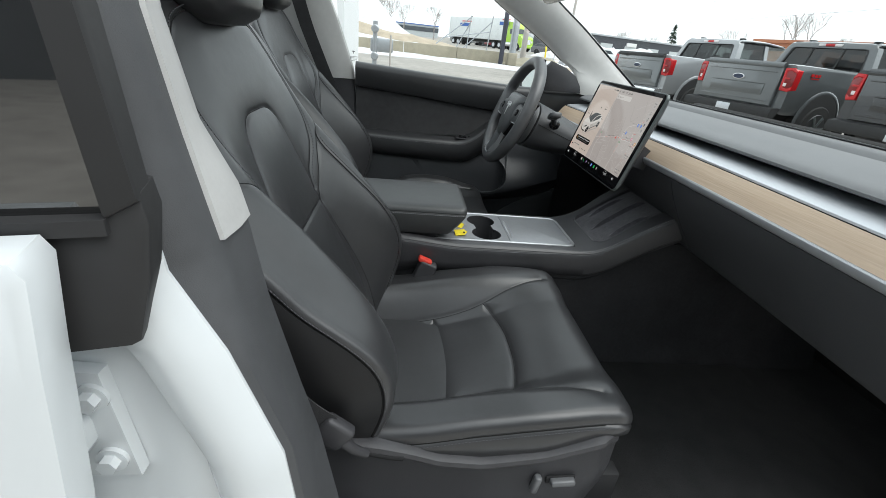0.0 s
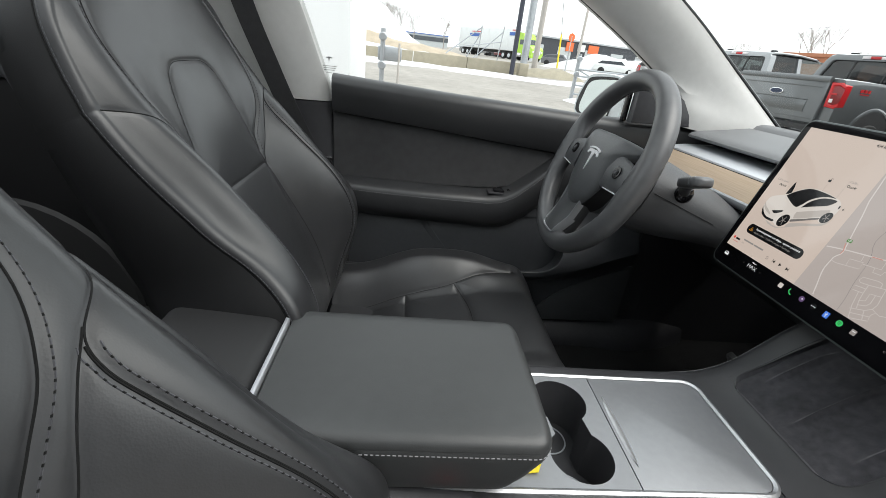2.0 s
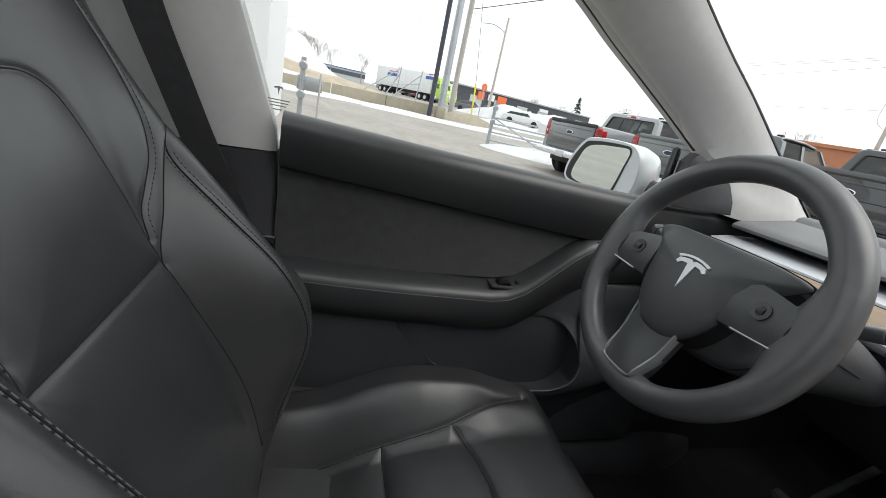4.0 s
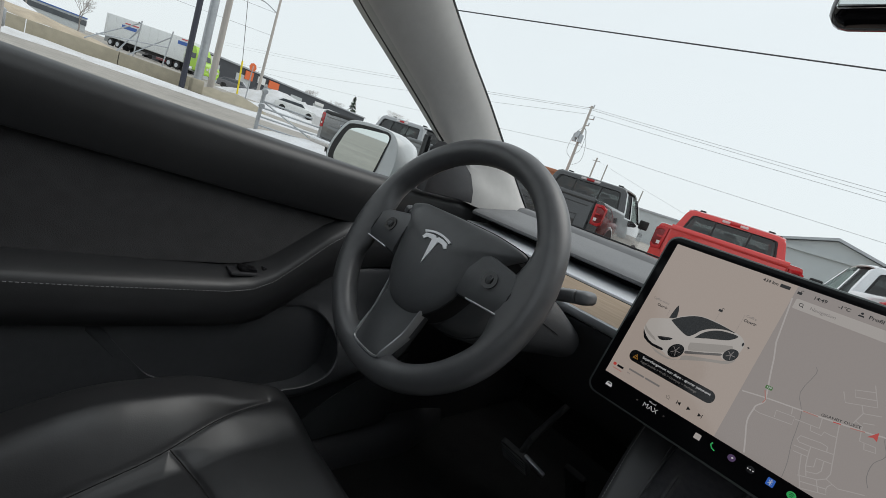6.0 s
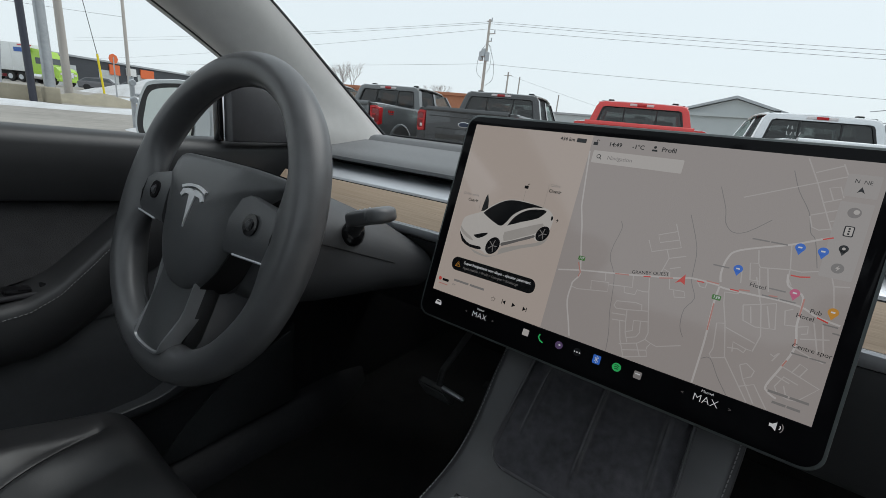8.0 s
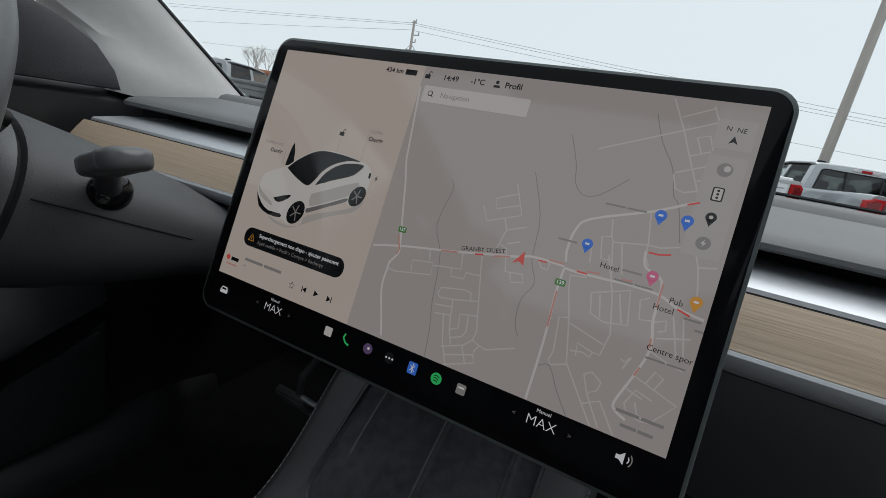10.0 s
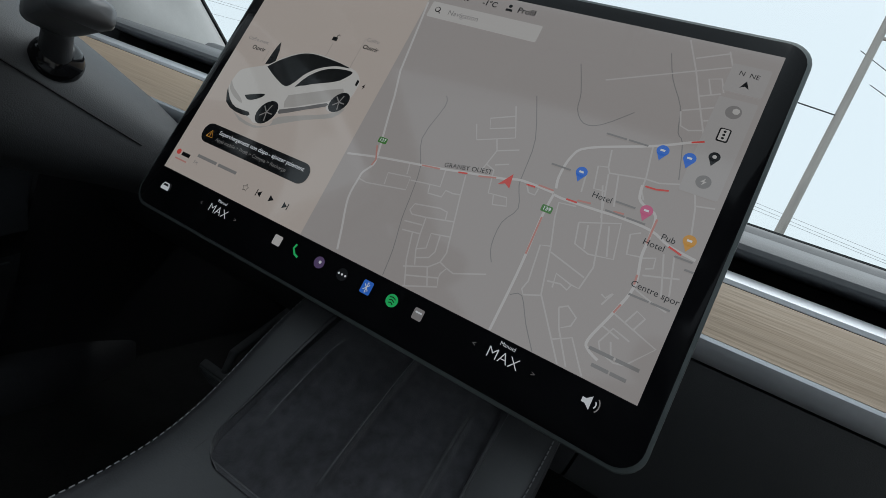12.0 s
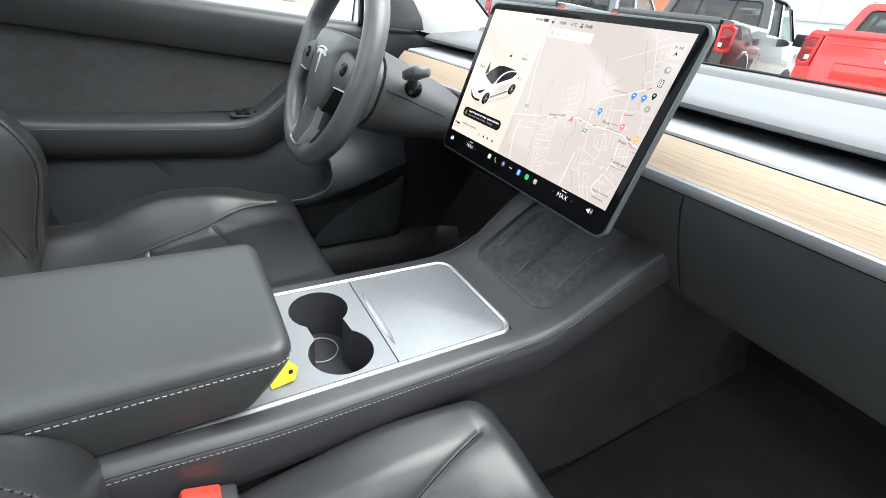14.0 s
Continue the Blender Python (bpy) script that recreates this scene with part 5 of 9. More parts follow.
def seam_edge(s):
    return seam_cord([BACK_0 + BACK_UP * v + Vector((0, float(trim_in(v, s * (float(back_half(v)) - 0.0022))), 0)) + BACK_OUT * (float(back_offset(v, float(back_half(v)) - EDGE_R)) - 0.0178) for v in np.linspace(0.01, 0.635, 90)], 0.0011)


def edge_stitch_back(s):
    path = []
    for v in np.linspace(0.02, 0.62, 120):
        w = float(back_half(v))
        path.append(BACK_0 + BACK_UP * v + Vector((0, float(trim_in(v, s * (w + 0.0002))), 0)) + BACK_OUT * (float(back_offset(v, w - EDGE_R)) - 0.0122))
    return stitches(path, lambda p: Vector((0.3, s, 0)).normalized())


def edge_stitch_cushion(s, high):
    path = [(x, s * (float(cushion_edge(x)) + 0.0002), float(cushion_point(x, 0.240, high)) - 0.0335) for x in np.linspace(-0.60, -0.18, 100)]
    return stitches(path, lambda p: Vector((0, s, 0.1)).normalized())


def build_seat(high=0.0):
    seat = thing("front_seat", "black synthetic leather front seat with grey stitching", "car seat", "front seats")
    cu = mesh_part("cushion", *cushion_mesh(high), LEATHER, seat)
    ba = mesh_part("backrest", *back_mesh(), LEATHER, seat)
    # side faces: same leather, with its shade painted in as a darker material
    ba.data.materials.append(SHADE_BLACK)
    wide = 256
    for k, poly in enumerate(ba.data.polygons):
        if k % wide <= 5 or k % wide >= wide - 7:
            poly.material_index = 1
    for s in (-1, 1):
        part("cushion_stitching", edge_stitch_cushion(s, high), THREAD, cu, "grey stitched seam", smooth=False)
        part("edge_stitching", edge_stitch_back(s), THREAD, ba, "grey stitched seam", smooth=False)
    for line in BACK_SEAMS + FLAT_SEAMS:
        part("seam", seam_back(line), SEAM_BLACK, ba)
    for line in CUSHION_SEAMS:
        part("seam", seam_cushion(line, high), SEAM_BLACK, cu)
    for s in (-1, 1):
        part("edge_seam", seam_edge(s), SEAM_BLACK, ba)
        part("welt", seam_cord([(x, s * (float(cushion_edge(x)) - 0.0030), float(cushion_point(x, 0.240, high)) - 0.0275) for x in np.linspace(-0.60, -0.18, 60)], 0.0017), SEAM_BLACK, cu, "dark welt along the cushion edge")
    for line, sgn in zip(both(OUTER), (-1, 1)):
        out = sgn if line[20][1] * (line[21][0] - line[19][0]) * sgn > 0 else -sgn
        part("backrest_stitching", stitch_back(line, out, 0.0055, length=0.0036, gap=0.0026, wide=0.0010), THREAD, ba, "grey stitched seam", smooth=False)
        part("needle_hole", stitch_back(line, out, 0.0055, length=0.0016, gap=0.0046, wide=0.0011, lift=0.0003, start=0.0041), SEAM_BLACK, ba)
    for line in both(CREST):
        for sgn in (-1, 1):
            part("crest_stitching", stitch_back(line[26:], sgn, 0.0048, length=0.0040, gap=0.0024, wide=0.0012), THREAD, ba, "grey stitched seam", smooth=False)
            part("needle_hole", stitch_back(line[26:], sgn, 0.0048, length=0.0020, gap=0.0044, wide=0.0012, lift=0.0003, start=0.0042), SEAM_BLACK, ba)
            part("seam", seam_cord([BACK_0 + BACK_UP * v + Vector((0, y + sgn * 0.0016, 0)) + BACK_OUT * (back_surface(v, y) + 0.0001) for v, y in line[26:]], 0.0008), SEAM_BLACK, ba)
    part("headrest", headrest_mesh(), LEATHER, seat)
    for s in (-1, 1):
        part("side_shield", side_shield(s), PLASTIC, seat, "black plastic seat shield")
        part("rail", block((0.56, 0.035, 0.10), (-0.36, s * 0.19, 0.395), 0.006), RUBBER, seat)
    part("seat_pan", block((0.44, 0.44, 0.06), (-0.37, 0, 0.485), 0.015), PLASTIC, seat)
    part("backrest_shell", block((0.02, 0.42, 0.5), BACK_0 + BACK_UP * 0.33 - BACK_OUT * 0.11, 0.008, turn=Matrix.Rotation(-SLOPE_B, 3, "Y")), PLASTIC, seat)
    bm = bmesh.new()
    for k in range(2):
        block((0.050 - 0.012 * k, 0.004, 0.016 - 0.006 * k), (-0.242, -0.2725 - 0.002 * k, 0.524), 0.0015, bm=bm, turn=Matrix.Rotation(-0.08, 3, "Y"))
    part("switch_recess", bm, VOID, seat, "dark recess round the switches")
    part("belt_slot", tube([(-0.576, -0.2690, 0.5865), (-0.555, -0.2705, 0.5810), (-0.53, -0.2720, 0.5765), (-0.508, -0.2730, 0.5750)], 0.0055, 10), VOID, seat, "dark slot for the belt stem")
    part("seat_switch", block((0.042, 0.014, 0.013), (-0.240, -0.278, 0.524), 0.004, 3, turn=Matrix.Rotation(-0.08, 3, "Y")), STALK, seat, "dark grey seat switch")
    part("recline_switch", block((0.012, 0.014, 0.036), (-0.286, -0.279, 0.521), 0.004, 3, turn=Matrix.Rotation(0.12, 3, "Y")), STALK, seat, "dark grey seat switch")
    return seat


SLOPE_B = math.atan2(0.3634, 0.9316)


def side_shield(s):
    """The moulded cover at the side of the seat: deep at the hinge, slim in front."""
    secs = []
    for i in range(31):
        t = i / 30
        x = -0.69 + 0.545 * t
        up = lerp_table([(0, 0.585), (0.08, 0.604), (0.16, 0.604), (0.28, 0.596), (0.36, 0.586), (0.44, 0.572), (0.57, 0.565), (0.76, 0.578), (0.93, 0.606), (0.98, 0.608), (1, 0.598)], t)
        dn = lerp_table([(0, 0.47), (0.2, 0.40), (0.5, 0.385), (0.85, 0.40), (1, 0.46)], t)
        y = 0.262 + 0.010 * math.sin(math.pi * t) - 0.02 * sstep(0.93, 1, t)
        secs.append([Vector((x, s * q, z)) for q, z in ((y - 0.05, up - 0.004), (y - 0.006, up), (y + 0.003, up - 0.004), (y + 0.005, up - 0.012), (y + 0.001, up - 0.020), (y + 0.003, (up + dn) / 2), (y - 0.004, dn + 0.01),
                                                       (y - 0.015, dn), (y - 0.05, dn))])
    return rings(secs)


PASS_Y, DRIV_Y, DRIV_BACK = -0.386, 0.382, -0.083
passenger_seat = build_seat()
passenger_seat.matrix_basis = pose(0, PASS_Y, 0)
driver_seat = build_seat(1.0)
driver_seat.matrix_basis = pose(DRIV_BACK, DRIV_Y, -0.008) @ Matrix.Diagonal((1, -1, 1, 1))
for ob in driver_seat.children:
    if ob.name.startswith(("backrest", "headrest")):
        ob.matrix_basis = pose(-0.045, 0.028, 0.056) @ ob.matrix_basis


# ---------------------------------------------------------------- steering wheel and column
WHEEL_TILT = 0.352
WHEEL = pose(-0.166, 0.4055, 0.974) @ Matrix.Rotation(WHEEL_TILT, 4, "Y")
# in the wheel's own frame: x points away from the driver, y to the left, z up in its plane
wheel = thing("steering_wheel", "black leather three-spoke steering wheel with plain silver emblem", "steering wheel", at=WHEEL)

def near_angle(a, b):
    """The angle between two directions, in degrees."""
    return abs((math.degrees(a) - b + 180) % 360 - 180)


def rim_ring(a):
    """A section of the rim: round, drawn inwards to a web where a spoke meets it."""
    c, s = math.cos(a), math.sin(a)
    spread = min(near_angle(a, 0), near_angle(a, 180))
    web = 0.022 * (1 - sstep(7, 29, spread)) + 0.007 * (1 - sstep(6, 22, near_angle(a, 270)))
    thick = 0.0186 + 0.0012 * math.exp(-((spread - 34) / 14) ** 2)
    out = []
    for b in np.linspace(0, 2 * math.pi, 28, endpoint=False):
        q, x = thick * math.cos(b), thick * 1.03 * math.sin(b)
        if q < 0:
            inner = (-q / thick) ** 1.5
            q -= web * inner
            x *= 1 - 0.25 * inner * web / 0.022
        out.append(Vector((x, (0.1712 + q) * c, (0.1712 + q) * s)))
    return out


bm = rings([rim_ring(2 * math.pi * i / 120) for i in range(121)], caps=False)
bmesh.ops.remove_doubles(bm, verts=bm.verts, dist=1e-5)
part("rim", bm, LEATHER_WHEEL, wheel, "black leather rim")
for a0, a1 in ((31, 149), (211, 246), (294, 329)):
    bm = bmesh.new()
    for k in range(a0, a1):
        a = radians(k)
        block((0.0012, 0.0010, 0.0024), (0.0072, 0.1538 * math.cos(a), 0.1538 * math.sin(a)), bm=bm, turn=Matrix.Rotation(a, 3, "X"))
    part("rim_stitching", bm, THREAD, wheel, "dark grey lacing inside the rim", smooth=False)
# airbag cover: a shield that narrows downwards, domed to the driver
half = [(0.0, 0.062), (0.046, 0.0615), (0.082, 0.0608), (0.110, 0.0585), (0.1175, 0.0525), (0.106, 0.040), (0.090, 0.021), (0.0765, -0.010), (0.063, -0.045), (0.046, -0.070), (0.025, -0.085), (0.0, -0.089)]
hub = half + [(-y, z) for y, z in reversed(half[1:-1])]
hub = [(p.x, p.y) for p in smooth_path([(a, b, 0) for a, b in hub + hub[:1]], 5)][:-1]


def hub_ring(k, x, grow=0.0):
    """One outline of the cover; its upper shoulders reach out and back towards the rim."""
    out = []
    for y, z in hub:
        q = y * k
        out.append(Vector((min(0.040, x + 0.020 * sstep(0.060, 0.125, abs(q))), q + math.copysign(grow, y) - 0.005, z * k + math.copysign(grow, z))))
    return out


part("airbag_gap", rings([hub_ring(1.0, 0.030, 0.0010), hub_ring(1.0, -0.0030, 0.0010), hub_ring(0.97, -0.0030)]), VOID, wheel, "dark seam round the airbag cover")
part("airbag_cover", rings([hub_ring(k, x) for k, x in ((1.0, 0.040), (1.0, 0.030), (1.0, 0.020), (1.0, 0.010), (1.0, 0.004), (1.0, -0.001), (0.99, -0.0055), (0.965, -0.0090), (0.91, -0.0122), (0.80, -0.0153), (0.62, -0.0180), (0.42, -0.0200), (0.2, -0.0210), (0.03, -0.0213))]),
     HUB_PLASTIC, wheel, "smooth black airbag cover")
rot = Matrix(((0, 0, -1, 0), (1, 0, 0, 0), (0, 1, 0, 0), (0, 0, 0, 1)))
bm = bmesh.new()
for s in (-1, 1):
    for y, z, w, h in ((0.0, 0.0, 0.0050, 0.0009), (0.0018, 0.0016, 0.0009, 0.0030), (-0.0022, 0.0010, 0.0009, 0.0022)):
        block((0.0012, w, h), (-0.0132, s * (0.061 + y) - 0.005, 0.000 + z), bm=bm)
part("horn_mark", bm, VOID, wheel, "small dark horn signs", smooth=False)
for s in (-1, 1):
    secs = []
    for t in np.linspace(0, 1, 13):
        y = s * (0.070 + 0.076 * t) - 0.003
        up = 0.038 - 0.013 * t
        dn = -0.031 + 0.004 * t
        x = -0.0085 + 0.0030 * t
        secs.append([Vector((x + 0.024, y, dn + 0.004)), Vector((x + 0.003, y, dn)), Vector((x - 0.001, y, dn + 0.002)), Vector((x - 0.004, y, dn + 0.009)), Vector((x - 0.0055, y, (up + dn) / 2)), Vector((x - 0.004, y, up - 0.009)),
                     Vector((x - 0.001, y, up - 0.002)), Vector((x + 0.003, y, up)), Vector((x + 0.024, y, up - 0.004))])
    sp = part("spoke", rings(secs), HUB_PLASTIC, wheel, "satin black side spoke with controls")
    part("spoke_trim", tube([(-0.0118 + 0.0030 * t, s * (0.066 + 0.078 * t) - 0.003, -0.0298 + 0.004 * t) for t in np.linspace(0.30, 1, 6)], 0.0013, 6), SATIN, sp, "thin silver line")
    part("leather_edge", tube([(-0.0108 + 0.004 * abs(t), s * (0.1415 + 0.005 * t * t) - 0.003, -0.001 + 0.027 * t) for t in np.linspace(-1, 1, 13)], 0.0016, 6), VOID, sp, "dark seam where the leather begins")
    face = Matrix.Rotation(radians(90), 3, "Y")
    part("thumb_well", disc(0.0112, 0.003, (-0.0128, s * 0.106 - 0.0043, 0.0055), face, 28, 0.001), GLOSS_BLACK, sp)
    bm = bmesh.new()
    for q in range(20):
        a = 2 * math.pi * q / 20
        block((0.0012, 0.0040, 0.0012), (-0.0112 + 0.0050 * math.cos(a), s * 0.106 - 0.0043, 0.0055 + 0.0066 * math.sin(a)), bm=bm)
    tube([(-0.0104, s * 0.106 - 0.0083, 0.0055), (-0.0104, s * 0.106 - 0.0003, 0.0055)], 0.0062, 20, bm=bm)
    part("scroll_wheel", bm, PLASTIC_SOFT, sp, "ribbed dark scroll wheel")
# lower spoke with a satin outline
low = [(0.041, -0.062), (0.0365, -0.105), (0.0300, -0.144), (0.0225, -0.1560), (-0.0225, -0.1560), (-0.0300, -0.144), (-0.0365, -0.105), (-0.041, -0.062)]


def lean(z):
    """How far the foot of the lower spoke comes forward over the rim."""
    return 0.0105 * sstep(-0.105, -0.152, z)


bm = plate([(p.x * 0.97, p.y) for p in smooth_path([(y, z, 0) for y, z in low], 4)], -0.012, 0.0068, 0.001, m=rot)
for v in bm.verts:
    v.co.x -= lean(v.co.z)
part("lower_spoke", bm, SPOKE_GREY, wheel, "dark grey lower spoke")
part("lower_spoke_web", rings([[Vector((x, y * k, z)) for y, z in low] for x, k in ((0.028, 0.8), (0.012, 1.10), (0.004, 1.10))]), PLASTIC_SOFT, wheel, "black web behind the lower spoke")
band = smooth_path([(y, z, 0) for y, z in low], 4)
secs = []
for i, p in enumerate(band):
    d = (band[min(i + 1, len(band) - 1)] - band[max(i - 1, 0)]).normalized()
    out = Vector((d.y, -d.x, 0))
    out = out if out.dot(Vector((p.x, p.y + 0.10, 0))) > 0 else -out
    q = [p + out * w for w in (-0.0006, 0.0032)]
    f = lean(p.y)
    secs.append([Vector((0.010 - f, q[0].x, q[0].y)), Vector((-0.0080 - f, q[0].x, q[0].y)), Vector((-0.0092 - f, q[0].x * 0.8 + q[1].x * 0.2, q[0].y * 0.8 + q[1].y * 0.2)), Vector((-0.0092 - f, q[0].x * 0.2 + q[1].x * 0.8, q[0].y * 0.2 + q[1].y * 0.8)),
                 Vector((-0.0080 - f, q[1].x, q[1].y)), Vector((0.010 - f, q[1].x, q[1].y))])
part("lower_spoke_trim", rings(secs), SPOKE_BAND, wheel, "satin silver band round the spoke")
bm = bmesh.new()
for k in range(6):
    block((0.0004, 0.0016, 0.0030), (-0.0070, 0.009 - k * 0.0030, -0.0965), bm=bm)
part("small_lettering", bm, VOID, wheel, "tiny dark letter bars", smooth=False)
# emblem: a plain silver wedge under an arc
EMB = rot @ Matrix.Translation((-0.0055, 0.0015, 0.0196)) @ Matrix.Diagonal((1.30, 1.06, 1, 1))
stem = [(0.0, -0.0215), (0.0048, 0.0125), (0.0125, 0.0118), (0.0160, 0.0080), (0.0195, 0.0098), (0.0170, 0.0160), (0.0085, 0.0182), (0.0028, 0.0186), (0.0, 0.0160), (-0.0028, 0.0186), (-0.0085, 0.0182), (-0.0170, 0.0160),
        (-0.0195, 0.0098), (-0.0160, 0.0080), (-0.0125, 0.0118), (-0.0048, 0.0125)]
EMBLEM = material("pale_satin_emblem", (0.82, 0.83, 0.85), 0.3, metal=0.25, vary=0.03, scale=200)
bm = plate(stem, 0.0, 0.0030, m=EMB)
arc = [(0.0208 * t, 0.0240 - 0.0048 * t * t) for t in np.linspace(-1, 1, 13)] + [(0.0190 * t, 0.0212 - 0.0046 * t * t) for t in np.linspace(1, -1, 13)]
plate(arc, 0.0, 0.0030, bm=bm, m=EMB)
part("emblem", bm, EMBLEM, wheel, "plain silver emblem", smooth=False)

column = thing("steering_column", "black plastic steering column shroud with stalks", "steering column")


def column_ring(d, w, h, drop=0.0):
    m = WHEEL
    out = []
    for j in range(48):
        a = 2 * math.pi * j / 48
        ex = lambda c: math.copysign(abs(c) ** 0.78, c)
        out.append(m @ Vector((d, w * ex(math.cos(a)), drop + h * ex(math.sin(a)))))
    return out


part("hub_cover", rings([column_ring(*q) for q in ((0.024, 0.070, 0.054, -0.006), (0.030, 0.086, 0.064, -0.008), (0.040, 0.100, 0.071, -0.011), (0.054, 0.109, 0.075, -0.012), (0.0595, 0.1100, 0.076, -0.012), (0.0605, 0.106, 0.072, -0.012))]), HUB_PLASTIC, column, "satin black collar behind the wheel")
part("collar_gap", rings([column_ring(0.058, 0.105, 0.071, -0.012), column_ring(0.068, 0.105, 0.071, -0.012)]), VOID, column, "dark gap behind the collar")
part("shroud", rings([column_ring(*q) for q in ((0.0645, 0.106, 0.072, -0.012), (0.0655, 0.1105, 0.077, -0.012), (0.070, 0.1125, 0.078, -0.012), (0.12, 0.118, 0.074, -0.009), (0.17, 0.122, 0.066, -0.004), (0.22, 0.126, 0.056, 0.002), (0.28, 0.130, 0.042, 0.004))]),
     PLASTIC_SOFT, column, "soft black shroud")
for s in (-1, 1):
    part("split_line", tube([WHEEL @ Vector((d, s * w, z)) for d, w, z in ((0.071, 0.1128, 0.004), (0.10, 0.1158, 0.004), (0.14, 0.1195, 0.004), (0.20, 0.1245, 0.004))], 0.0008, 5), VOID, column)
    base = WHEEL @ Vector((0.120, s * 0.108, 0.026))
    neck = WHEEL @ Vector((0.100, s * 0.134, 0.041))
    root, tip = WHEEL @ Vector((0.090, s * 0.139, 0.043)), WHEEL @ Vector((0.083, s * 0.176, 0.053))
    end = WHEEL @ Vector((0.081, s * 0.194, 0.0575))
    st = part("stalk", tube([base, base.lerp(neck, 0.5), neck, neck.lerp(root, 0.7)], [0.0115, 0.0095, 0.0090, 0.0080], 20), PLASTIC_SOFT, column, "black control stalk")
    ball = []
    for k in range(9):
        a = radians(-80 + 20 * k)
        ball.append([base + WHEEL.to_3x3() @ Vector((0.0180 * math.cos(a) * math.cos(b), s * (0.004 + 0.010 * math.sin(a)), 0.0180 * math.cos(a) * math.sin(b))) for b in np.linspace(0, 2 * math.pi, 24, endpoint=False)])
    part("stalk_boot", rings(ball), GLOSS_BLACK, st, "glossy black socket")

    def paddle(p, q, rows):
        """A flat rounded lobe from p to q: rows of (how far, half width, half thickness)."""
        d = (q - p).normalized()
        up = WHEEL.to_3x3() @ Vector((-0.35, 0, 0.94))
        side = d.cross(up).normalized()
        up = side.cross(d)
        ex = lambda c: math.copysign(abs(c) ** 0.55, c)
        return rings([[p.lerp(q, t) + side * w * ex(math.cos(b)) + up * h * ex(math.sin(b)) for b in np.linspace(0, 2 * math.pi, 28, endpoint=False)] for t, w, h in rows])
    part("stalk_paddle", paddle(root, tip, [(-0.10, 0.006, 0.004), (-0.06, 0.0125, 0.0070), (0.04, 0.0155, 0.0088), (0.3, 0.0165, 0.0092), (0.97, 0.0175, 0.0090), (1.0, 0.0165, 0.0082)]), STALK, st, "dark grey flat paddle")
    part("stalk_tip", paddle(tip, end, [(0.04, 0.0165, 0.0082), (0.07, 0.0176, 0.0092), (0.45, 0.0172, 0.0092), (0.75, 0.0145, 0.0080), (0.93, 0.0095, 0.0055), (1.0, 0.003, 0.002)]), STALK, st, "rounded push end")
    bm = bmesh.new()
    up = WHEEL.to_3x3() @ Vector((-0.35, 0, 0.94))
    for k in range(3):
        for r in range(2):
            block((0.0016, 0.0012, 0.0008), root.lerp(tip, 0.30 + 0.22 * k) + up * 0.0085 + WHEEL.to_3x3() @ Vector((-0.004 + 0.008 * r, 0, 0)), bm=bm)
    part("stalk_marks", bm, SATIN, st, smooth=False)

# ---------------------------------------------------------------- driver's door, closed
BELT = [(-0.80, 1.068), (-0.73, 1.064), (-0.46, 1.048), (-0.10, 1.033), (0.05, 1.032), (0.20, 1.034), (0.24, 1.034)]
LINE = [(-0.80, 0.983), (-0.70, 0.974), (-0.463, 0.955), (-0.30, 0.940), (-0.14, 0.927), (0.05, 0.914), (0.24, 0.905)]
door = thing("front_door_panel", "black leather and suede inner door panel, door closed", "car door")
X0, X1 = -0.735, 0.215


def door_loft(profile_at, x0=X0, x1=X1, n=60):
    return rings([[Vector((x, y, z)) for y, z in profile_at(x)] for x in np.linspace(x0, x1, n + 1)])


def belt_profile(x):
    t, b = lerp_table(BELT, x), lerp_table(LINE, x)
    return [(0.752, t - 0.012), (0.738, t), (0.725, t + 0.002), (0.708, t - 0.002), (0.699, t - 0.010), (0.695, t - 0.022), (0.699, (t + b) / 2), (0.707, b + 0.012), (0.713, b + 0.002),
            (0.722, b), (0.76, b)]


def suede_profile(x):
    b = lerp_table(LINE, x)
    lowz = lerp_table([(-0.75, 0.800), (-0.30, 0.812), (-0.24, 0.826), (-0.14, 0.90), (-0.08, 0.905), (0.24, 0.90)], x)
    lowz = min(lowz, b - 0.004)
    return [(0.765, b), (0.730, b - 0.001), (0.726, b - 0.004), (0.729, (b + lowz) / 2), (0.732, lowz), (0.765, lowz)]


part("belt_pad", door_loft(belt_profile), LEATHER_DOOR, door, "black leather door top")
part("suede_insert", door_loft(suede_profile), DOOR_SUEDE, door, "charcoal suede insert")


def arm_height(x):
    return lerp_table([(-0.75, 0.796), (-0.60, 0.791), (-0.32, 0.788), (-0.28, 0.793), (-0.245, 0.810), (-0.20, 0.848), (-0.155, 0.889), (-0.12, 0.913), (-0.08, 0.926), (-0.03, 0.929), (0.03, 0.925), (0.22, 0.912)], x)


def arm_front(x):
    return lerp_table([(-0.75, 0.700), (-0.70, 0.684), (-0.5, 0.678), (-0.25, 0.680), (-0.12, 0.690), (0.0, 0.708), (0.22, 0.722)], x)


def arm_profile(x):
    h, y = arm_height(x), arm_front(x)
    deep = lerp_table([(-0.75, 0.072), (-0.3, 0.080), (-0.20, 0.098), (-0.12, 0.105), (-0.05, 0.100), (0.22, 0.07)], x)
    return [(0.765, h + 0.012), (0.735, h + 0.020), (y + 0.022, h + 0.012), (y + 0.008, h + 0.007), (y + 0.002, h + 0.001), (y, h - 0.008), (y - 0.002, h - 0.035), (y + 0.004, h - deep * 0.75),
            (y + 0.018, h - deep), (y + 0.045, h - deep - 0.008), (0.765, h - deep - 0.008)]


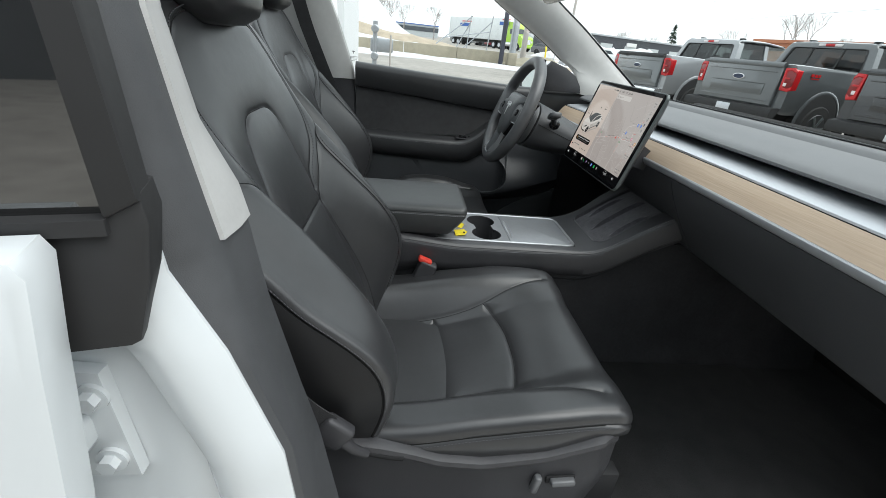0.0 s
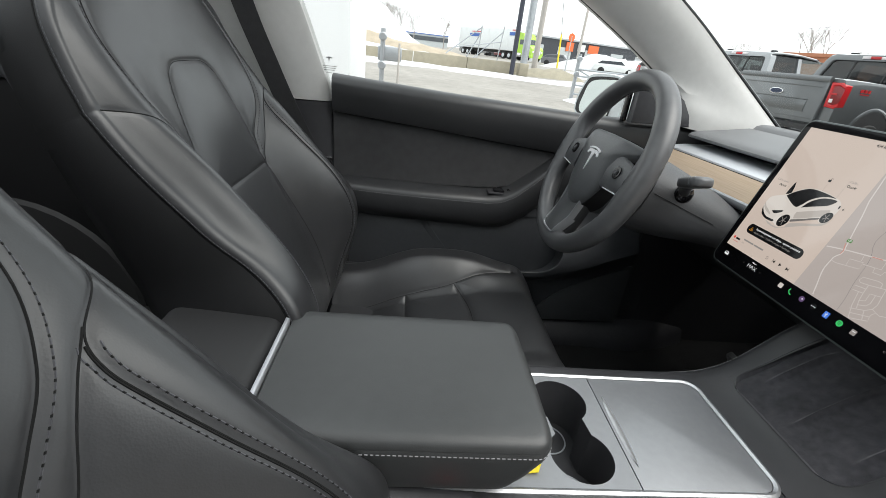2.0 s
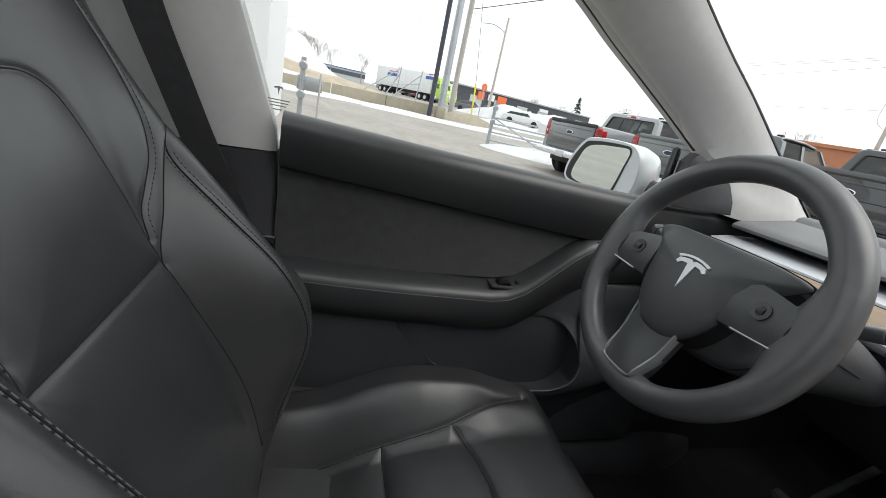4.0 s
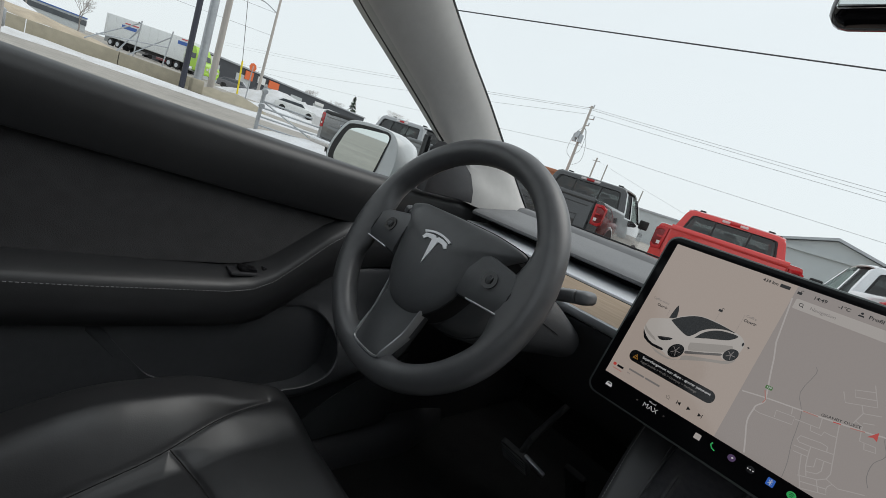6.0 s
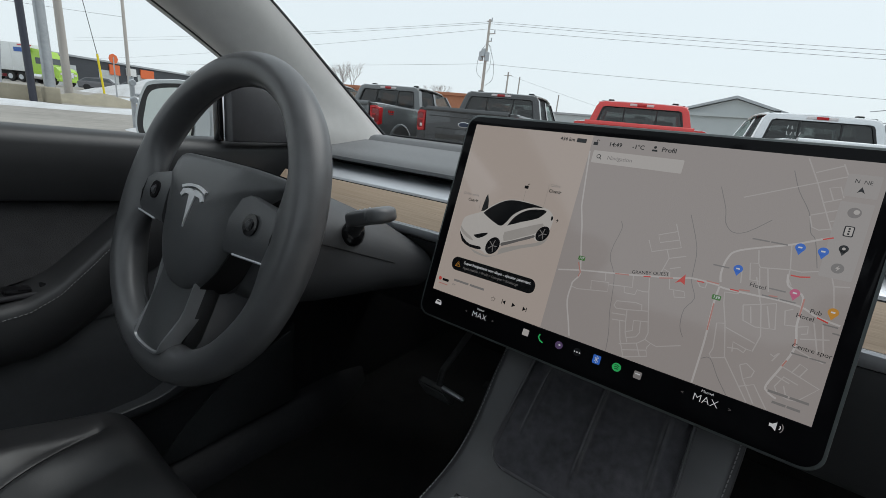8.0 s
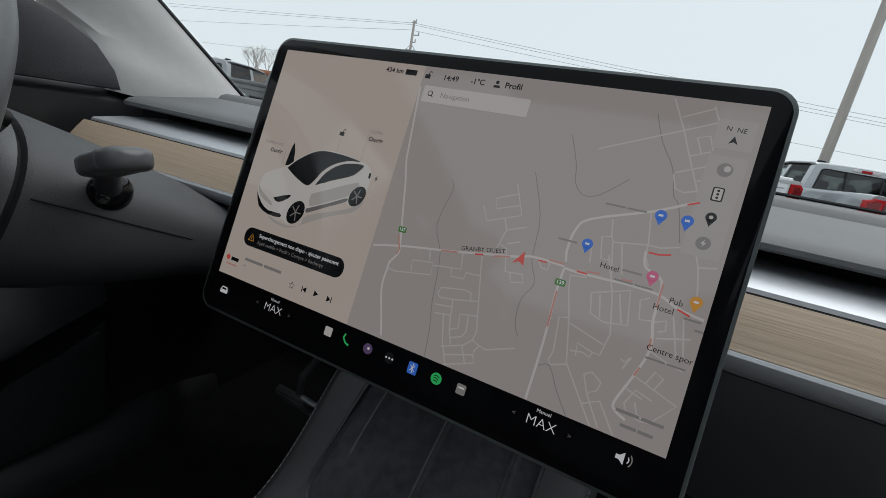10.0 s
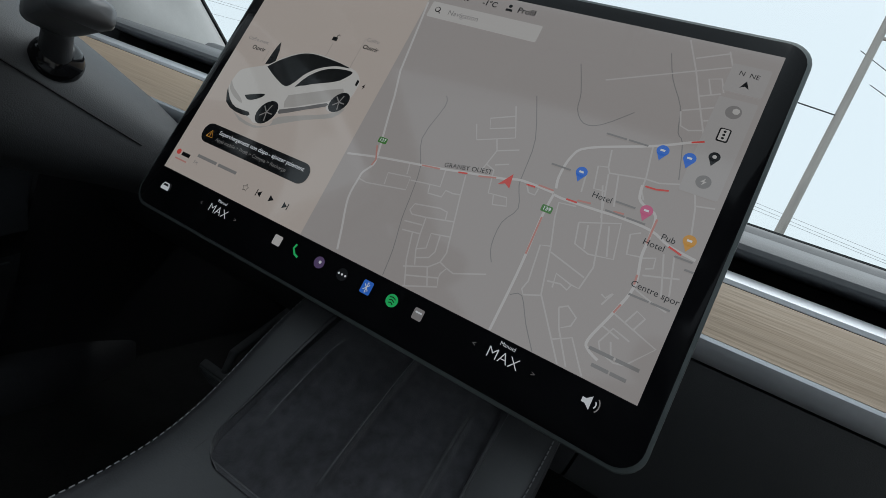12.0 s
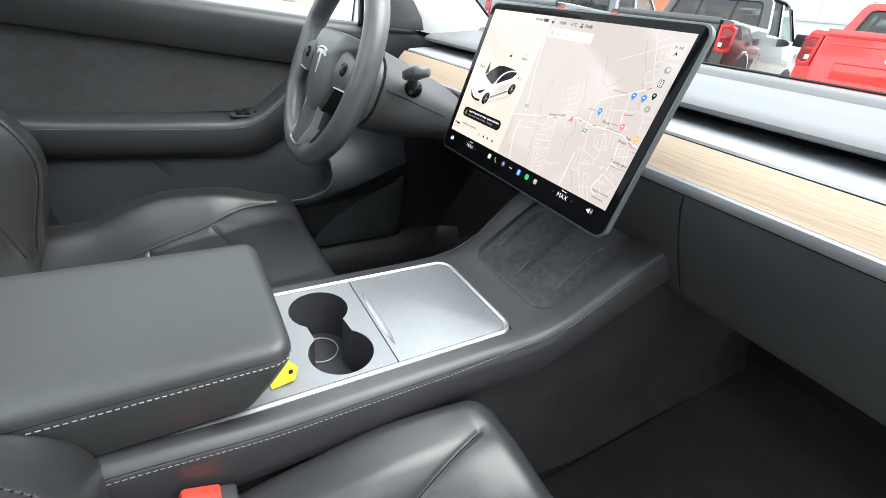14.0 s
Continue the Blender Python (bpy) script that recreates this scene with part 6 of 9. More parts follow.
part("armrest_pad", door_loft(arm_profile, n=90), LEATHER_DOOR, door, "black leather door armrest")
bm = stitches([(x, arm_front(x) - 0.0002, arm_height(x) - 0.006) for x in np.linspace(-0.70, -0.04, 160)], lambda p: Vector((0, -1, 0.15)).normalized())
part("armrest_stitching", bm, PALE_STITCH, door, "pale stitched seam", smooth=False)


def lower_profile(x):
    h = arm_height(x) - lerp_table([(-0.75, 0.076), (-0.3, 0.084), (-0.20, 0.102), (-0.12, 0.109), (-0.05, 0.104), (0.22, 0.074)], x)
    return [(0.765, h), (0.722, h), (0.716, h - 0.01), (0.712, 0.66), (0.702, 0.56), (0.70, 0.47), (0.712, 0.43), (0.765, 0.42)]


part("lower_panel", door_loft(lower_profile), DOOR_PLASTIC, door, "black plastic lower door panel")
# pocket: a hollow with a round front end; ahead of it the panel sweeps up to the door's front
def pocket_front(x):
    return lerp_table([(-0.49, 0.7118), (-0.42, 0.7090), (-0.395, 0.703), (-0.37, 0.688), (-0.33, 0.664), (-0.28, 0.644), (-0.20, 0.636), (-0.10, 0.634), (0.0, 0.642), (0.10, 0.660), (0.215, 0.680)], x)


def pocket_rim(x):
    if x < -0.17:
        return lerp_table([(-0.49, 0.722), (-0.48, 0.712), (-0.44, 0.662), (-0.404, 0.619), (-0.37, 0.605), (-0.33, 0.601), (-0.28, 0.600), (-0.17, 0.604)], x)
    return 0.604 + 0.066 * (1 - math.sqrt(max(0.0, 1 - ((x + 0.17) / 0.086) ** 2)))


def pocket_slope(x, z):
    """The panel's face: bulged below, drawn back towards the armrest."""
    return 0.716 - (0.716 - pocket_front(x)) * sstep(0.765, 0.615, z)


CREST = [(-0.49, 0.70), (-0.42, 0.612), (-0.36, 0.588), (-0.30, 0.584), (-0.238, 0.588), (-0.155, 0.594), (-0.063, 0.616), (0.043, 0.642), (0.152, 0.668)]
secs = []
for x in list(np.linspace(-0.49, -0.17, 40)) + [-0.17 + 0.086 * math.sin(radians(90 * i / 20)) for i in range(1, 21)] + list(np.linspace(-0.0835, 0.152, 40)):
    hollow = x < -0.0838
    top = pocket_rim(x) if hollow else 0.775
    crest = min(lerp_table(CREST, x), top - 0.012)
    low = min(lerp_table([(-0.49, 0.69), (-0.42, 0.60), (-0.36, 0.556), (-0.25, 0.544), (-0.10, 0.556), (0.05, 0.592), (0.152, 0.622)], x), crest - 0.018)
    zs = np.linspace(top, crest, 12)
    row = [Vector((x, 0.722, top - (0.03 if hollow else 0.0))), Vector((x, min(0.7215, pocket_slope(x, top) + 0.010), top - (0.028 if hollow else 0.0))), Vector((x, min(0.721, pocket_slope(x, top) + 0.007), top - 0.002))]
    row += [Vector((x, pocket_slope(x, z) + (0.002 if k == 0 else 0), z)) for k, z in enumerate(zs)]
    y = pocket_slope(x, crest)
    row += [Vector((x, y + 0.0015, crest - 0.005)), Vector((x, y + 0.005, crest - 0.011)), Vector((x, max(y + 0.008, 0.690 - 0.02 * sstep(-0.2, 0.1, x)), low)), Vector((x, 0.722, low - 0.004))]
    secs.append(row)
part("door_pocket", rings(secs), DOOR_PLASTIC, door, "black door pocket with swept rim")
secs = []
for x in list(np.linspace(-0.27, -0.17, 10)) + [-0.17 + 0.0865 * math.sin(radians(90 * i / 20)) for i in range(1, 21)]:
    arch = 0.668 + 0.072 * math.sqrt(max(0.0, 1 - (max(0.0, x + 0.17) / 0.0865) ** 2))
    zs = np.linspace(0.790, arch + 0.004, 6)
    secs.append([Vector((x, 0.722, 0.790))] + [Vector((x, pocket_slope(x, z), z)) for z in zs] + [Vector((x, pocket_slope(x, arch) + 0.003, arch)), Vector((x, 0.722, arch))])
part("pocket_arch", rings(secs), DOOR_PLASTIC, door, "black panel arching over the pocket")
secs = []
for x in np.linspace(-0.40, 0.150, 30):
    top = lerp_table([(-0.40, 0.60), (-0.25, 0.548), (-0.10, 0.560), (0.05, 0.596), (0.150, 0.626)], x)
    secs.append([Vector((x, 0.722, top)), Vector((x, 0.684, top)), Vector((x, 0.680, top - 0.02)), Vector((x, 0.680, 0.44)), Vector((x, 0.690, 0.42)), Vector((x, 0.722, 0.415))])
part("speaker_panel", rings(secs), DOOR_PLASTIC, door, "black lower speaker panel")
grille = smooth_path([(-0.150, 0.430, 0), (-0.125, 0.462, 0), (-0.061, 0.524, 0), (0.037, 0.579, 0), (0.136, 0.615, 0)], 5) + smooth_path([(0.143, 0.60, 0), (0.1435, 0.53, 0), (0.142, 0.465, 0), (0.134, 0.440, 0), (0.115, 0.431, 0), (0.0, 0.428, 0), (-0.11, 0.424, 0)], 4)
part("speaker_cover", plate([(p.x, p.y) for p in grille], 0.0, 0.004, 0.0015, m=Matrix(((1, 0, 0, 0), (0, 0, -1, 0.6805), (0, 1, 0, 0), (0, 0, 0, 1)))), SPEAKER_CLOTH, door, "dark speaker cover with a swept upper edge")
for k in range(2):
    part("window_switch", block((0.030, 0.022, 0.010), (-0.285 + 0.038 * k, 0.712, 0.8115), 0.003, turn=Matrix.Rotation(0.15, 3, "Y")), GLOSS_BLACK, door)
part("switch_plate", block((0.095, 0.034, 0.006), (-0.268, 0.712, 0.8065), 0.002), PLASTIC, door)
part("door_release", block((0.045, 0.026, 0.012), (-0.115, 0.712, 0.912), 0.005, turn=Matrix.Rotation(-0.6, 3, "Y")), GLOSS_BLACK, door)
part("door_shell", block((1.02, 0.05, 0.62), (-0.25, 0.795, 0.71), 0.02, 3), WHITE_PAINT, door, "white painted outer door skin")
# sail panel ahead of the window
sail = [(0.012, 1.030), (0.012, 1.120), (0.03, 1.140), (0.09, 1.122), (0.135, 1.095), (0.160, 1.060), (0.168, 1.033)]
part("sail_panel", plate([(x, z) for x, z in sail], -0.695, -0.670, 0.004, m=Matrix(((1, 0, 0, 0), (0, 0, -1, 0), (0, 1, 0, 0), (0, 0, 0, 1)))), PLASTIC, door, "black sail panel")
part("window_post", block((0.012, 0.016, 0.115), (0.006, 0.705, 1.086), 0.003), GLOSS_BLACK, door)
bm = bmesh.new()
grid = []
PANE_FRONT = [(1.02, 0.010), (1.10, 0.012), (1.14, 0.056), (1.20, -0.022), (1.265, -0.165), (1.33, -0.310), (1.40, -0.50)]
for i in range(11):
    row = []
    for k in range(7):
        z = 1.02 + 0.36 * k / 6
        row.append(bm.verts.new((-0.80 + (lerp_table(PANE_FRONT, z) + 0.80) * i / 10, 0.742 - 0.115 * (k / 6) ** 1.6, z)))
    grid.append(row)
for a, b in zip(grid, grid[1:]):
    for k in range(6):
        bm.faces.new((a[k], a[k + 1], b[k + 1], b[k]))
pane = part("window_pane", bm, GLASS, door, "clear side window")
pane.visible_shadow = False
etched = thing("window_etching", "small grey etched marking on the side glass", "marking")
bm = bmesh.new()
ET = Matrix.Translation((-0.746, 0.7265, 1.094)) @ Matrix(((-1, 0, 0, 0), (0, 0, 1, 0), (0, 1, 0, 0), (0, 0, 0, 1)))
plate([(0.0, -0.007), (0.002, 0.004), (0.006, 0.003), (0.007, 0.0058), (0, 0.007), (-0.007, 0.0058), (-0.006, 0.003), (-0.002, 0.004)], 0, 0.0004, bm=bm, m=ET)
for r, (w, y) in enumerate(((0.036, -0.014), (0.032, -0.0185), (0.026, -0.023), (0.014, -0.029))):
    block((w, 0.0005, 0.0016), (-0.746, 0.7300, 1.094 + y), bm=bm)
part("etched_mark", bm, material("grey_etching", (0.35, 0.35, 0.35), 0.8), etched, smooth=False)

# ---------------------------------------------------------------- exterior mirror
mirror = thing("door_mirror", "white door mirror housing with dark rim", "door mirror")
MIR = pose(0.085, 1.020, 1.062, 0, 0, 20)


def closed_curve(pts, n=5):
    """A smooth closed outline through the points."""
    pts = [Vector((a, b, 0)) for a, b in pts]
    m, out = len(pts), []
    for i in range(m):
        a, b, c, d = pts[i - 1], pts[i], pts[(i + 1) % m], pts[(i + 2) % m]
        for k in range(n):
            t = k / n
            p = 0.5 * ((2 * b) + (c - a) * t + (2 * a - 5 * b + 4 * c - d) * t * t + (3 * b - a - 3 * c + d) * t ** 3)
            out.append((p.x, p.y))
    return out


SHELL = closed_curve([(-0.128, -0.040), (-0.122, -0.005), (-0.092, 0.046), (-0.055, 0.068), (0.055, 0.073), (0.108, 0.058), (0.128, 0.012), (0.122, -0.050), (0.095, -0.073), (-0.085, -0.069), (-0.120, -0.060)])
PLANE = closed_curve([(-0.092, -0.044), (-0.082, 0.000), (-0.052, 0.044), (0.045, 0.056), (0.084, 0.052), (0.078, 0.010), (0.062, -0.055), (0.045, -0.062), (-0.060, -0.060)])
mirror_at = lambda d, a, b: MIR @ Vector((d - 0.015 * a / 0.115, -a, b))
secs = [[mirror_at(d, a * k, b * k - 0.006 * (1 - k)) for a, b in SHELL] for d, k in ((-0.034, 0.97), (-0.030, 0.99), (0.04, 0.98), (0.09, 0.88), (0.13, 0.64), (0.15, 0.28))]
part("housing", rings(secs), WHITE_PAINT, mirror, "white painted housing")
bm = bmesh.new()
well = closed_curve([(-0.116, -0.040), (-0.108, -0.004), (-0.080, 0.042), (-0.050, 0.058), (0.050, 0.064), (0.088, 0.056), (0.083, 0.010), (0.068, -0.058), (0.050, -0.066), (-0.075, -0.063), (-0.108, -0.056)])
bm.faces.new([bm.verts.new(mirror_at(-0.0352, a, b)) for a, b in well])
part("rim", bm, RUBBER, mirror, "black rim", smooth=False)
bm = bmesh.new()
bm.faces.new([bm.verts.new(mirror_at(-0.0364, a, b)) for a, b in PLANE])
part("mirror_glass", bm, MIRROR, mirror, "mirror glass", smooth=False)
part("arm", tube([(0.17, 0.78, 1.02), (0.165, 0.83, 1.025), (0.14, 0.89, 1.03)], [0.028, 0.024, 0.03], 14), GLOSS_BLACK, mirror)

# ---------------------------------------------------------------- pillars, roof, glass
REAR = [(0.172, 0.690, 1.030), (0.166, 0.694, 1.075), (0.142, 0.712, 1.115), (0.092, 0.735, 1.150), (0.020, 0.752, 1.203), (-0.075, 0.758, 1.260), (-0.165, 0.757, 1.310), (-0.255, 0.750, 1.360), (-0.45, 0.690, 1.435), (-0.70, 0.62, 1.470)]
FRONT = [(0.455, 0.690, 1.030), (0.425, 0.698, 1.052), (0.372, 0.702, 1.092), (0.262, 0.705, 1.172), (0.140, 0.706, 1.260), (0.035, 0.704, 1.328), (-0.080, 0.697, 1.405), (-0.215, 0.660, 1.470), (-0.37, 0.590, 1.512), (-0.62, 0.52, 1.530)]


def pillar(side):
    r, f = smooth_path(REAR, 6), smooth_path(FRONT, 6)
    secs = []
    for a, b in zip(r, f):
        a, b = a + (a - b).normalized() * 0.009, b + (b - a).normalized() * 0.006
        m1 = a.lerp(b, 0.30) + Vector((-0.018, -0.016, -0.006))
        m2 = a.lerp(b, 0.70) + Vector((-0.014, -0.020, -0.006))
        o = a.lerp(b, 0.5) + Vector((0.03, 0.06, 0.03))
        ring = [a, a.lerp(m1, 0.5) + Vector((-0.006, -0.004, 0)), m1, m1.lerp(m2, 0.5) + Vector((-0.003, -0.003, 0)), m2, m2.lerp(b, 0.5) + Vector((-0.003, -0.006, 0)), b, b + Vector((0.01, 0.02, 0.005)), o, a + Vector((0.0, 0.03, 0))]
        secs.append([Vector((p.x, p.y * side, p.z)) for p in ring])
    return rings(secs)


for side, nm in ((1, "left"), (-1, "right")):
    pl_ = thing("windscreen_pillar", "light grey cloth-covered windscreen pillar trim", "pillar trim", kind="structure")
    part("pillar_trim", pillar(side), PILLAR_CLOTH, pl_)
    part("glass_edge", tube([(p.x + 0.004, (p.y + 0.001) * side, p.z + 0.002) for p in smooth_path(FRONT, 6)], 0.0050, 8), GLOSS_BLACK, pl_, "black ceramic glass edge")
    if side > 0:
        part("door_seal", tube([(p.x - 0.004, p.y + 0.012, p.z - 0.003) for p in smooth_path(REAR[3:], 6)], 0.0045, 8), RUBBER, pl_, "black door seal")

bm = bmesh.new()
grid = []
f = smooth_path(FRONT, 3)
for p in f:
    row = []
    for j in range(13):
        v = -1 + 2 * j / 12
        k = 1 - v * v
        row.append(bm.verts.new((p.x + 0.012 + 0.22 * k * sstep(1.5, 1.05, p.z) + 0.10 * k, v * (p.y + 0.01), p.z + 0.006 + 0.03 * k * sstep(1.06, 1.3, p.z))))
    grid.append(row)
for a, b in zip(grid, grid[1:]):
    for j in range(12):
        bm.faces.new((a[j], a[j + 1], b[j + 1], b[j]))
wind = part("window_1", bm, GLASS, None)
tagged(wind, "clear curved windscreen", "windscreen", kind="structure")
wind.visible_shadow = False
tagged(part("glass_bottom_edge", tube([(0.372 + bow(y), y, 1.0635) for y in np.linspace(-0.62, 0.62, 40)], 0.0022, 6), GLOSS_BLACK), "black lower edge of the windscreen", "trim", kind="structure")

# driver side middle pillar
bp = thing("door_pillar", "light grey door pillar trim over black lower trim", "pillar trim", kind="structure")


def b_pillar(zs, wide=0.10):
    secs = []
    for z in zs:
        y = lerp_table([(0.4, 0.735), (0.9, 0.735), (1.02, 0.722), (1.2, 0.69), (1.45, 0.61)], z)
        xf = lerp_table([(0.4, -0.70), (0.97, -0.742), (1.02, -0.742), (1.20, -0.800), (1.45, -0.90)], z)
        w = lerp_table([(0.4, 0.22), (0.9, 0.20), (1.02, 0.19), (1.45, 0.24)], z)
        secs.append([Vector(q) for q in ((xf, y + 0.05, z), (xf, y + 0.004, z), (xf - 0.01, y - 0.006, z), (xf - w * 0.35, y - 0.020, z), (xf - w * 0.7, y - 0.018, z), (xf - w, y, z), (xf - w, y + 0.05, z))])
    return secs


part("upper_trim", rings(b_pillar(np.linspace(0.999, 1.46, 14))), PILLAR_CLOTH, bp, "light grey cloth upper trim")
part("lower_trim", rings(b_pillar(np.linspace(0.38, 0.996, 14))), PLASTIC, bp, "black plastic lower trim")
belt = thing("seat_belt", "dark grey seat belt hanging from the door pillar", "seat belt")
bm = bmesh.new()
path = smooth_path([(-0.965, 0.60, 1.42), (-0.912, 0.640, 1.20), (-0.868, 0.655, 1.077), (-0.838, 0.660, 1.003), (-0.812, 0.664, 0.945), (-0.785, 0.667, 0.885), (-0.755, 0.672, 0.80), (-0.72, 0.680, 0.66), (-0.70, 0.684, 0.52)], 8)
vs = []
for p in path:
    vs.append([p + Vector((-0.024, 0.001, 0)), p + Vector((0.024, -0.001, 0)), p + Vector((0.024, 0.0012, 0)), p + Vector((-0.024, 0.0032, 0))])
part("webbing", rings(vs), BELT_WEB, belt, "dark woven webbing")
part("latch_plate", block((0.055, 0.008, 0.03), (-0.752, 0.655, 0.862), 0.004, 3), GLOSS_BLACK, belt)
part("latch_button", block((0.03, 0.014, 0.03), (-0.768, 0.660, 0.845), 0.005), PLASTIC, belt)


# ---------------------------------------------------------------- floor, pedals, shell of the car
tagged(part("floor", block((2.6, 1.46, 0.04), (-0.45, 0, 0.335), 0.01), CARPET), "black carpeted car floor", "floor", kind="structure")
tagged(part("firewall", block((0.04, 1.46, 0.8), (0.80, 0, 0.65), 0.01, turn=Matrix.Rotation(-0.25, 3, "Y")), CARPET), "black carpeted footwell front", "wall", kind="structure")
SIDE_FELT = material("dark_grey_felt", (0.027, 0.027, 0.029), 0.95, vary=0.4, scale=120, bump=0.6, bump_scale=420)
tun = thing("footwell_side", "black carpet side of the centre tunnel", "trim", kind="structure")
rows = []
for x in np.linspace(-0.80, 0.78, 40):
    w, h = console_half(x) - 0.020, min(console_top(x) - 0.076, 0.735)
    rows.append([Vector((x, y, z)) for y, z in ((-w - 0.03, 0.355), (-w - 0.012, 0.40), (-w - 0.004, 0.46), (-w, h - 0.03), (-w + 0.012, h), (w - 0.012, h), (w, h - 0.03), (w + 0.004, 0.46), (w + 0.012, 0.40), (w + 0.03, 0.355))])
part("tunnel_carpet", rings(rows), SIDE_FELT, tun)
mat_ = thing("floor_mat", "black carpet floor mat in the footwell", "floor mat")
part("mat", block((0.62, 0.46, 0.012), (0.20, -0.40, 0.363), 0.004), CARPET, mat_)
PEDAL_RUBBER = material("grey_pedal_rubber", (0.13, 0.13, 0.132), 0.5, vary=0.2, scale=100)
pedal = thing("brake_pedal", "black ribbed brake pedal on a bright metal arm", "pedal")
PED = pose(0.362, 0.415, 0.475, 0, -38, 0)
part("pad", plate(rounded(0.085, 0.075, 0.016), -0.008, 0.006, 0.003, m=PED @ Matrix(((0, 0, -1, 0), (-1, 0, 0, 0), (0, 1, 0, 0), (0, 0, 0, 1)))), PEDAL_RUBBER, pedal, "black rubber pad")
for k in range(5):
    part("rib", block((0.006, 0.075, 0.006), PED @ Vector((-0.007, 0, -0.026 + 0.013 * k)), 0.002, turn=PED.to_3x3()), PEDAL_RUBBER, pedal)
part("arm", tube([PED @ Vector((0.008, -0.015, 0.03)), PED @ Vector((0.03, -0.03, 0.08)), (0.50, 0.38, 0.66)], 0.008, 10), PEDAL_RUBBER, pedal, "dark metal arm")
part("arm_plate", block((0.010, 0.060, 0.016), PED @ Vector((0.004, -0.058, 0.030)), 0.003, turn=PED.to_3x3() @ Matrix.Rotation(0.3, 3, "X")), SATIN, pedal, "bright metal end")
pedal2 = thing("accelerator_pedal", "tall black accelerator pedal", "pedal")
part("pad", block((0.018, 0.055, 0.17), (0.46, 0.285, 0.46), 0.006, turn=Matrix.Rotation(-0.7, 3, "Y")), RUBBER, pedal2)

buckle = thing("belt_buckle", "black seat belt buckle with red release button", "belt buckle", "belt buckles")
BK = pose(0, 0, 0, 0, 22, 0)
part("case", block((0.046, 0.030, 0.092), (0, 0, -0.034), 0.006, 3, turn=BK.to_3x3()), PLASTIC, buckle)
part("release", block((0.036, 0.023, 0.012), BK @ Vector((0.0, 0, 0.014)), 0.004, turn=BK.to_3x3()), RED_PLASTIC, buckle, "red release button")
part("stem", tube([BK @ Vector((0, 0, -0.06)), BK @ Vector((-0.01, 0, -0.16))], 0.012, 8, flat=0.5), BELT_WEB, buckle)
buckle.matrix_basis = pose(-0.468, -0.146, 0.645)
copy_thing(buckle, pose(-0.575, 0.150, 0.625))

tag = thing("key_tag", "yellow paper tag lying beside the cup holder", "tag")
part("card", plate([(-0.019, -0.013), (0.006, -0.017), (0.017, -0.004), (0.012, 0.012), (-0.014, 0.016)], 0, 0.0010, m=pose(-0.366, -0.062, DECK + 0.006, 6, -8, 12)), YELLOW_PAPER, tag, smooth=False)
part("flap", plate([(-0.014, -0.006), (0.010, -0.008), (0.014, 0.004), (-0.010, 0.006)], 0, 0.0010, m=pose(-0.362, -0.018, DECK + 0.007, -4, -10, 70)), YELLOW_PAPER, tag, smooth=False)
part("grommet", disc(0.0026, 0.002, (-0.358, -0.066, DECK + 0.0085), None, 16), GLOSS_BLACK, tag)
card = thing("key_card", "dark grey key card lying on the console", "card")
part("card", plate(rounded(0.074, 0.046, 0.004), 0, 0.001, m=pose(-0.375, -0.024, DECK + 0.0035, 0, 0, 75)), CONSOLE_GREY, card, smooth=False)

mir = thing("rear_view_mirror", "black frameless rear view mirror", "mirror")
part("housing", block((0.030, 0.25, 0.066), (-0.200, -0.040, 1.306), 0.014, 4, turn=Matrix.Rotation(0.12, 3, "Y")), GLOSS_BLACK, mir)
part("mirror_glass", block((0.004, 0.238, 0.054), (-0.2155, -0.040, 1.306), 0.0015, 2, turn=Matrix.Rotation(0.12, 3, "Y")), MIRROR, mir, "mirror glass")
part("stem", tube([(-0.19, -0.04, 1.325), (-0.17, -0.04, 1.40), (-0.20, -0.04, 1.47)], 0.012, 10), GLOSS_BLACK, mir)

def roof_z(x, y):
    return 1.515 + 0.045 * (1 - (y / 0.6) ** 2) - 0.09 * ((x + 0.95) / 1.2) ** 2


roof_rows = []
for x in np.linspace(-2.2, -0.36, 16):
    roof_rows.append([Vector((x, y, roof_z(x, y))) for y in np.linspace(-0.52, 0.52, 9)])
pane = part("window_2", rings(roof_rows, closed=False), ROOF_GLASS)
tagged(pane, "tinted panoramic glass roof", "glass roof", kind="structure")
ceil_ = thing("ceiling", "light grey cloth roof edge and white roof rails", "ceiling", kind="structure")
for s in (-1, 1):
    part("roof_edge", rings([[Vector((x, s * y, roof_z(x, y) + h)) for y, h in ((0.50, -0.012), (0.58, -0.035), (0.66, -0.06), (0.68, -0.02), (0.58, 0.012), (0.50, 0.008))] for x in np.linspace(-2.2, -0.40, 14)]), PILLAR_CLOTH, ceil_)
part("header", rings([[Vector((x, y, roof_z(x, y) + h)) for x, h in ((-0.46, -0.02), (-0.30, -0.03), (-0.26, 0.0), (-0.36, 0.012), (-0.46, 0.008))] for y in np.linspace(-0.55, 0.55, 14)]), PILLAR_CLOTH, ceil_)
rear = thing("rear_body", "rear of the cabin coloured dark for shade, with black trim", "wall", kind="structure")
# rear walls take the near-black too, so the unlit cabin is painted dark
part("rear_bulkhead", block((0.05, 1.5, 1.15), (-2.25, 0, 0.90), 0.01), SHADE_BLACK, rear)
part("left_wall", block((1.2, 0.05, 0.72), (-1.50, 0.76, 0.70), 0.01), SHADE_BLACK, rear)
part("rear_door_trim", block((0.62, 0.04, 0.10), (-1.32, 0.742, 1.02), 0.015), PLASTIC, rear)
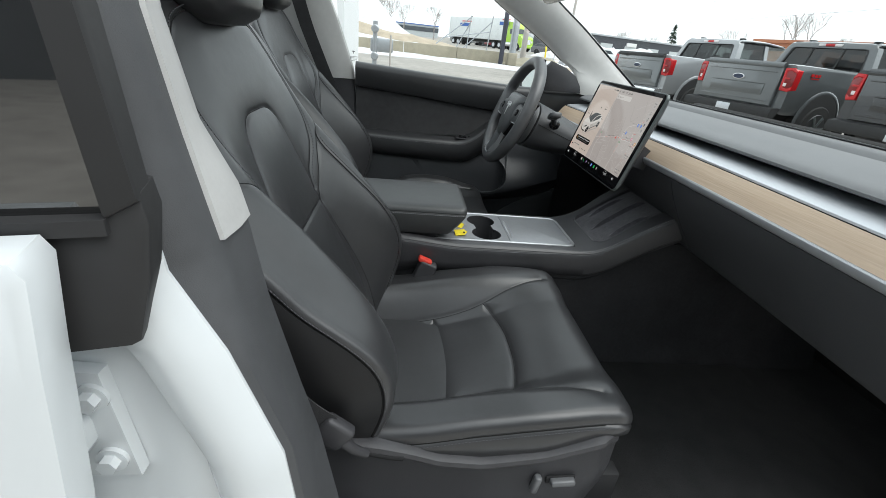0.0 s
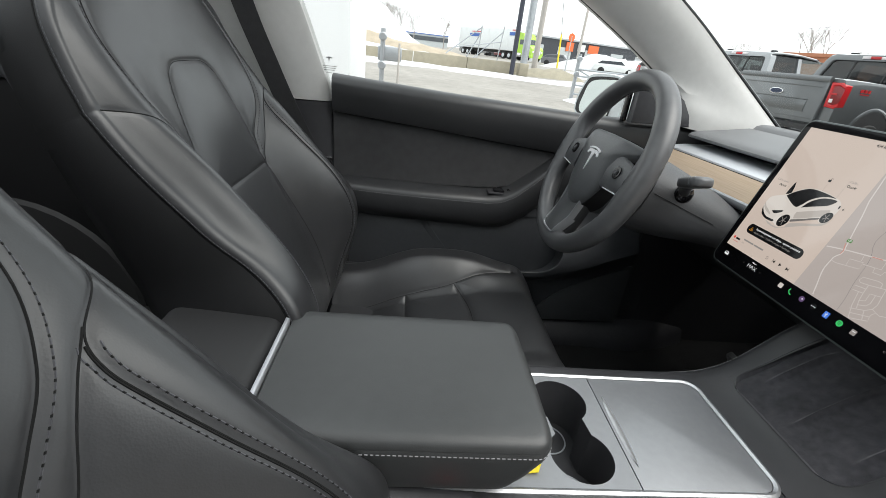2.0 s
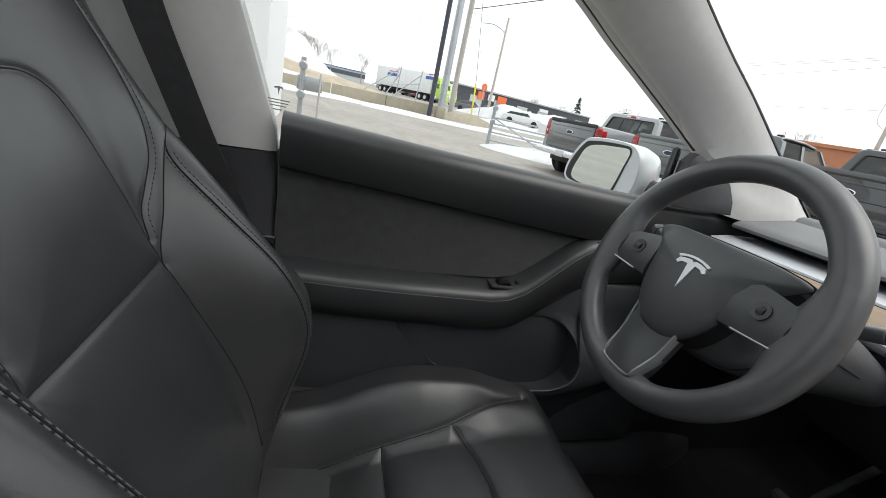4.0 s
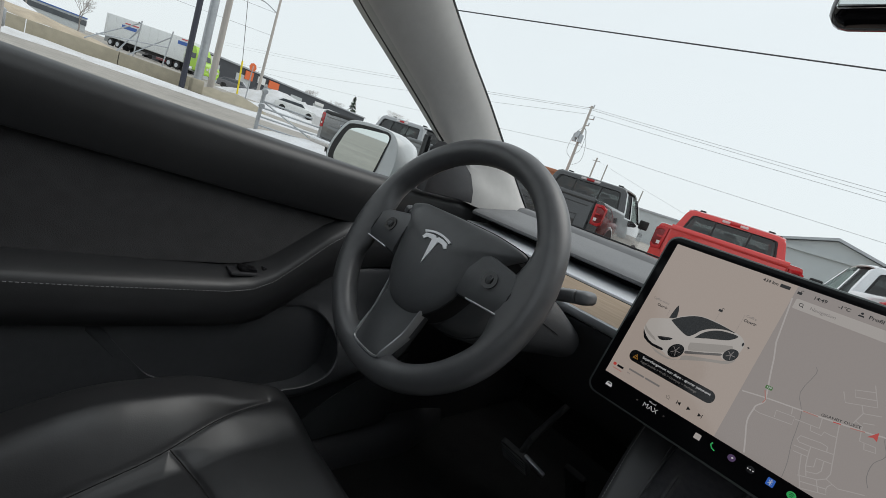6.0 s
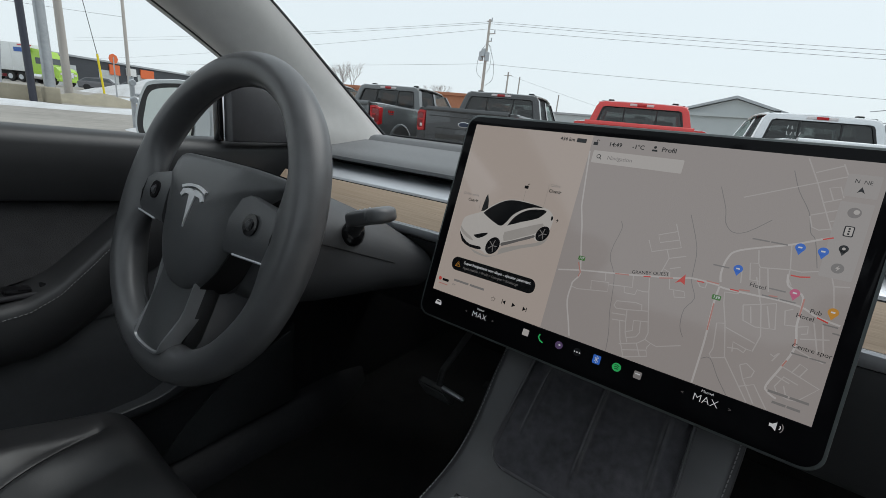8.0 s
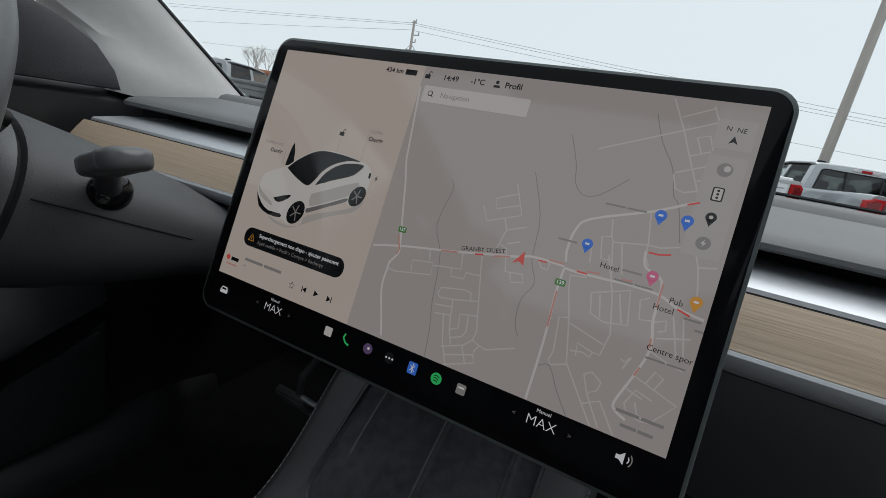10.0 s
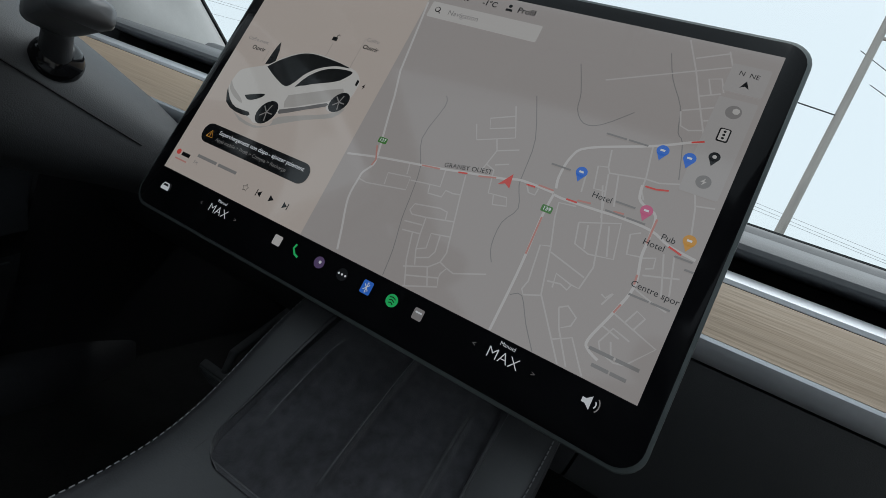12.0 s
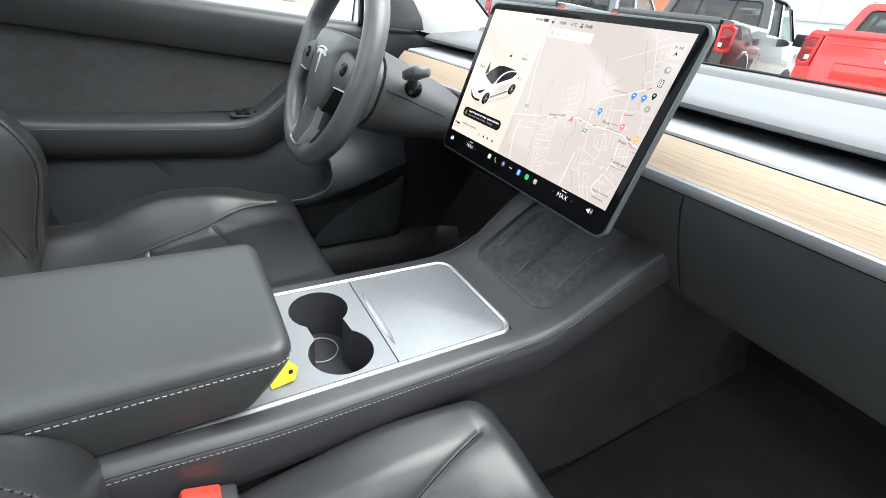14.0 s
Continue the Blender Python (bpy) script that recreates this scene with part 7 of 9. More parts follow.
part("rear_pillar", rings([[Vector((x + a, y, z)) for a, y in ((0, 0.66), (0.35, 0.70), (0.35, 0.74), (0, 0.72))] for x, z in ((-2.1, 1.0), (-2.0, 1.5))]), PILLAR_CLOTH, rear)
part("rear_pane", rings([[Vector((x, y, z)) for y, z in ((0.742, 1.05), (0.70, 1.22), (0.62, 1.40))] for x in (-1.75, -1.0)], closed=False), DARK_GLASS, rear, "tinted rear side window")
part("right_wall", block((1.0, 0.05, 0.66), (-1.70, -0.78, 0.68), 0.01), SHADE_BLACK, rear)
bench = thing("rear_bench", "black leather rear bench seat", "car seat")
# bench leather darkened in its colour to look unlit
part("cushion", block((0.5, 1.3, 0.2), (-1.65, 0, 0.50), 0.06, 4), SHADE_BLACK, bench)
part("backrest", block((0.16, 1.3, 0.6), (-1.95, 0, 0.85), 0.06, 4, turn=Matrix.Rotation(-0.35, 3, "Y")), SHADE_BLACK, bench)
body = thing("car_body", "white painted body of the car", "car body")


def nose_ring(x):
    w = soft_table([(0.82, 0.88), (1.20, 0.925), (1.55, 0.91), (1.80, 0.83), (1.92, 0.70), (1.98, 0.55)], x, 0.06)
    h = soft_table([(0.82, 0.965), (1.20, 0.935), (1.55, 0.875), (1.80, 0.77), (1.92, 0.68), (1.98, 0.60)], x, 0.06)
    half = [(w * 0.8, 0.26), (w - 0.02, 0.30), (w, 0.42), (w + 0.005, 0.60), (w - 0.01, h - 0.20), (w - 0.05, h - 0.10), (w - 0.14, h - 0.045), (w * 0.55, h - 0.005), (w * 0.25, h + 0.018), (0.0, h + 0.024)]
    half = [(y, max(0.24, z)) for y, z in half]
    return [Vector((x, y, z)) for y, z in half] + [Vector((x, -y, z)) for y, z in reversed(half[:-1])]


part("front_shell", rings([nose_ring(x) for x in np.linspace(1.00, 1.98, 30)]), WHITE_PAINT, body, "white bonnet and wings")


def side_ring(x, s):
    w = soft_table([(-2.75, 0.62), (-2.62, 0.78), (-2.45, 0.86), (-2.1, 0.915), (-1.5, 0.925), (-0.7, 0.915)], x, 0.05)
    top = soft_table([(-2.75, 0.98), (-2.3, 1.06), (-0.7, 1.03)], x, 0.05)
    return [Vector((x, s * y, z)) for y, z in ((w - 0.10, 0.26), (w - 0.02, 0.28), (w, 0.40), (w + 0.008, 0.62), (w - 0.004, 0.86), (w - 0.03, top - 0.03), (w - 0.05, top), (w - 0.09, top), (w - 0.10, 0.60))]


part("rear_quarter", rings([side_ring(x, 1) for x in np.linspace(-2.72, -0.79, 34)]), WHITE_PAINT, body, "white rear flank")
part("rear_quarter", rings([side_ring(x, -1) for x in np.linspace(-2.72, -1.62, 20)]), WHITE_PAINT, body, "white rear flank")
for s in (-1, 1):
    part("sill", rings([[Vector((x, s * y, z)) for y, z in ((0.78, 0.26), (0.82, 0.25), (0.865, 0.28), (0.87, 0.33), (0.84, 0.36), (0.78, 0.36))] for x in np.linspace(-1.60, 0.40, 8)]), WHITE_PAINT, body)
    part("rear_post", rings([[Vector((x, s * y, z)) for y in (0.60, 0.66)] + [Vector((x + 0.22, s * y, z)) for y in (0.68, 0.62)] for x, z in ((-2.62, 1.02), (-2.45, 1.20), (-2.22, 1.42))]), WHITE_PAINT, body)
part("tail", rings([[Vector((x, y, z)) for x, z in ((-2.45, 0.28), (-2.68 - b, 0.32), (-2.74 - b, 0.55), (-2.72 - b, 0.80), (-2.66 - b, 0.98), (-2.50, 1.03), (-2.42, 0.60))] for y, b in ((-0.72, -0.06), (-0.5, 0.0), (0, 0.03), (0.5, 0.0), (0.72, -0.06))]), WHITE_PAINT, body, "white tailgate")
part("rear_screen", rings([[Vector((x, y, z)) for x, z in ((-2.58, 1.02), (-2.40, 1.24), (-2.20, 1.43))] for y in (-0.60, 0.0, 0.60)], closed=False), DARK_GLASS, body, "tinted rear screen")
for s in (-1, 1):
    part("rear_lamp", rings([[Vector((x, s * y, z)) for x, z in ((-2.66, 0.86), (-2.74, 0.86), (-2.72, 0.96), (-2.64, 0.96))] for y in (0.30, 0.55, 0.74)]), RED_PLASTIC, body, "red rear lamp")
for x in (1.25, -1.62):
    for s in (-1, 1):
        part("wheel_arch", disc(0.40, 0.02, (x, s * 0.925, 0.36), Matrix.Rotation(radians(90), 3, "X"), 40, 0.004), RUBBER, body, "black wheel arch")
        wh = part("wheel", disc(0.345, 0.22, (x, s * 0.835, 0.345), Matrix.Rotation(radians(90), 3, "X"), 40, 0.03), RUBBER, body, "black tyre")
        part("rim", disc(0.24, 0.03, (x, s * 0.940, 0.345), Matrix.Rotation(radians(90), 3, "X"), 32, 0.006), SATIN, wh)

kick = thing("kick_panel", "black plastic footwell side panel", "trim", kind="structure")
for s in (-1, 1):
    part("panel", rings([[Vector((x, s * y, z)) for y, z in ((0.735, 0.35), (0.712, 0.35), (0.702, 0.45), (0.702, 0.98), (0.735, 0.98))] for x in ((0.158, 0.45, 0.86) if s > 0 else (0.42, 0.6, 0.86))]), PLASTIC, kick)
    part("sill_trim", rings([[Vector((x, s * (y - q), z)) for y, z in ((0.76, 0.34), (0.640, 0.34), (0.648, 0.375), (0.662, 0.405), (0.70, 0.425), (0.76, 0.43))] for x, q in (((-0.75, 0), (-0.2, 0), (0.04, 0), (0.10, 0.004), (0.15, 0.012), (0.22, 0.010), (0.32, -0.015), (0.40, -0.05)) if s > 0 else ((-0.75, 0), (-0.5, 0), (-0.35, 0)))]), PLASTIC, kick)

# passenger side door pillar and the rear door, which stands ajar
# height, then x of the outer edge, of the trim's outer and of its inner border
SEAM = [(1.46, -0.79, -0.775, -0.80, 0.12), (1.30, -0.742, -0.728, -0.748, 0.045), (1.165, -0.718, -0.705, -0.722, 0), (1.087, -0.712, -0.692, -0.706, 0), (1.035, -0.706, -0.682, -0.681, 0), (1.005, -0.703, -0.676, -0.674, 0), (0.995, -0.702, -0.674, -0.672, 0),
        (0.924, -0.669, -0.656, -0.661, 0), (0.807, -0.632, -0.624, -0.634, 0), (0.74, -0.625, -0.612, -0.617, 0), (0.60, -0.615, -0.598, -0.593, 0), (0.40, -0.600, -0.585, -0.570, 0)]
SEAM = [tuple(np.interp(k / 4, range(len(SEAM)), [row[c] for row in SEAM]) for c in range(5)) for k in range(4 * (len(SEAM) - 1) + 1)]
bpp = thing("door_pillar", "white body pillar with black seal and light grey inner trim", "pillar trim", kind="structure")
rows = []
for z, xl, xm, xr, q in SEAM:
    rows.append([Vector(p) for p in ((xl, -0.835 + q, z), (xl + 0.008, -0.830 + q, z), (xl * 0.3 + xm * 0.7 + 0.004, -0.812 + q, z), (xm, -0.800 + q, z), (xr, -0.746 + q, z), (xr - 0.025, -0.722 + q, z), (xr - 0.15, -0.715 + q, z), (xl - 0.12, -0.80 + q, z), (xl - 0.01, -0.825 + q, z))])
part("black_trim", rings(rows), PLASTIC_SOFT, bpp, "black pillar trim and seal")
rows = []
for z, xl, xm, xr, q in SEAM[:21]:
    rows.append([Vector(p) for p in ((xm - 0.003, -0.802 + q, z), (xm + 0.003, -0.799 + q, z), ((xm + xr) / 2 + 0.005, -0.772 + q, z), (xr + 0.003, -0.745 + q, z), (xr - 0.02, -0.721 + q, z), (xr - 0.03, -0.74 + q, z))])
part("light_trim", rings(rows), PILLAR_PLASTIC, bpp, "light grey inner trim")
rows = []
for z, xl, xm, xr, q in SEAM[4:]:
    rows.append([Vector(p) for p in ((xl + 0.002, -0.837 + q, z), (xl - 0.010, -0.848 + q, z), (xl - 0.030, -0.856 + q, z), (xl - 0.055, -0.852 + q, z), (xl - 0.066, -0.840 + q, z), (xl - 0.14, -0.836 + q, z), (xl - 0.30, -0.838 + q, z), (xl - 0.30, -0.81 + q, z), (xl, -0.815 + q, z))])
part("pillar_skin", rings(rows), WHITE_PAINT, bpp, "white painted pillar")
TO = Matrix(((1, 0, 0, 0), (0, 0, -1, 0), (0, 1, 0, 0), (0, 0, 0, 1)))
hinge = part("hinge", plate([(-0.790, 0.912), (-0.758, 0.910), (-0.748, 0.795), (-0.790, 0.795)], 0.838, 0.850, 0.001, m=TO), WHITE_PAINT, bpp, "white painted hinge")
part("hinge_knuckle", block((0.024, 0.05, 0.034), (-0.785, -0.868, 0.852), 0.008, 3), WHITE_PAINT, hinge)
for bz in (0.888, 0.818):
    part("bolt", disc(0.0080, 0.010, (-0.766, -0.857, bz), Matrix.Rotation(radians(90), 3, "X"), 6), WHITE_PAINT, hinge, "hexagon bolt")
    part("washer", disc(0.0125, 0.004, (-0.766, -0.852, bz), Matrix.Rotation(radians(90), 3, "X"), 20), WHITE_PAINT, hinge)
rdoor = thing("rear_door", "white rear door standing ajar with tinted window", "car door")
AJAR = Matrix.Translation((-0.71, -0.87, 0)) @ Matrix.Rotation(radians(16), 4, "Z") @ Matrix.Translation((0.71, 0.87, 0))
part("corner_cap", plate([(-0.78, 1.046), (-0.711, 1.048), (-0.698, 1.067), (-0.690, 1.064), (-0.6875, 1.046), (-0.693, 1.006), (-0.707, 0.958), (-0.713, 0.955), (-0.78, 0.956)], 0.835, 0.872, 0.005, m=AJAR @ TO), RUBBER, rdoor, "black rubber corner cap")
part("window_frame", plate([(-0.78, 1.40), (-0.714, 1.161), (-0.7085, 1.050), (-0.690, 1.060), (-0.697, 1.163), (-0.755, 1.40)], 0.845, 0.876, 0.004, m=AJAR @ TO), RUBBER, rdoor, "black window frame")
part("waist_rail", plate([(-1.60, 1.041), (-0.708, 1.041), (-0.708, 1.051), (-1.60, 1.051)], 0.86, 0.878, 0.002, m=AJAR @ TO), RUBBER, rdoor)
part("pane", plate([(-1.60, 1.049), (-0.709, 1.049), (-0.714, 1.161), (-0.78, 1.40), (-1.45, 1.40)], 0.862, 0.866, m=AJAR @ TO), DARK_GLASS, rdoor, "tinted rear window")
part("skin", plate([(-1.65, 1.040), (-0.80, 1.045), (-0.738, 1.045), (-0.733, 1.035), (-0.741, 0.974), (-0.756, 0.838), (-0.79, 0.60), (-0.80, 0.36), (-1.50, 0.36), (-1.65, 0.60)], 0.880, 0.915, 0.012, m=AJAR @ TO), WHITE_PAINT, rdoor, "white painted door skin")
part("inner_skin", plate([(-1.62, 0.95), (-0.80, 0.95), (-0.82, 0.38), (-1.5, 0.38)], 0.83, 0.879, 0.004, m=AJAR @ TO), WHITE_PAINT, rdoor)
pbelt = thing("seat_belt", "black seat belt with anchor beside the seat", "seat belt")
vs = []
for p in smooth_path([(-0.735, -0.700, 0.86), (-0.690, -0.702, 0.775), (-0.650, -0.698, 0.715), (-0.618, -0.690, 0.676)], 6):
    vs.append([p + Vector((-0.014, 0, -0.016)), p + Vector((0.014, 0, 0.016)), p + Vector((0.014, 0.002, 0.016)), p + Vector((-0.014, 0.002, -0.016))])
part("webbing", rings(vs), BELT_WEB, pbelt)
part("anchor", block((0.048, 0.022, 0.044), (-0.610, -0.688, 0.664), 0.007, 3, turn=Matrix.Rotation(0.7, 3, "Y")), PLASTIC, pbelt)
part("anchor_stem", tube([(-0.600, -0.684, 0.644), (-0.585, -0.678, 0.618), (-0.566, -0.664, 0.590)], [0.010, 0.008, 0.007], 10), PLASTIC, pbelt)

# ---------------------------------------------------------------- outside: ground
ASPHALT = material("pale_salted_asphalt", (0.40, 0.375, 0.34), 0.8, vary=0.2, scale=3.0, spec=0.3, second=(0.24, 0.225, 0.205), bump=0.3, bump_scale=60)
SNOW = material("dirty_snow", (0.72, 0.74, 0.77), 0.8, vary=0.1, scale=2.0, second=(0.50, 0.49, 0.48), bump=0.6, bump_scale=9)
CONCRETE = material("weathered_concrete", (0.33, 0.30, 0.23), 0.9, vary=0.2, scale=3, bump=0.4, bump_scale=30)


def land(x, y):
    """The lie of the land: level round the car, rising gently across the road."""
    return 0.024 * max(0.0, y - 9.0) - 0.010 * max(0, y - 40)


bm = bmesh.new()
xs = [-400, -150, -60, -30, -20, -10, 0, 10, 20, 30, 60, 150, 400]
ys = [-400, -150, -50, -20, 0, 5, 9, 14, 20, 26, 32, 40, 60, 100, 200, 400]
grid = [[bm.verts.new((x, y, land(x, y))) for y in ys] for x in xs]
for a, b in zip(grid, grid[1:]):
    for j in range(len(ys) - 1):
        bm.faces.new((a[j], a[j + 1], b[j + 1], b[j]))
tagged(part("ground", bm, ASPHALT), "pale salted asphalt lot with patches of dirt", "ground", kind="structure")


def slab(x0, x1, y0, y1, z0, z1, bevel=0.0, bm=None):
    return block((x1 - x0, y1 - y0, z1 - z0), ((x0 + x1) / 2, (y0 + y1) / 2, (z0 + z1) / 2), bevel, bm=bm)


# ---------------------------------------------------------------- outside: parked pick-up trucks
PAINTS = {}


def paint(name, color):
    if name not in PAINTS:
        PAINTS[name] = material(name + "_truck_paint", color, 0.22, metal=0.2, vary=0.06, scale=5, coat=0.9)
    return PAINTS[name]


TRUCK_GLASS = glass_material("privacy_truck_glass", (0.95, 1.0, 1.0), 0.35, 0.06)
TRUCK_CLEAR = glass_material("clear_truck_glass", (0.95, 1.0, 0.98), 0.82, 0.07)
CABIN = material("dark_cabin_cloth", (0.035, 0.036, 0.038), 0.8, vary=0.2, scale=20)
TAIL_RED = material("red_tail_lamp", (0.50, 0.018, 0.022), 0.15, vary=0.25, scale=30)
TAIL_DARK = material("dark_lamp_red", (0.20, 0.008, 0.010), 0.15, vary=0.25, scale=30)
LAMP_CLEAR = material("clear_lamp", (0.75, 0.70, 0.70), 0.2, vary=0.1, scale=30)
TYRE = material("tyre_rubber", (0.02, 0.02, 0.02), 0.8, vary=0.3, scale=20)
TRUCK_RIM = material("dark_alloy_rim", (0.05, 0.052, 0.055), 0.35, metal=0.4, vary=0.1, scale=30)
BADGE = material("badge_dark_blue", (0.012, 0.022, 0.055), 0.2)
WHITE_MARK = material("white_paint_marker", (0.8, 0.8, 0.8), 0.7)


def build_truck(color, mat, gate=None, label=""):
    """A crew-cab pick-up. Its tail is at x = 0, its nose at x = 5.8; z = 0 is the ground."""
    t = thing("pickup_truck", label, "pickup truck", "parked pickup trucks")
    gate = gate or mat

    def hoop(x, w, z0, z1, r=0.10, tuck=0.0):
        return [Vector((x, s * y, z)) for s, pts in ((1, [(w * 0.55, z0), (w - 0.05, z0), (w, z0 + 0.10), (w, z1 - r), (w - tuck - r * 0.3, z1 - r * 0.25), (w - tuck - r, z1)]),) for y, z in pts] + \
               [Vector((x, -y, z)) for y, z in reversed([(w * 0.55, z0), (w - 0.05, z0), (w, z0 + 0.10), (w, z1 - r), (w - tuck - r * 0.3, z1 - r * 0.25), (w - tuck - r, z1)])]
    part("bed", rings([hoop(0.10, 0.985, 0.62, 1.42, 0.06), hoop(0.20, 1.0, 0.60, 1.43, 0.06), hoop(1.9, 1.005, 0.60, 1.43, 0.06)]), mat, t)
    part("cab_body", rings([hoop(1.92, 1.0, 0.55, 1.36, 0.05), hoop(2.6, 1.005, 0.50, 1.36, 0.05), hoop(4.1, 1.0, 0.50, 1.33, 0.05), hoop(4.4, 1.0, 0.52, 1.30, 0.08), hoop(5.5, 0.985, 0.55, 1.24, 0.12), hoop(5.8, 0.90, 0.6, 1.12, 0.12)]), mat, t)
    # cab: pillars and roof, windows set in
    def roof_ring(x, w, z, t=0.055):
        return [Vector((x, y, q)) for y, q in ((-w, z - t), (w, z - t), (w + 0.01, z - t * 0.6), (w - 0.01, z - 0.018), (w - 0.10, z), (0, z + 0.012), (-w + 0.10, z), (-w + 0.01, z - 0.018), (-w - 0.01, z - t * 0.6))]
    part("roof", rings([roof_ring(2.105, 0.80, 1.918), roof_ring(2.16, 0.82, 1.938), roof_ring(2.40, 0.83, 1.956), roof_ring(3.0, 0.83, 1.965), roof_ring(3.55, 0.80, 1.935), roof_ring(3.80, 0.76, 1.875, 0.04)]), mat, t)
    for s in (-1, 1):
        for (xa, xb, w) in ((1.96, 2.12, 0.10), (2.96, 2.98, 0.11), (4.35, 3.78, 0.09)):
            part("roof_pillar", rings([[Vector((xa + a, s * (0.965 - b), 1.33)) for a, b in ((0, 0), (w, 0), (w, 0.07), (0, 0.07))],
                                       [Vector((xb + a, s * (0.80 - b), 1.87)) for a, b in ((0, 0), (w, 0), (w, 0.07), (0, 0.07))]]), mat, t)
        for x0, x1, xt0, xt1 in ((2.08, 2.94, 2.22, 2.94), (3.08, 4.30, 3.08, 3.76)):
            part("side_window", rings([[Vector((x, s * (0.945 - b), 1.34)) for x, b in ((x0, 0), (x1, 0), (x1, 0.02), (x0, 0.02))],
                                       [Vector((x, s * (0.790 - b), 1.87)) for x, b in ((xt0, 0), (xt1, 0), (xt1, 0.02), (xt0, 0.02))]]), TRUCK_GLASS if x0 < 3 else TRUCK_CLEAR, t, "dark tinted side window" if x0 < 3 else "clear side window")
        part("door_mirror", block((0.10, 0.22, 0.22), (3.95, s * 1.13, 1.36), 0.03, 3), RUBBER, t)
        part("wheel_arch", disc(0.50, 0.06, (1.05, s * 0.985, 0.52), Matrix.Rotation(radians(90), 3, "X"), 36, 0.02), RUBBER, t, "black wheel arch")
        part("fender_flare", rings([[Vector((1.05 + r * math.cos(a), s * y, 0.50 + r * math.sin(a))) for r, y in ((0.50, 0.985), (0.503, 1.018), (0.535, 1.020), (0.57, 0.998))] for a in np.linspace(-0.25, math.pi + 0.25, 20)]), mat, t)
        for x in (1.05, 4.75):
            wh = part("wheel", disc(0.41, 0.27, (x, s * 0.90, 0.41), Matrix.Rotation(radians(90), 3, "X"), 36, 0.04), TYRE, t, "black tyre")
            part("rim", disc(0.25, 0.03, (x, s * 1.028, 0.41), Matrix.Rotation(radians(90), 3, "X"), 24, 0.008), TRUCK_RIM, wh, "dark alloy rim")
            for q in range(6):
                part("spoke", block((0.22, 0.02, 0.055), (x + 0.12 * math.cos(q * math.pi / 3), s * 1.046, 0.41 + 0.12 * math.sin(q * math.pi / 3)), 0.008, turn=Matrix.Rotation(-q * math.pi / 3, 3, "Y")), RIM_GREY, wh)
    def rear(z, back=0.0):
        return 1.945 + 0.28 * (z - 1.36) + back
    outer = [(-0.975, 1.34), (0.975, 1.34), (0.955, 1.46), (0.845, 1.83), (0.80, 1.895), (0.70, 1.925), (-0.70, 1.925), (-0.80, 1.895), (-0.845, 1.83), (-0.955, 1.46)]
    inner = [(-0.83, 1.405), (0.83, 1.405), (0.815, 1.46), (0.735, 1.78), (0.715, 1.815), (0.66, 1.832), (-0.66, 1.832), (-0.715, 1.815), (-0.735, 1.78), (-0.815, 1.46)]
    part("cab_back", rings([[Vector((rear(z, d), y, z)) for y, z in o] for o, d in ((outer, 0.16), (outer, 0.012), ([(y * 0.985, 1.34 + (z - 1.34) * 0.985) for y, z in outer], 0.0), (inner, 0.0), (inner, 0.05))], caps=False), mat, t, "painted frame round the rear window")
    part("window_seal", rings([[Vector((rear(z, d), y * k, 1.60 + (z - 1.60) * k)) for y, z in inner] for k, d in ((1.004, 0.004), (1.0, 0.0), (0.955, 0.004), (0.955, 0.02))], caps=False), RUBBER, t, "black window seal")
    part("rear_window", rings([[Vector((rear(z, d), y, z)) for y, z in inner] for d in (0.022, 0.030)]), TRUCK_GLASS, t, "dark tinted rear window")
    for s in (-1, 1):
        part("slider_post", rings([[Vector((rear(z, d), s * y, z)) for y, d in ((0.285, 0.012), (0.315, 0.012), (0.315, 0.021), (0.285, 0.021))] for z in (1.41, 1.825)]), RUBBER, t, "black post of the sliding pane")
    windscreen = [(-0.90, 1.34), (0.90, 1.34), (0.76, 1.86), (-0.76, 1.86)]
    part("windscreen", rings([[Vector((4.36 - 1.06 * (z - 1.33) + d, y, z)) for y, z in windscreen] for d in (0.0, 0.006)]), TRUCK_CLEAR, t, "clear windscreen")
    part("headlining", rings([hoop(2.16, 0.76, 1.84, 1.868, 0.01), hoop(3.70, 0.74, 1.82, 1.845, 0.01)]), CABIN, t, "dark roof lining")
    for y, w in ((-0.50, 0.27), (0.50, 0.27), (0.0, 0.22)):
        part("headrest", block((0.10, w, 0.17), (2.38, y, 1.545 if y else 1.50), 0.035, 3), CABIN, t)
    part("rear_bench", block((0.16, 1.50, 0.20), (2.42, 0, 1.40), 0.05, 3), CABIN, t, "dark rear bench")
    for y in (-0.42, 0.42):
        part("front_seat", block((0.14, 0.50, 0.26), (3.25, y, 1.42), 0.06, 3), CABIN, t)
        part("headrest", block((0.09, 0.27, 0.18), (3.22, y, 1.60), 0.04, 3), CABIN, t)
    part("cabin_mirror", block((0.03, 0.24, 0.07), (3.86, 0, 1.76), 0.012), CABIN, t)
    part("brake_lamp", block((0.03, 0.17, 0.048), (rear(1.884, -0.006), 0, 1.884), 0.008), TAIL_RED, t, "red high brake lamp")
    for s in (-1, 1):
        part("cargo_lamp", block((0.03, 0.135, 0.048), (rear(1.884, -0.005), s * 0.154, 1.884), 0.008), LAMP_CLEAR, t, "clear cargo lamp")
        part("roof_clip", block((0.10, 0.11, 0.045), (2.42, s * 0.60, 1.968), 0.012), RUBBER, t)
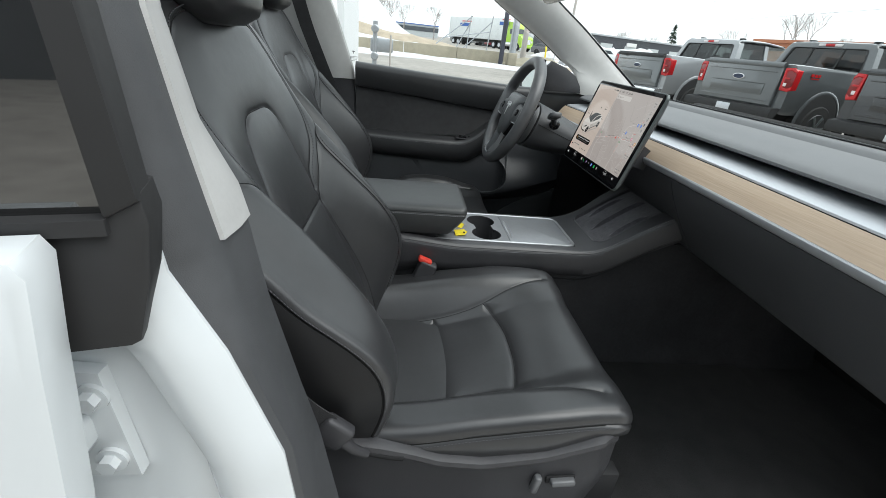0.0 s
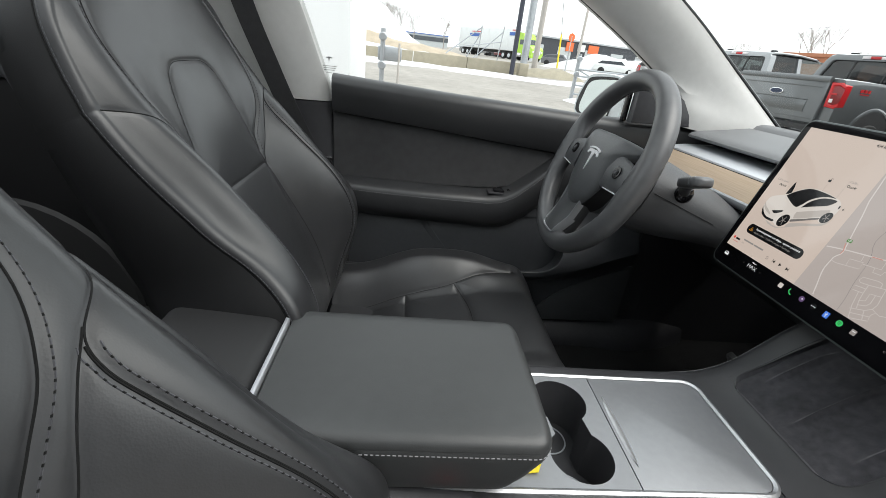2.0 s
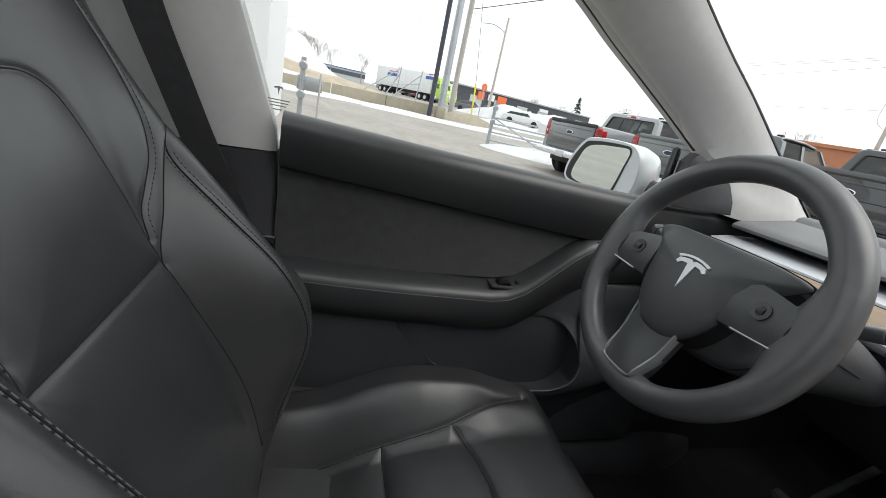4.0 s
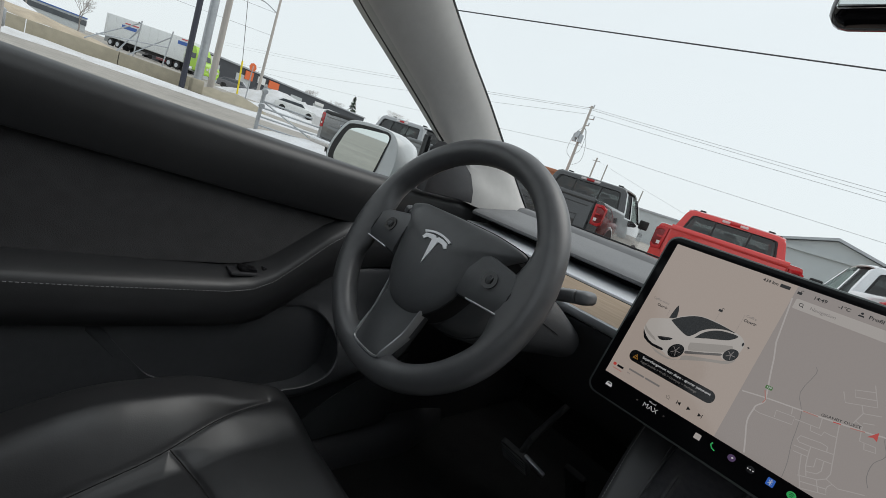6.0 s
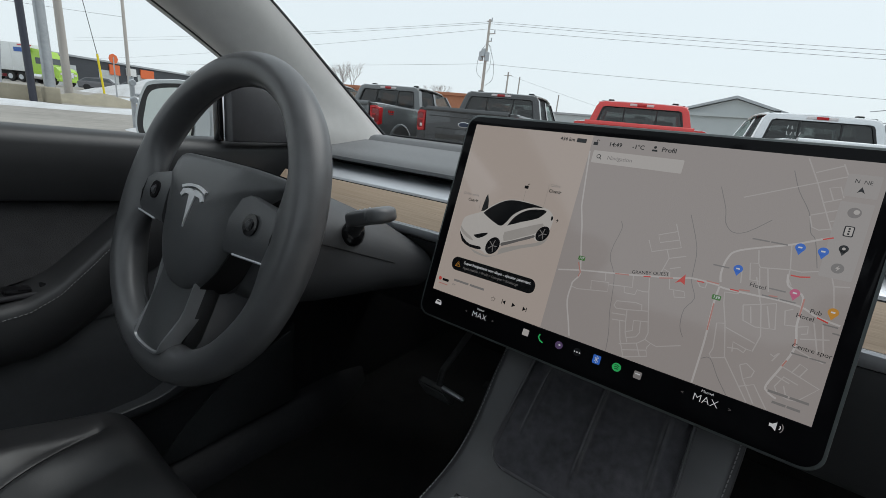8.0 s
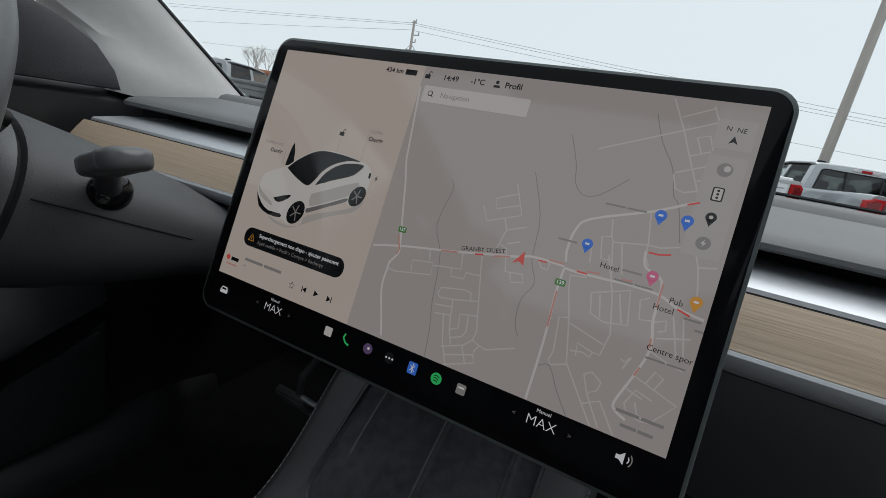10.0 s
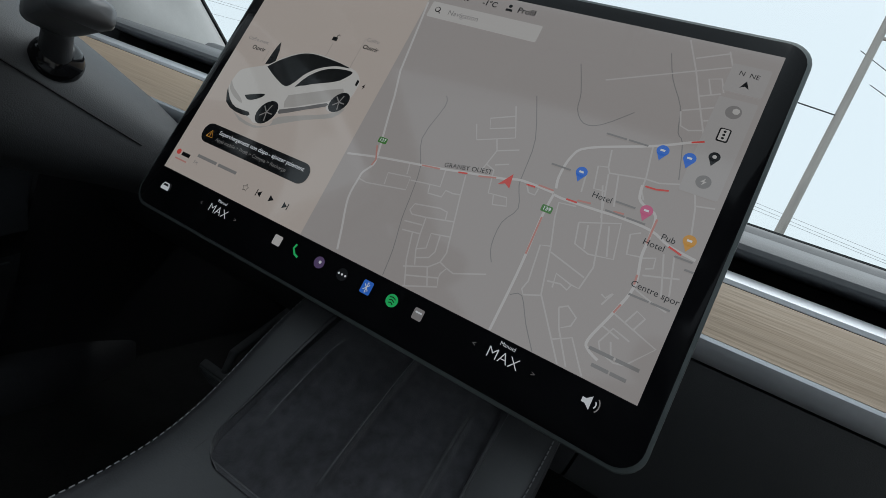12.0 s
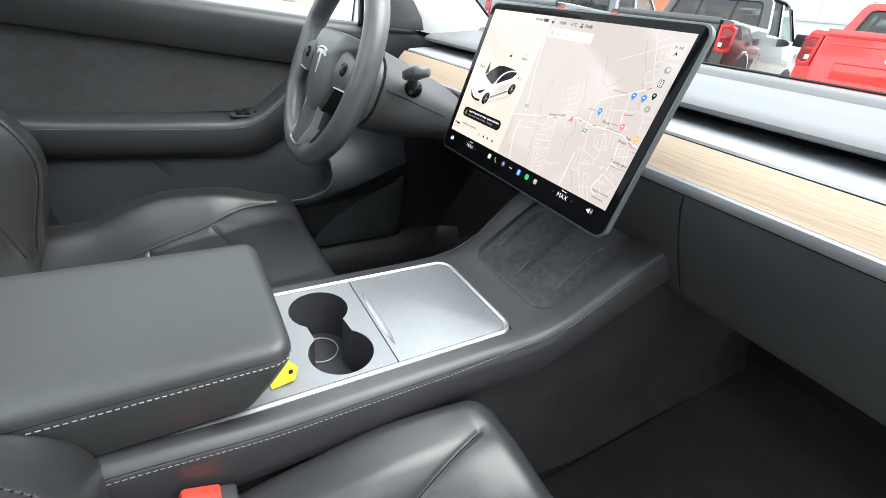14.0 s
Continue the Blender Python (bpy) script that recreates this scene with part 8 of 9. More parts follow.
    g = part("tailgate", rings([[Vector((x, y, z)) for y, z in ((-w, z0), (w, z0), (w, z1 - 0.02), (w - 0.02, z1), (-w + 0.02, z1), (-w, z1 - 0.02))] for x, w, z0, z1 in ((0.10, 0.80, 0.72, 1.44), (0.045, 0.80, 0.72, 1.44), (0.03, 0.785, 0.735, 1.425))]), gate, t, "tailgate with pressed panel")
    part("spoiler", rings([[Vector((x, y, z)) for x, z in ((0.10, 1.36), (0.018, 1.365), (0.010, 1.39), (0.02, 1.425), (0.045, 1.447), (0.10, 1.447))] for y in (-0.80, 0.80)]), RUBBER if gate is not mat else gate, g)
    part("recess", block((0.03, 1.15, 0.18), (0.033, 0, 0.98), 0.012), gate, g)
    part("badge", plate([(0.125 * math.cos(a), 0.05 * math.sin(a)) for a in np.linspace(0, 2 * math.pi, 24, endpoint=False)], 0, 0.015, 0.004, m=pose(0.03, 0, 1.16) @ Matrix(((0, 0, -1, 0), (1, 0, 0, 0), (0, 1, 0, 0), (0, 0, 0, 1)))), CHROME, g, "plain oval badge")
    part("badge_field", plate([(0.110 * math.cos(a), 0.040 * math.sin(a)) for a in np.linspace(0, 2 * math.pi, 24, endpoint=False)], 0.012, 0.0165, m=pose(0.03, 0, 1.16) @ Matrix(((0, 0, -1, 0), (1, 0, 0, 0), (0, 1, 0, 0), (0, 0, 0, 1)))), BADGE, g)
    bm = bmesh.new()
    for z, w in ((1.285, 1.44), (0.80, 1.44), (1.08, 1.16), (0.89, 1.16)):
        block((0.010, w, 0.018), (0.027, 0, z), 0.004, bm=bm)
    part("gate_ribs", bm, gate, g)
    for s in (-1, 1):
        def lamp_ring(x, i, w=0.0):
            """The slanted outline of a tail lamp, drawn in by i; w takes it round the corner."""
            return [Vector((x + q, s * y, z)) for y, z, q in ((0.835 + i, 1.00 + i, 0.0), (0.975 - i * 0.6, 0.985 + i, w * 0.4), (1.010, 1.03 + i, w), (1.012, 1.33 - i, w), (0.965 - i * 0.6, 1.375 - i, w * 0.4), (0.815 + i, 1.365 - i, 0.0))]
        lamp = part("tail_lamp", rings([lamp_ring(0.24, 0.0), lamp_ring(0.075, 0.0, 0.05), lamp_ring(0.058, 0.008, 0.05), lamp_ring(0.054, 0.040, 0.05), lamp_ring(0.066, 0.052, 0.05)]), TAIL_RED, t, "red tail lamp with a bright C-shaped rim")
        part("lamp_field", rings([lamp_ring(0.066, 0.053, 0.04), lamp_ring(0.0645, 0.055, 0.04)]), TAIL_DARK, lamp, "dark red inner lens")
        part("lamp_core", block((0.010, 0.055, 0.055), (0.064, s * 0.90, 1.10), 0.004), LAMP_CLEAR, lamp, "clear reversing lens")
        part("lamp_bar", block((0.012, 0.10, 0.030), (0.062, s * 0.905, 1.20), 0.004), TAIL_RED, lamp)
    part("bumper", rings([[Vector((x, y, z)) for x, z in ((0.02, 0.52), (-0.10, 0.54), (-0.12, 0.60), (-0.10, 0.69), (0.05, 0.71), (0.12, 0.70))] for y in (-0.97, -0.4, 0.4, 0.97)]), RUBBER if color in ("black", "grey") else CHROME, t, "rear bumper")
    part("plate_bar", block((0.01, 0.30, 0.15), (-0.115, 0, 0.60), 0.004), SATIN, t)
    part("underbody", block((5.2, 1.5, 0.25), (2.9, 0, 0.50), 0.05), RUBBER, t)
    return t


ROW = [(3, "pewter", (0.30, 0.31, 0.32), "grey", "silver grey crew-cab pickup with dark tailgate"), (2, "grey", (0.095, 0.102, 0.106), None, "dark grey crew-cab pickup with red sticker"),
       (1, "black", (0.028, 0.029, 0.032), None, "black crew-cab pickup with chrome badge"), (0, "red", (0.62, 0.022, 0.018), None, "bright red crew-cab pickup parked facing away"),
       (-1, "white", (0.72, 0.74, 0.76), None, "white crew-cab pickup with marker writing on its rear window"), (-2, "silver", (0.42, 0.44, 0.46), None, "silver crew-cab pickup parked facing away")]
for k, name, color, gate, label in ROW:
    truck = build_truck(name, paint(name, color), paint("grey", (0.095, 0.102, 0.106)) if gate else None, label)
    truck.matrix_basis = pose(7.0 - 0.625 * k, 1.60 + 2.82 * k, 0, 0, 0, 12.5)
    if name == "grey":
        bm = bmesh.new()
        for w, x in ((0.07, 0.50), (0.06, 0.59), (0.05, 0.67)):
            block((w, 0.006, 0.045), (x, -1.008, 1.285), 0.0, bm=bm)
        block((0.20, 0.006, 0.016), (0.585, -1.008, 1.235), 0.0, bm=bm)
        part("sticker_bars", bm, TAIL_RED, truck, "small red lettering bars", smooth=False)
    if name == "white":
        bm = bmesh.new()
        for r, n in enumerate((2, 4, 5)):
            for j in range(n):
                z = 1.70 - 0.105 * r
                block((0.004, 0.009, 0.060), (1.944 + 0.28 * (z - 1.36) + 0.018, 0.46 - 0.062 * j - 0.03 * (r == 2), z), bm=bm, turn=Matrix.Rotation(0.25 * (-1) ** (j + r), 3, "X"))
                if (j + r) % 2:
                    block((0.004, 0.036, 0.009), (1.944 + 0.28 * (z - 1.36) + 0.018, 0.45 - 0.062 * j - 0.03 * (r == 2), z - 0.026), bm=bm)
        part("marker_bars", bm, WHITE_MARK, truck, "white marker strokes", smooth=False)

# ---------------------------------------------------------------- outside: lot edge, wall, snow
ROUGH = noise.noise


def heap(name, label, cx, cy, rx, ry, h, mat, seed, n=40, turn=0.0, kind="structure", cat="snow bank"):
    """A low uneven mound that runs out into the ground."""
    bm = bmesh.new()
    rows = []
    ct, st = math.cos(turn), math.sin(turn)
    for i in range(n + 1):
        row = []
        for j in range(n + 1):
            u, v = -1 + 2 * i / n, -1 + 2 * j / n
            d = math.hypot(u, v)
            a, b = u * rx, v * ry
            x, y = cx + a * ct - b * st, cy + a * st + b * ct
            q = ROUGH(Vector((x * 0.35 + seed, y * 0.35, seed * 0.7))) * 0.5 + ROUGH(Vector((x * 1.3, y * 1.3, seed))) * 0.22
            z = h * max(0.0, 1 - d * d) ** 1.2 * (1 + q) - 0.06 * sstep(0.85, 1.0, d)
            row.append(bm.verts.new((x, y, land(x, y) + z)))
        rows.append(row)
    for a, b in zip(rows, rows[1:]):
        for j in range(n):
            bm.faces.new((a[j], a[j + 1], b[j + 1], b[j]))
    ob = part(name, bm, mat)
    return tagged(ob, label, cat, kind=kind)


DRY_GRASS = material("dry_brown_grass", (0.40, 0.34, 0.26), 0.95, vary=0.3, scale=1.5, bump=0.8, bump_scale=20)
WALL_Y = 24.0
wall = thing("retaining_wall", "long low weathered concrete retaining wall", "retaining wall", kind="structure")
for i in range(7):
    x0 = -16.0 + 3.05 * i
    x1 = x0 + 3.02
    part("wall_panel", rings([[Vector((x, WALL_Y + 0.10 * (x + 16) + d, land(0, WALL_Y) + z)) for d, z in ((0, -0.2), (0, 0.62), (0.03, 0.66), (0.28, 0.66), (0.30, 0.62), (0.30, -0.2))] for x in (x0, x1)]), CONCRETE, wall)
heap("snow_bank", "long dirty snow strip before the wall", -6.0, 22.9, 13.0, 1.1, 0.22, SNOW, 3.0, turn=0.10)
heap("snow_bank_behind", "snow lying behind the wall", -8.0, 28.5, 16.0, 3.2, 0.75, SNOW, 5.0, turn=0.08)
heap("grass_bank", "brown dry grass bank with patches of snow", -12.0, 34.5, 18.0, 4.0, 1.55, DRY_GRASS, 7.0, cat="grass bank")
heap("snow_hill", "tall ploughed snow hill", -9.0, 42.0, 10.0, 6.0, 4.2, SNOW, 11.0)
heap("snow_pile", "ploughed snow pile by the gate", 7.6, 13.4, 3.6, 1.7, 0.35, SNOW, 13.0, turn=-0.25)
heap("snow_pile_far", "ploughed snow pile along the street", 22.0, 47.0, 10.0, 3.0, 2.0, SNOW, 17.0, turn=-0.4)
heap("snow_pile_road", "snow pile beside the street", 13.0, 30.0, 6.0, 1.6, 0.5, SNOW, 19.0, turn=-0.25)
heap("snow_strip", "snow strip at the lot edge", 8.0, 21.5, 8.0, 1.0, 0.18, SNOW, 23.0, turn=-0.12)

POLE_DARK = material("dark_painted_steel", (0.035, 0.038, 0.055), 0.45, vary=0.1, scale=6)
GALV = material("galvanised_steel", (0.42, 0.44, 0.46), 0.4, metal=0.6, vary=0.15, scale=8)
TIMBER = material("weathered_timber_pole", (0.46, 0.43, 0.40), 0.85, vary=0.25, scale=6, stretch=(1, 1, 0.1), bump=0.4, bump_scale=30)
CABLE = material("weathered_black_cable", (0.07, 0.072, 0.075), 0.7)


def at_bearing(deg, dist, eye=(-0.5, 0.0)):
    a = radians(deg)
    return eye[0] + dist * math.cos(a), eye[1] + dist * math.sin(a)


def column_pole(name, label, cat, deg, dist, h, r0, r1, mat, bits=True):
    x, y = at_bearing(deg, dist)
    z = land(x, y)
    p = thing(name, label, cat)
    part("shaft", tube([(x, y, z - 0.1), (x, y, z + h * 0.5), (x, y, z + h)], [r0, (r0 + r1) / 2, r1], 14), mat, p)
    return p, x, y, z


p, x, y, z = column_pole("flag_pole", "slim dark steel pole beside the road", "pole", 78.2, 25.5, 13, 0.13, 0.12, POLE_DARK)
p, x, y, z = column_pole("lamp_post", "galvanised steel post with concrete foot", "pole", 76.9, 26.0, 14, 0.20, 0.17, GALV)
part("foot", block((0.55, 0.55, 0.7), (x, y, z + 0.30), 0.08, 3), CONCRETE, p)
p, x, y, z = column_pole("utility_pole", "weathered wooden utility pole by the road", "utility pole", 75.6, 28.0, 12, 0.17, 0.13, TIMBER)
cross1 = Vector((x, y, z + 11.0))
part("cross_arm", block((0.12, 2.2, 0.12), cross1, 0.02), TIMBER, p)


def wired_pole(deg, dist, h, label, cans=True):
    p, x, y, z = column_pole("utility_pole", label, "utility pole", deg, dist, h, 0.17, 0.11, TIMBER)
    if cans:
        part("transformer", disc(0.24, 0.80, (x - 0.1, y + 0.46, z + h * 0.705), None, 20, 0.05), GALV, p, "grey transformer can")
        part("transformer", disc(0.24, 0.80, (x - 0.1, y - 0.16, z + h * 0.70), None, 20, 0.05), GALV, p, "grey transformer can")
        part("transformer", disc(0.20, 0.70, (x - 0.3, y + 0.15, z + h * 0.73), None, 20, 0.05), GALV, p, "grey transformer can")
        for dy, k in ((0.75, 0.66), (-0.9, 0.60), (-0.5, 0.70)):
            part("hanging_wire", tube(smooth_path([(x, y + dy * 0.2, z + h * 0.80), (x, y + dy, z + h * (k + 0.06)), (x, y + dy * 1.15, z + h * (k - 0.08)), (x, y + dy * 0.3, z + h * (k - 0.14))], 6), 0.016, 5), CABLE, p, "slack black wire")
    for dz, lng, off in ((0.15, 0.55, 0.0), (1.25, 0.8, -0.35), (1.9, 0.5, -0.2)):
        part("cross_arm", block((0.09, lng, 0.09), (x, y + off, z + h - dz), 0.02), TIMBER, p)
        part("insulator", disc(0.06, 0.26, (x, y + off - lng * 0.4, z + h - dz + 0.15), None, 10), GALV, p)
    return Vector((x, y, z + h))


pole_a = wired_pole(31.7, 45.0, 10.9, "wooden utility pole with two grey transformers")
pole_b = wired_pole(-15.0, 19.5, 12.5, "tall wooden utility pole behind the trucks", False)
p, x, y, z = column_pole("street_lamp", "wooden pole with a curved street lamp arm", "street lamp", 70.8, 52.0, 10.5, 0.16, 0.11, TIMBER)
part("lamp_arm", tube(smooth_path([(x, y, z + 9.0), (x - 1.0, y + 1.2, z + 9.7), (x - 2.0, y + 2.4, z + 9.8)], 5), 0.05, 8), GALV, p)
pole_c = Vector((x, y, z + 10.4))


def cable(a, b, sag, r=0.012, label="thin black overhead power cable"):
    c = thing("overhead_cable", label, "cable", "overhead cables")
    pts = []
    for i in range(25):
        t = i / 24
        q = Vector(a).lerp(Vector(b), t)
        q.z -= sag * 4 * t * (1 - t)
        pts.append(q)
    part("cable", tube(pts, r, 6), CABLE, c)


right, left = at_bearing(-40, 60), at_bearing(75, 130)
for dz, off, zr, zl in ((-0.2, 0.0, 6.95, 11.6), (-0.35, 0.15, 6.55, 11.0), (-0.82, 0.3, 6.5, 7.2), (-3.9, 0.0, 4.75, 7.05)):
    cable(pole_a + Vector((0, off, dz)), (right[0], right[1] + off, zr), 0.3)
    cable(pole_a + Vector((0, off, dz)), (left[0], left[1] + off, zl), 0.5)
for dz, off in ((0.0, 0.0), (-1.3, 0.6), (-3.6, 0.0)):
    cable(pole_c + Vector((0, off, dz)), Vector((-40, 62, 11 + dz)), 1.0)
p, x, y, z = column_pole("utility_pole", "far slim wooden utility pole", "utility pole", 28.75, 72.0, 9.6, 0.16, 0.12, TIMBER)
part("cross_arm", block((0.10, 1.3, 0.10), (x, y, z + 9.1), 0.02), TIMBER, p)
low_end = Vector((x, y, z + 9.2))
p, x, y, z = column_pole("utility_pole", "far slim wooden utility pole", "utility pole", 27.3, 84.0, 10.4, 0.15, 0.11, TIMBER)
p, x, y, z = column_pole("utility_pole", "far slim wooden utility pole", "utility pole", 22.3, 90.0, 8.6, 0.15, 0.11, TIMBER)
cable(low_end, Vector((64.0, 2.0, 1.6)), 0.2)
cable((6.6, 27.1, 6.7), (pole_b.x, pole_b.y, 7.9), 0.10, 0.022)
cable(cross1 + Vector((0, 0.6, 0)), Vector((-40, 40, 10)), 0.6)
cable(pole_b + Vector((0, 0.3, -2.4)), Vector((40, -36, 10)), 0.6)
cable(pole_b + Vector((0, -0.4, -3.4)), Vector((40, -38, 9)), 0.6)

# ---------------------------------------------------------------- outside: buildings
DARK_CLAD = material("dark_metal_cladding", (0.05, 0.055, 0.065), 0.5, vary=0.1, scale=2)
PALE_CLAD = material("pale_metal_cladding", (0.50, 0.53, 0.54), 0.5, vary=0.06, scale=2)
BRICK_RED = material("orange_brown_roof", (0.42, 0.17, 0.09), 0.7, vary=0.12, scale=3)
WHITE_WALL = material("white_render_wall", (0.78, 0.79, 0.80), 0.7, vary=0.04, scale=1.5, bump=0.2, bump_scale=40)
SIGN_ORANGE = material("orange_sign", (0.75, 0.16, 0.05), 0.5)
SIGN_WHITE = material("white_sign", (0.75, 0.75, 0.75), 0.5)
SIGN_RED = material("red_sign", (0.6, 0.08, 0.09), 0.5)
SIGN_BLUE = material("blue_sign", (0.05, 0.13, 0.42), 0.5)
PANE_DARK = material("dark_window_pane", (0.08, 0.09, 0.10), 0.1, vary=0.3, scale=1)


def shed(label, p0, p1, deep, z0, h, mat, windows=0, cat="building", pitch=0.0, doors=0, roof=None):
    """A long low building: its front runs from p0 to p1 as seen from the lot."""
    b = thing("building", label, cat)
    a, c = Vector((*p0, 0)), Vector((*p1, 0))
    along = (c - a).normalized()
    back = Vector((-along.y, along.x, 0))
    if back.dot(a + c) < 0:
        back = -back
    L = (c - a).length
    up = Vector((0, 0, 1))

    def at(u, d, z):
        return a + along * u + back * d + up * (z0 + z)
    bm = bmesh.new()
    rings([[at(u, 0, -0.5), at(u, 0, h), at(u, deep, h), at(u, deep, -0.5)] for u in (0, L)], bm=bm)
    part("wall", bm, mat, b)
    part("roof", rings([[at(u, -0.2, h), at(u, -0.2, h + 0.25), at(u, deep / 2, h + 0.25 + pitch), at(u, deep + 0.2, h + 0.25), at(u, deep + 0.2, h)] for u in (-0.2, L + 0.2)]), roof or GALV, b)
    for i in range(windows):
        u = L * (i + 0.5) / windows
        w = part("window", rings([[at(u - 0.9, d, 1.2), at(u + 0.9, d, 1.2), at(u + 0.9, d, 2.6), at(u - 0.9, d, 2.6)] for d in (-0.06, 0.02)]), GALV, b, "pale window frame")
        part("pane", rings([[at(u - 0.8, d, 1.3), at(u + 0.8, d, 1.3), at(u + 0.8, d, 2.5), at(u - 0.8, d, 2.5)] for d in (-0.08, -0.05)]), PANE_DARK, w)
    for i in range(doors):
        u = L * (i + 0.5) / doors
        part("loading_door", rings([[at(u - 1.4, d, 0), at(u + 1.4, d, 0), at(u + 1.4, d, 2.9), at(u - 1.4, d, 2.9)] for d in (-0.05, 0.02)]), PALE_CLAD, b, "pale loading door")
    return b, at, L


b1, at1, L1 = shed("long dark grey workshop with orange and white signs", at_bearing(77.6, 80), at_bearing(58.3, 106), 14, 1.2, 4.0, DARK_CLAD, 0, doors=7)
for u, w, h, mat in ((2.0, 2.4, 1.4, SIGN_WHITE), (9.5, 1.5, 1.4, SIGN_ORANGE), (12.0, 1.5, 1.1, SIGN_WHITE), (14.6, 2.2, 1.3, SIGN_ORANGE), (26.0, 2.4, 0.6, SIGN_WHITE)):
    part("sign", rings([[at1(u - w / 2, d, 3.1 - h / 2), at1(u + w / 2, d, 3.1 - h / 2), at1(u + w / 2, d, 3.1 + h / 2), at1(u - w / 2, d, 3.1 + h / 2)] for d in (-0.2, -0.02)]), mat, b1, "plain coloured sign")
shed("low blue-trimmed building beyond the grass", at_bearing(91.5, 150), at_bearing(86.5, 150), 12, 2.5, 3.0, PALE_CLAD, 9, roof=SIGN_BLUE)
shed("grey flat-roofed building across the street", at_bearing(85.0, 125), at_bearing(79.5, 125), 12, 2.4, 4.2, material("grey_cladding", (0.22, 0.23, 0.23), 0.6, vary=0.1, scale=2), 6)
shed("low orange-brown building behind the trucks", at_bearing(51.8, 50), at_bearing(32.5, 42), 16, 0, 4.0, BRICK_RED, 0, roof=BRICK_RED)
b4, at4, L4 = shed("pale green-grey metal shed with low gable", at_bearing(8.6, 36), at_bearing(-1.5, 35), 14, 0, 3.6, PALE_CLAD, 0, roof=PALE_CLAD)
part("gable", rings([[at4(0, d, 3.8), at4(L4, d, 3.8), at4(L4 * 0.52, d, 4.75)] for d in (-0.1, 0.4)]), PALE_CLAD, b4)
part("ridge_roof", rings([[at4(-0.3, d, 3.75), at4(L4 * 0.52, d, 4.78), at4(L4 + 0.3, d, 3.75), at4(L4 + 0.3, d, 3.90), at4(L4 * 0.52, d, 4.95), at4(-0.3, d, 3.90)] for d in (-0.4, 14)]), GALV, b4)
shed("pale grey shed among bare trees", at_bearing(27.0, 70), at_bearing(11.5, 66), 10, 0, 4.6, PALE_CLAD, 4)
shed("pale shed far behind the trucks", at_bearing(-3.5, 50), at_bearing(-12.0, 50), 10, 0, 4.4, PALE_CLAD, 4)
b5, at5, L5 = shed("white rendered end wall of the showroom", (-1.90, 9.2), (-9.5, 9.2), 3.0, 0, 7.0, WHITE_WALL, 0)
shed("showroom front with tall dark windows behind the car", (-16.0, -9.0), (14.0, -11.5), 12, 0, 6.5, material("charcoal_cladding", (0.13, 0.135, 0.14), 0.5, vary=0.1, scale=2), 9)

shed("far pale office block beyond the street", at_bearing(79.0, 150), at_bearing(70.0, 150), 12, 3.2, 4.2, PALE_CLAD, 8)

# ---------------------------------------------------------------- outside: gate, lorry, cars, trees
gate = thing("lot_gate", "grey steel swing gate standing open in snow", "gate")
gx, gy = at_bearing(70.3, 15.2)
hx, hy = at_bearing(63.0, 15.0)
part("post", tube([(gx, gy, 0), (gx, gy, 1.55)], 0.06, 12), GALV, gate)
part("post", tube([(hx, hy, 0), (hx, hy, 1.25)], 0.05, 12), GALV, gate)
for z in (0.35, 0.62, 0.90, 1.10):
    part("rail", tube([(gx, gy, z), (hx, hy, z)], 0.028, 8), GALV, gate)
part("brace", tube([(gx, gy, 1.10), (hx, hy, 0.35)], 0.022, 8), GALV, gate)
part("stay", tube([(hx, hy, 1.05), (hx + 0.7, hy - 0.5, 0.02)], 0.035, 8), GALV, gate)
for z in (0.95, 1.40):
    part("hinge_drum", disc(0.09, 0.08, (gx, gy - 0.05, z), Matrix.Rotation(radians(90), 3, "X"), 16, 0.02), GALV, gate)
part("panel", rings([[Vector((hx - 0.5 + d, hy - 0.2, z)) for d, z in ((0, 0.95), (0.55, 0.95), (0.55, 1.22), (0, 1.22))], [Vector((hx - 0.5 + d, hy - 0.17, z)) for d, z in ((0, 0.95), (0.55, 0.95), (0.55, 1.22), (0, 1.22))]]), SIGN_WHITE, gate)
part("marker", tube([(hx + 0.15, hy, 0), (hx + 0.15, hy, 1.30)], 0.03, 8), SIGN_RED, gate, "red marker post")
post = thing("cabinet_post", "grey steel post with two round fittings", "post")
px, py = at_bearing(94.6, 9.6)
part("shaft", tube([(px, py, 0), (px, py, 1.45)], 0.05, 12), GALV, post)
part("rod", tube([(px + 0.35, py, 0), (px + 0.35, py, 1.20)], 0.022, 8), TIMBER, post)
for z in (0.75, 1.30):
    part("drum", disc(0.085, 0.07, (px, py - 0.06, z), Matrix.Rotation(radians(90), 3, "X"), 16, 0.02), GALV, post)
part("box", block((0.5, 0.2, 0.28), (px + 0.15, py + 0.1, 0.98), 0.03), GALV, post)
stand = thing("timber_stand", "weathered timber braces standing in snow", "frame")
sx, sy = at_bearing(83.5, 29.5)
sz = land(sx, sy)
for a, b in (((-1.6, 0, 0.6), (0.5, 0, 2.3)), ((0.4, 0, 0.4), (0.5, 0, 2.4)), ((1.7, 0, 0.4), (1.9, 0, 2.5)), ((0.2, 0.3, 0.5), (1.9, 0, 2.2)), ((-1.2, 0, 1.0), (1.8, 0, 1.6)), ((-0.3, 0.4, 0.4), (0.5, 0, 2.0))):
    part("brace", tube([(sx + a[0], sy + a[1], sz + a[2]), (sx + b[0], sy + b[1], sz + b[2])], 0.035, 6), GALV, stand)
marker = thing("guy_guard", "yellow guard on a slanted guy wire", "guy wire")
qx, qy = at_bearing(72.8, 29)
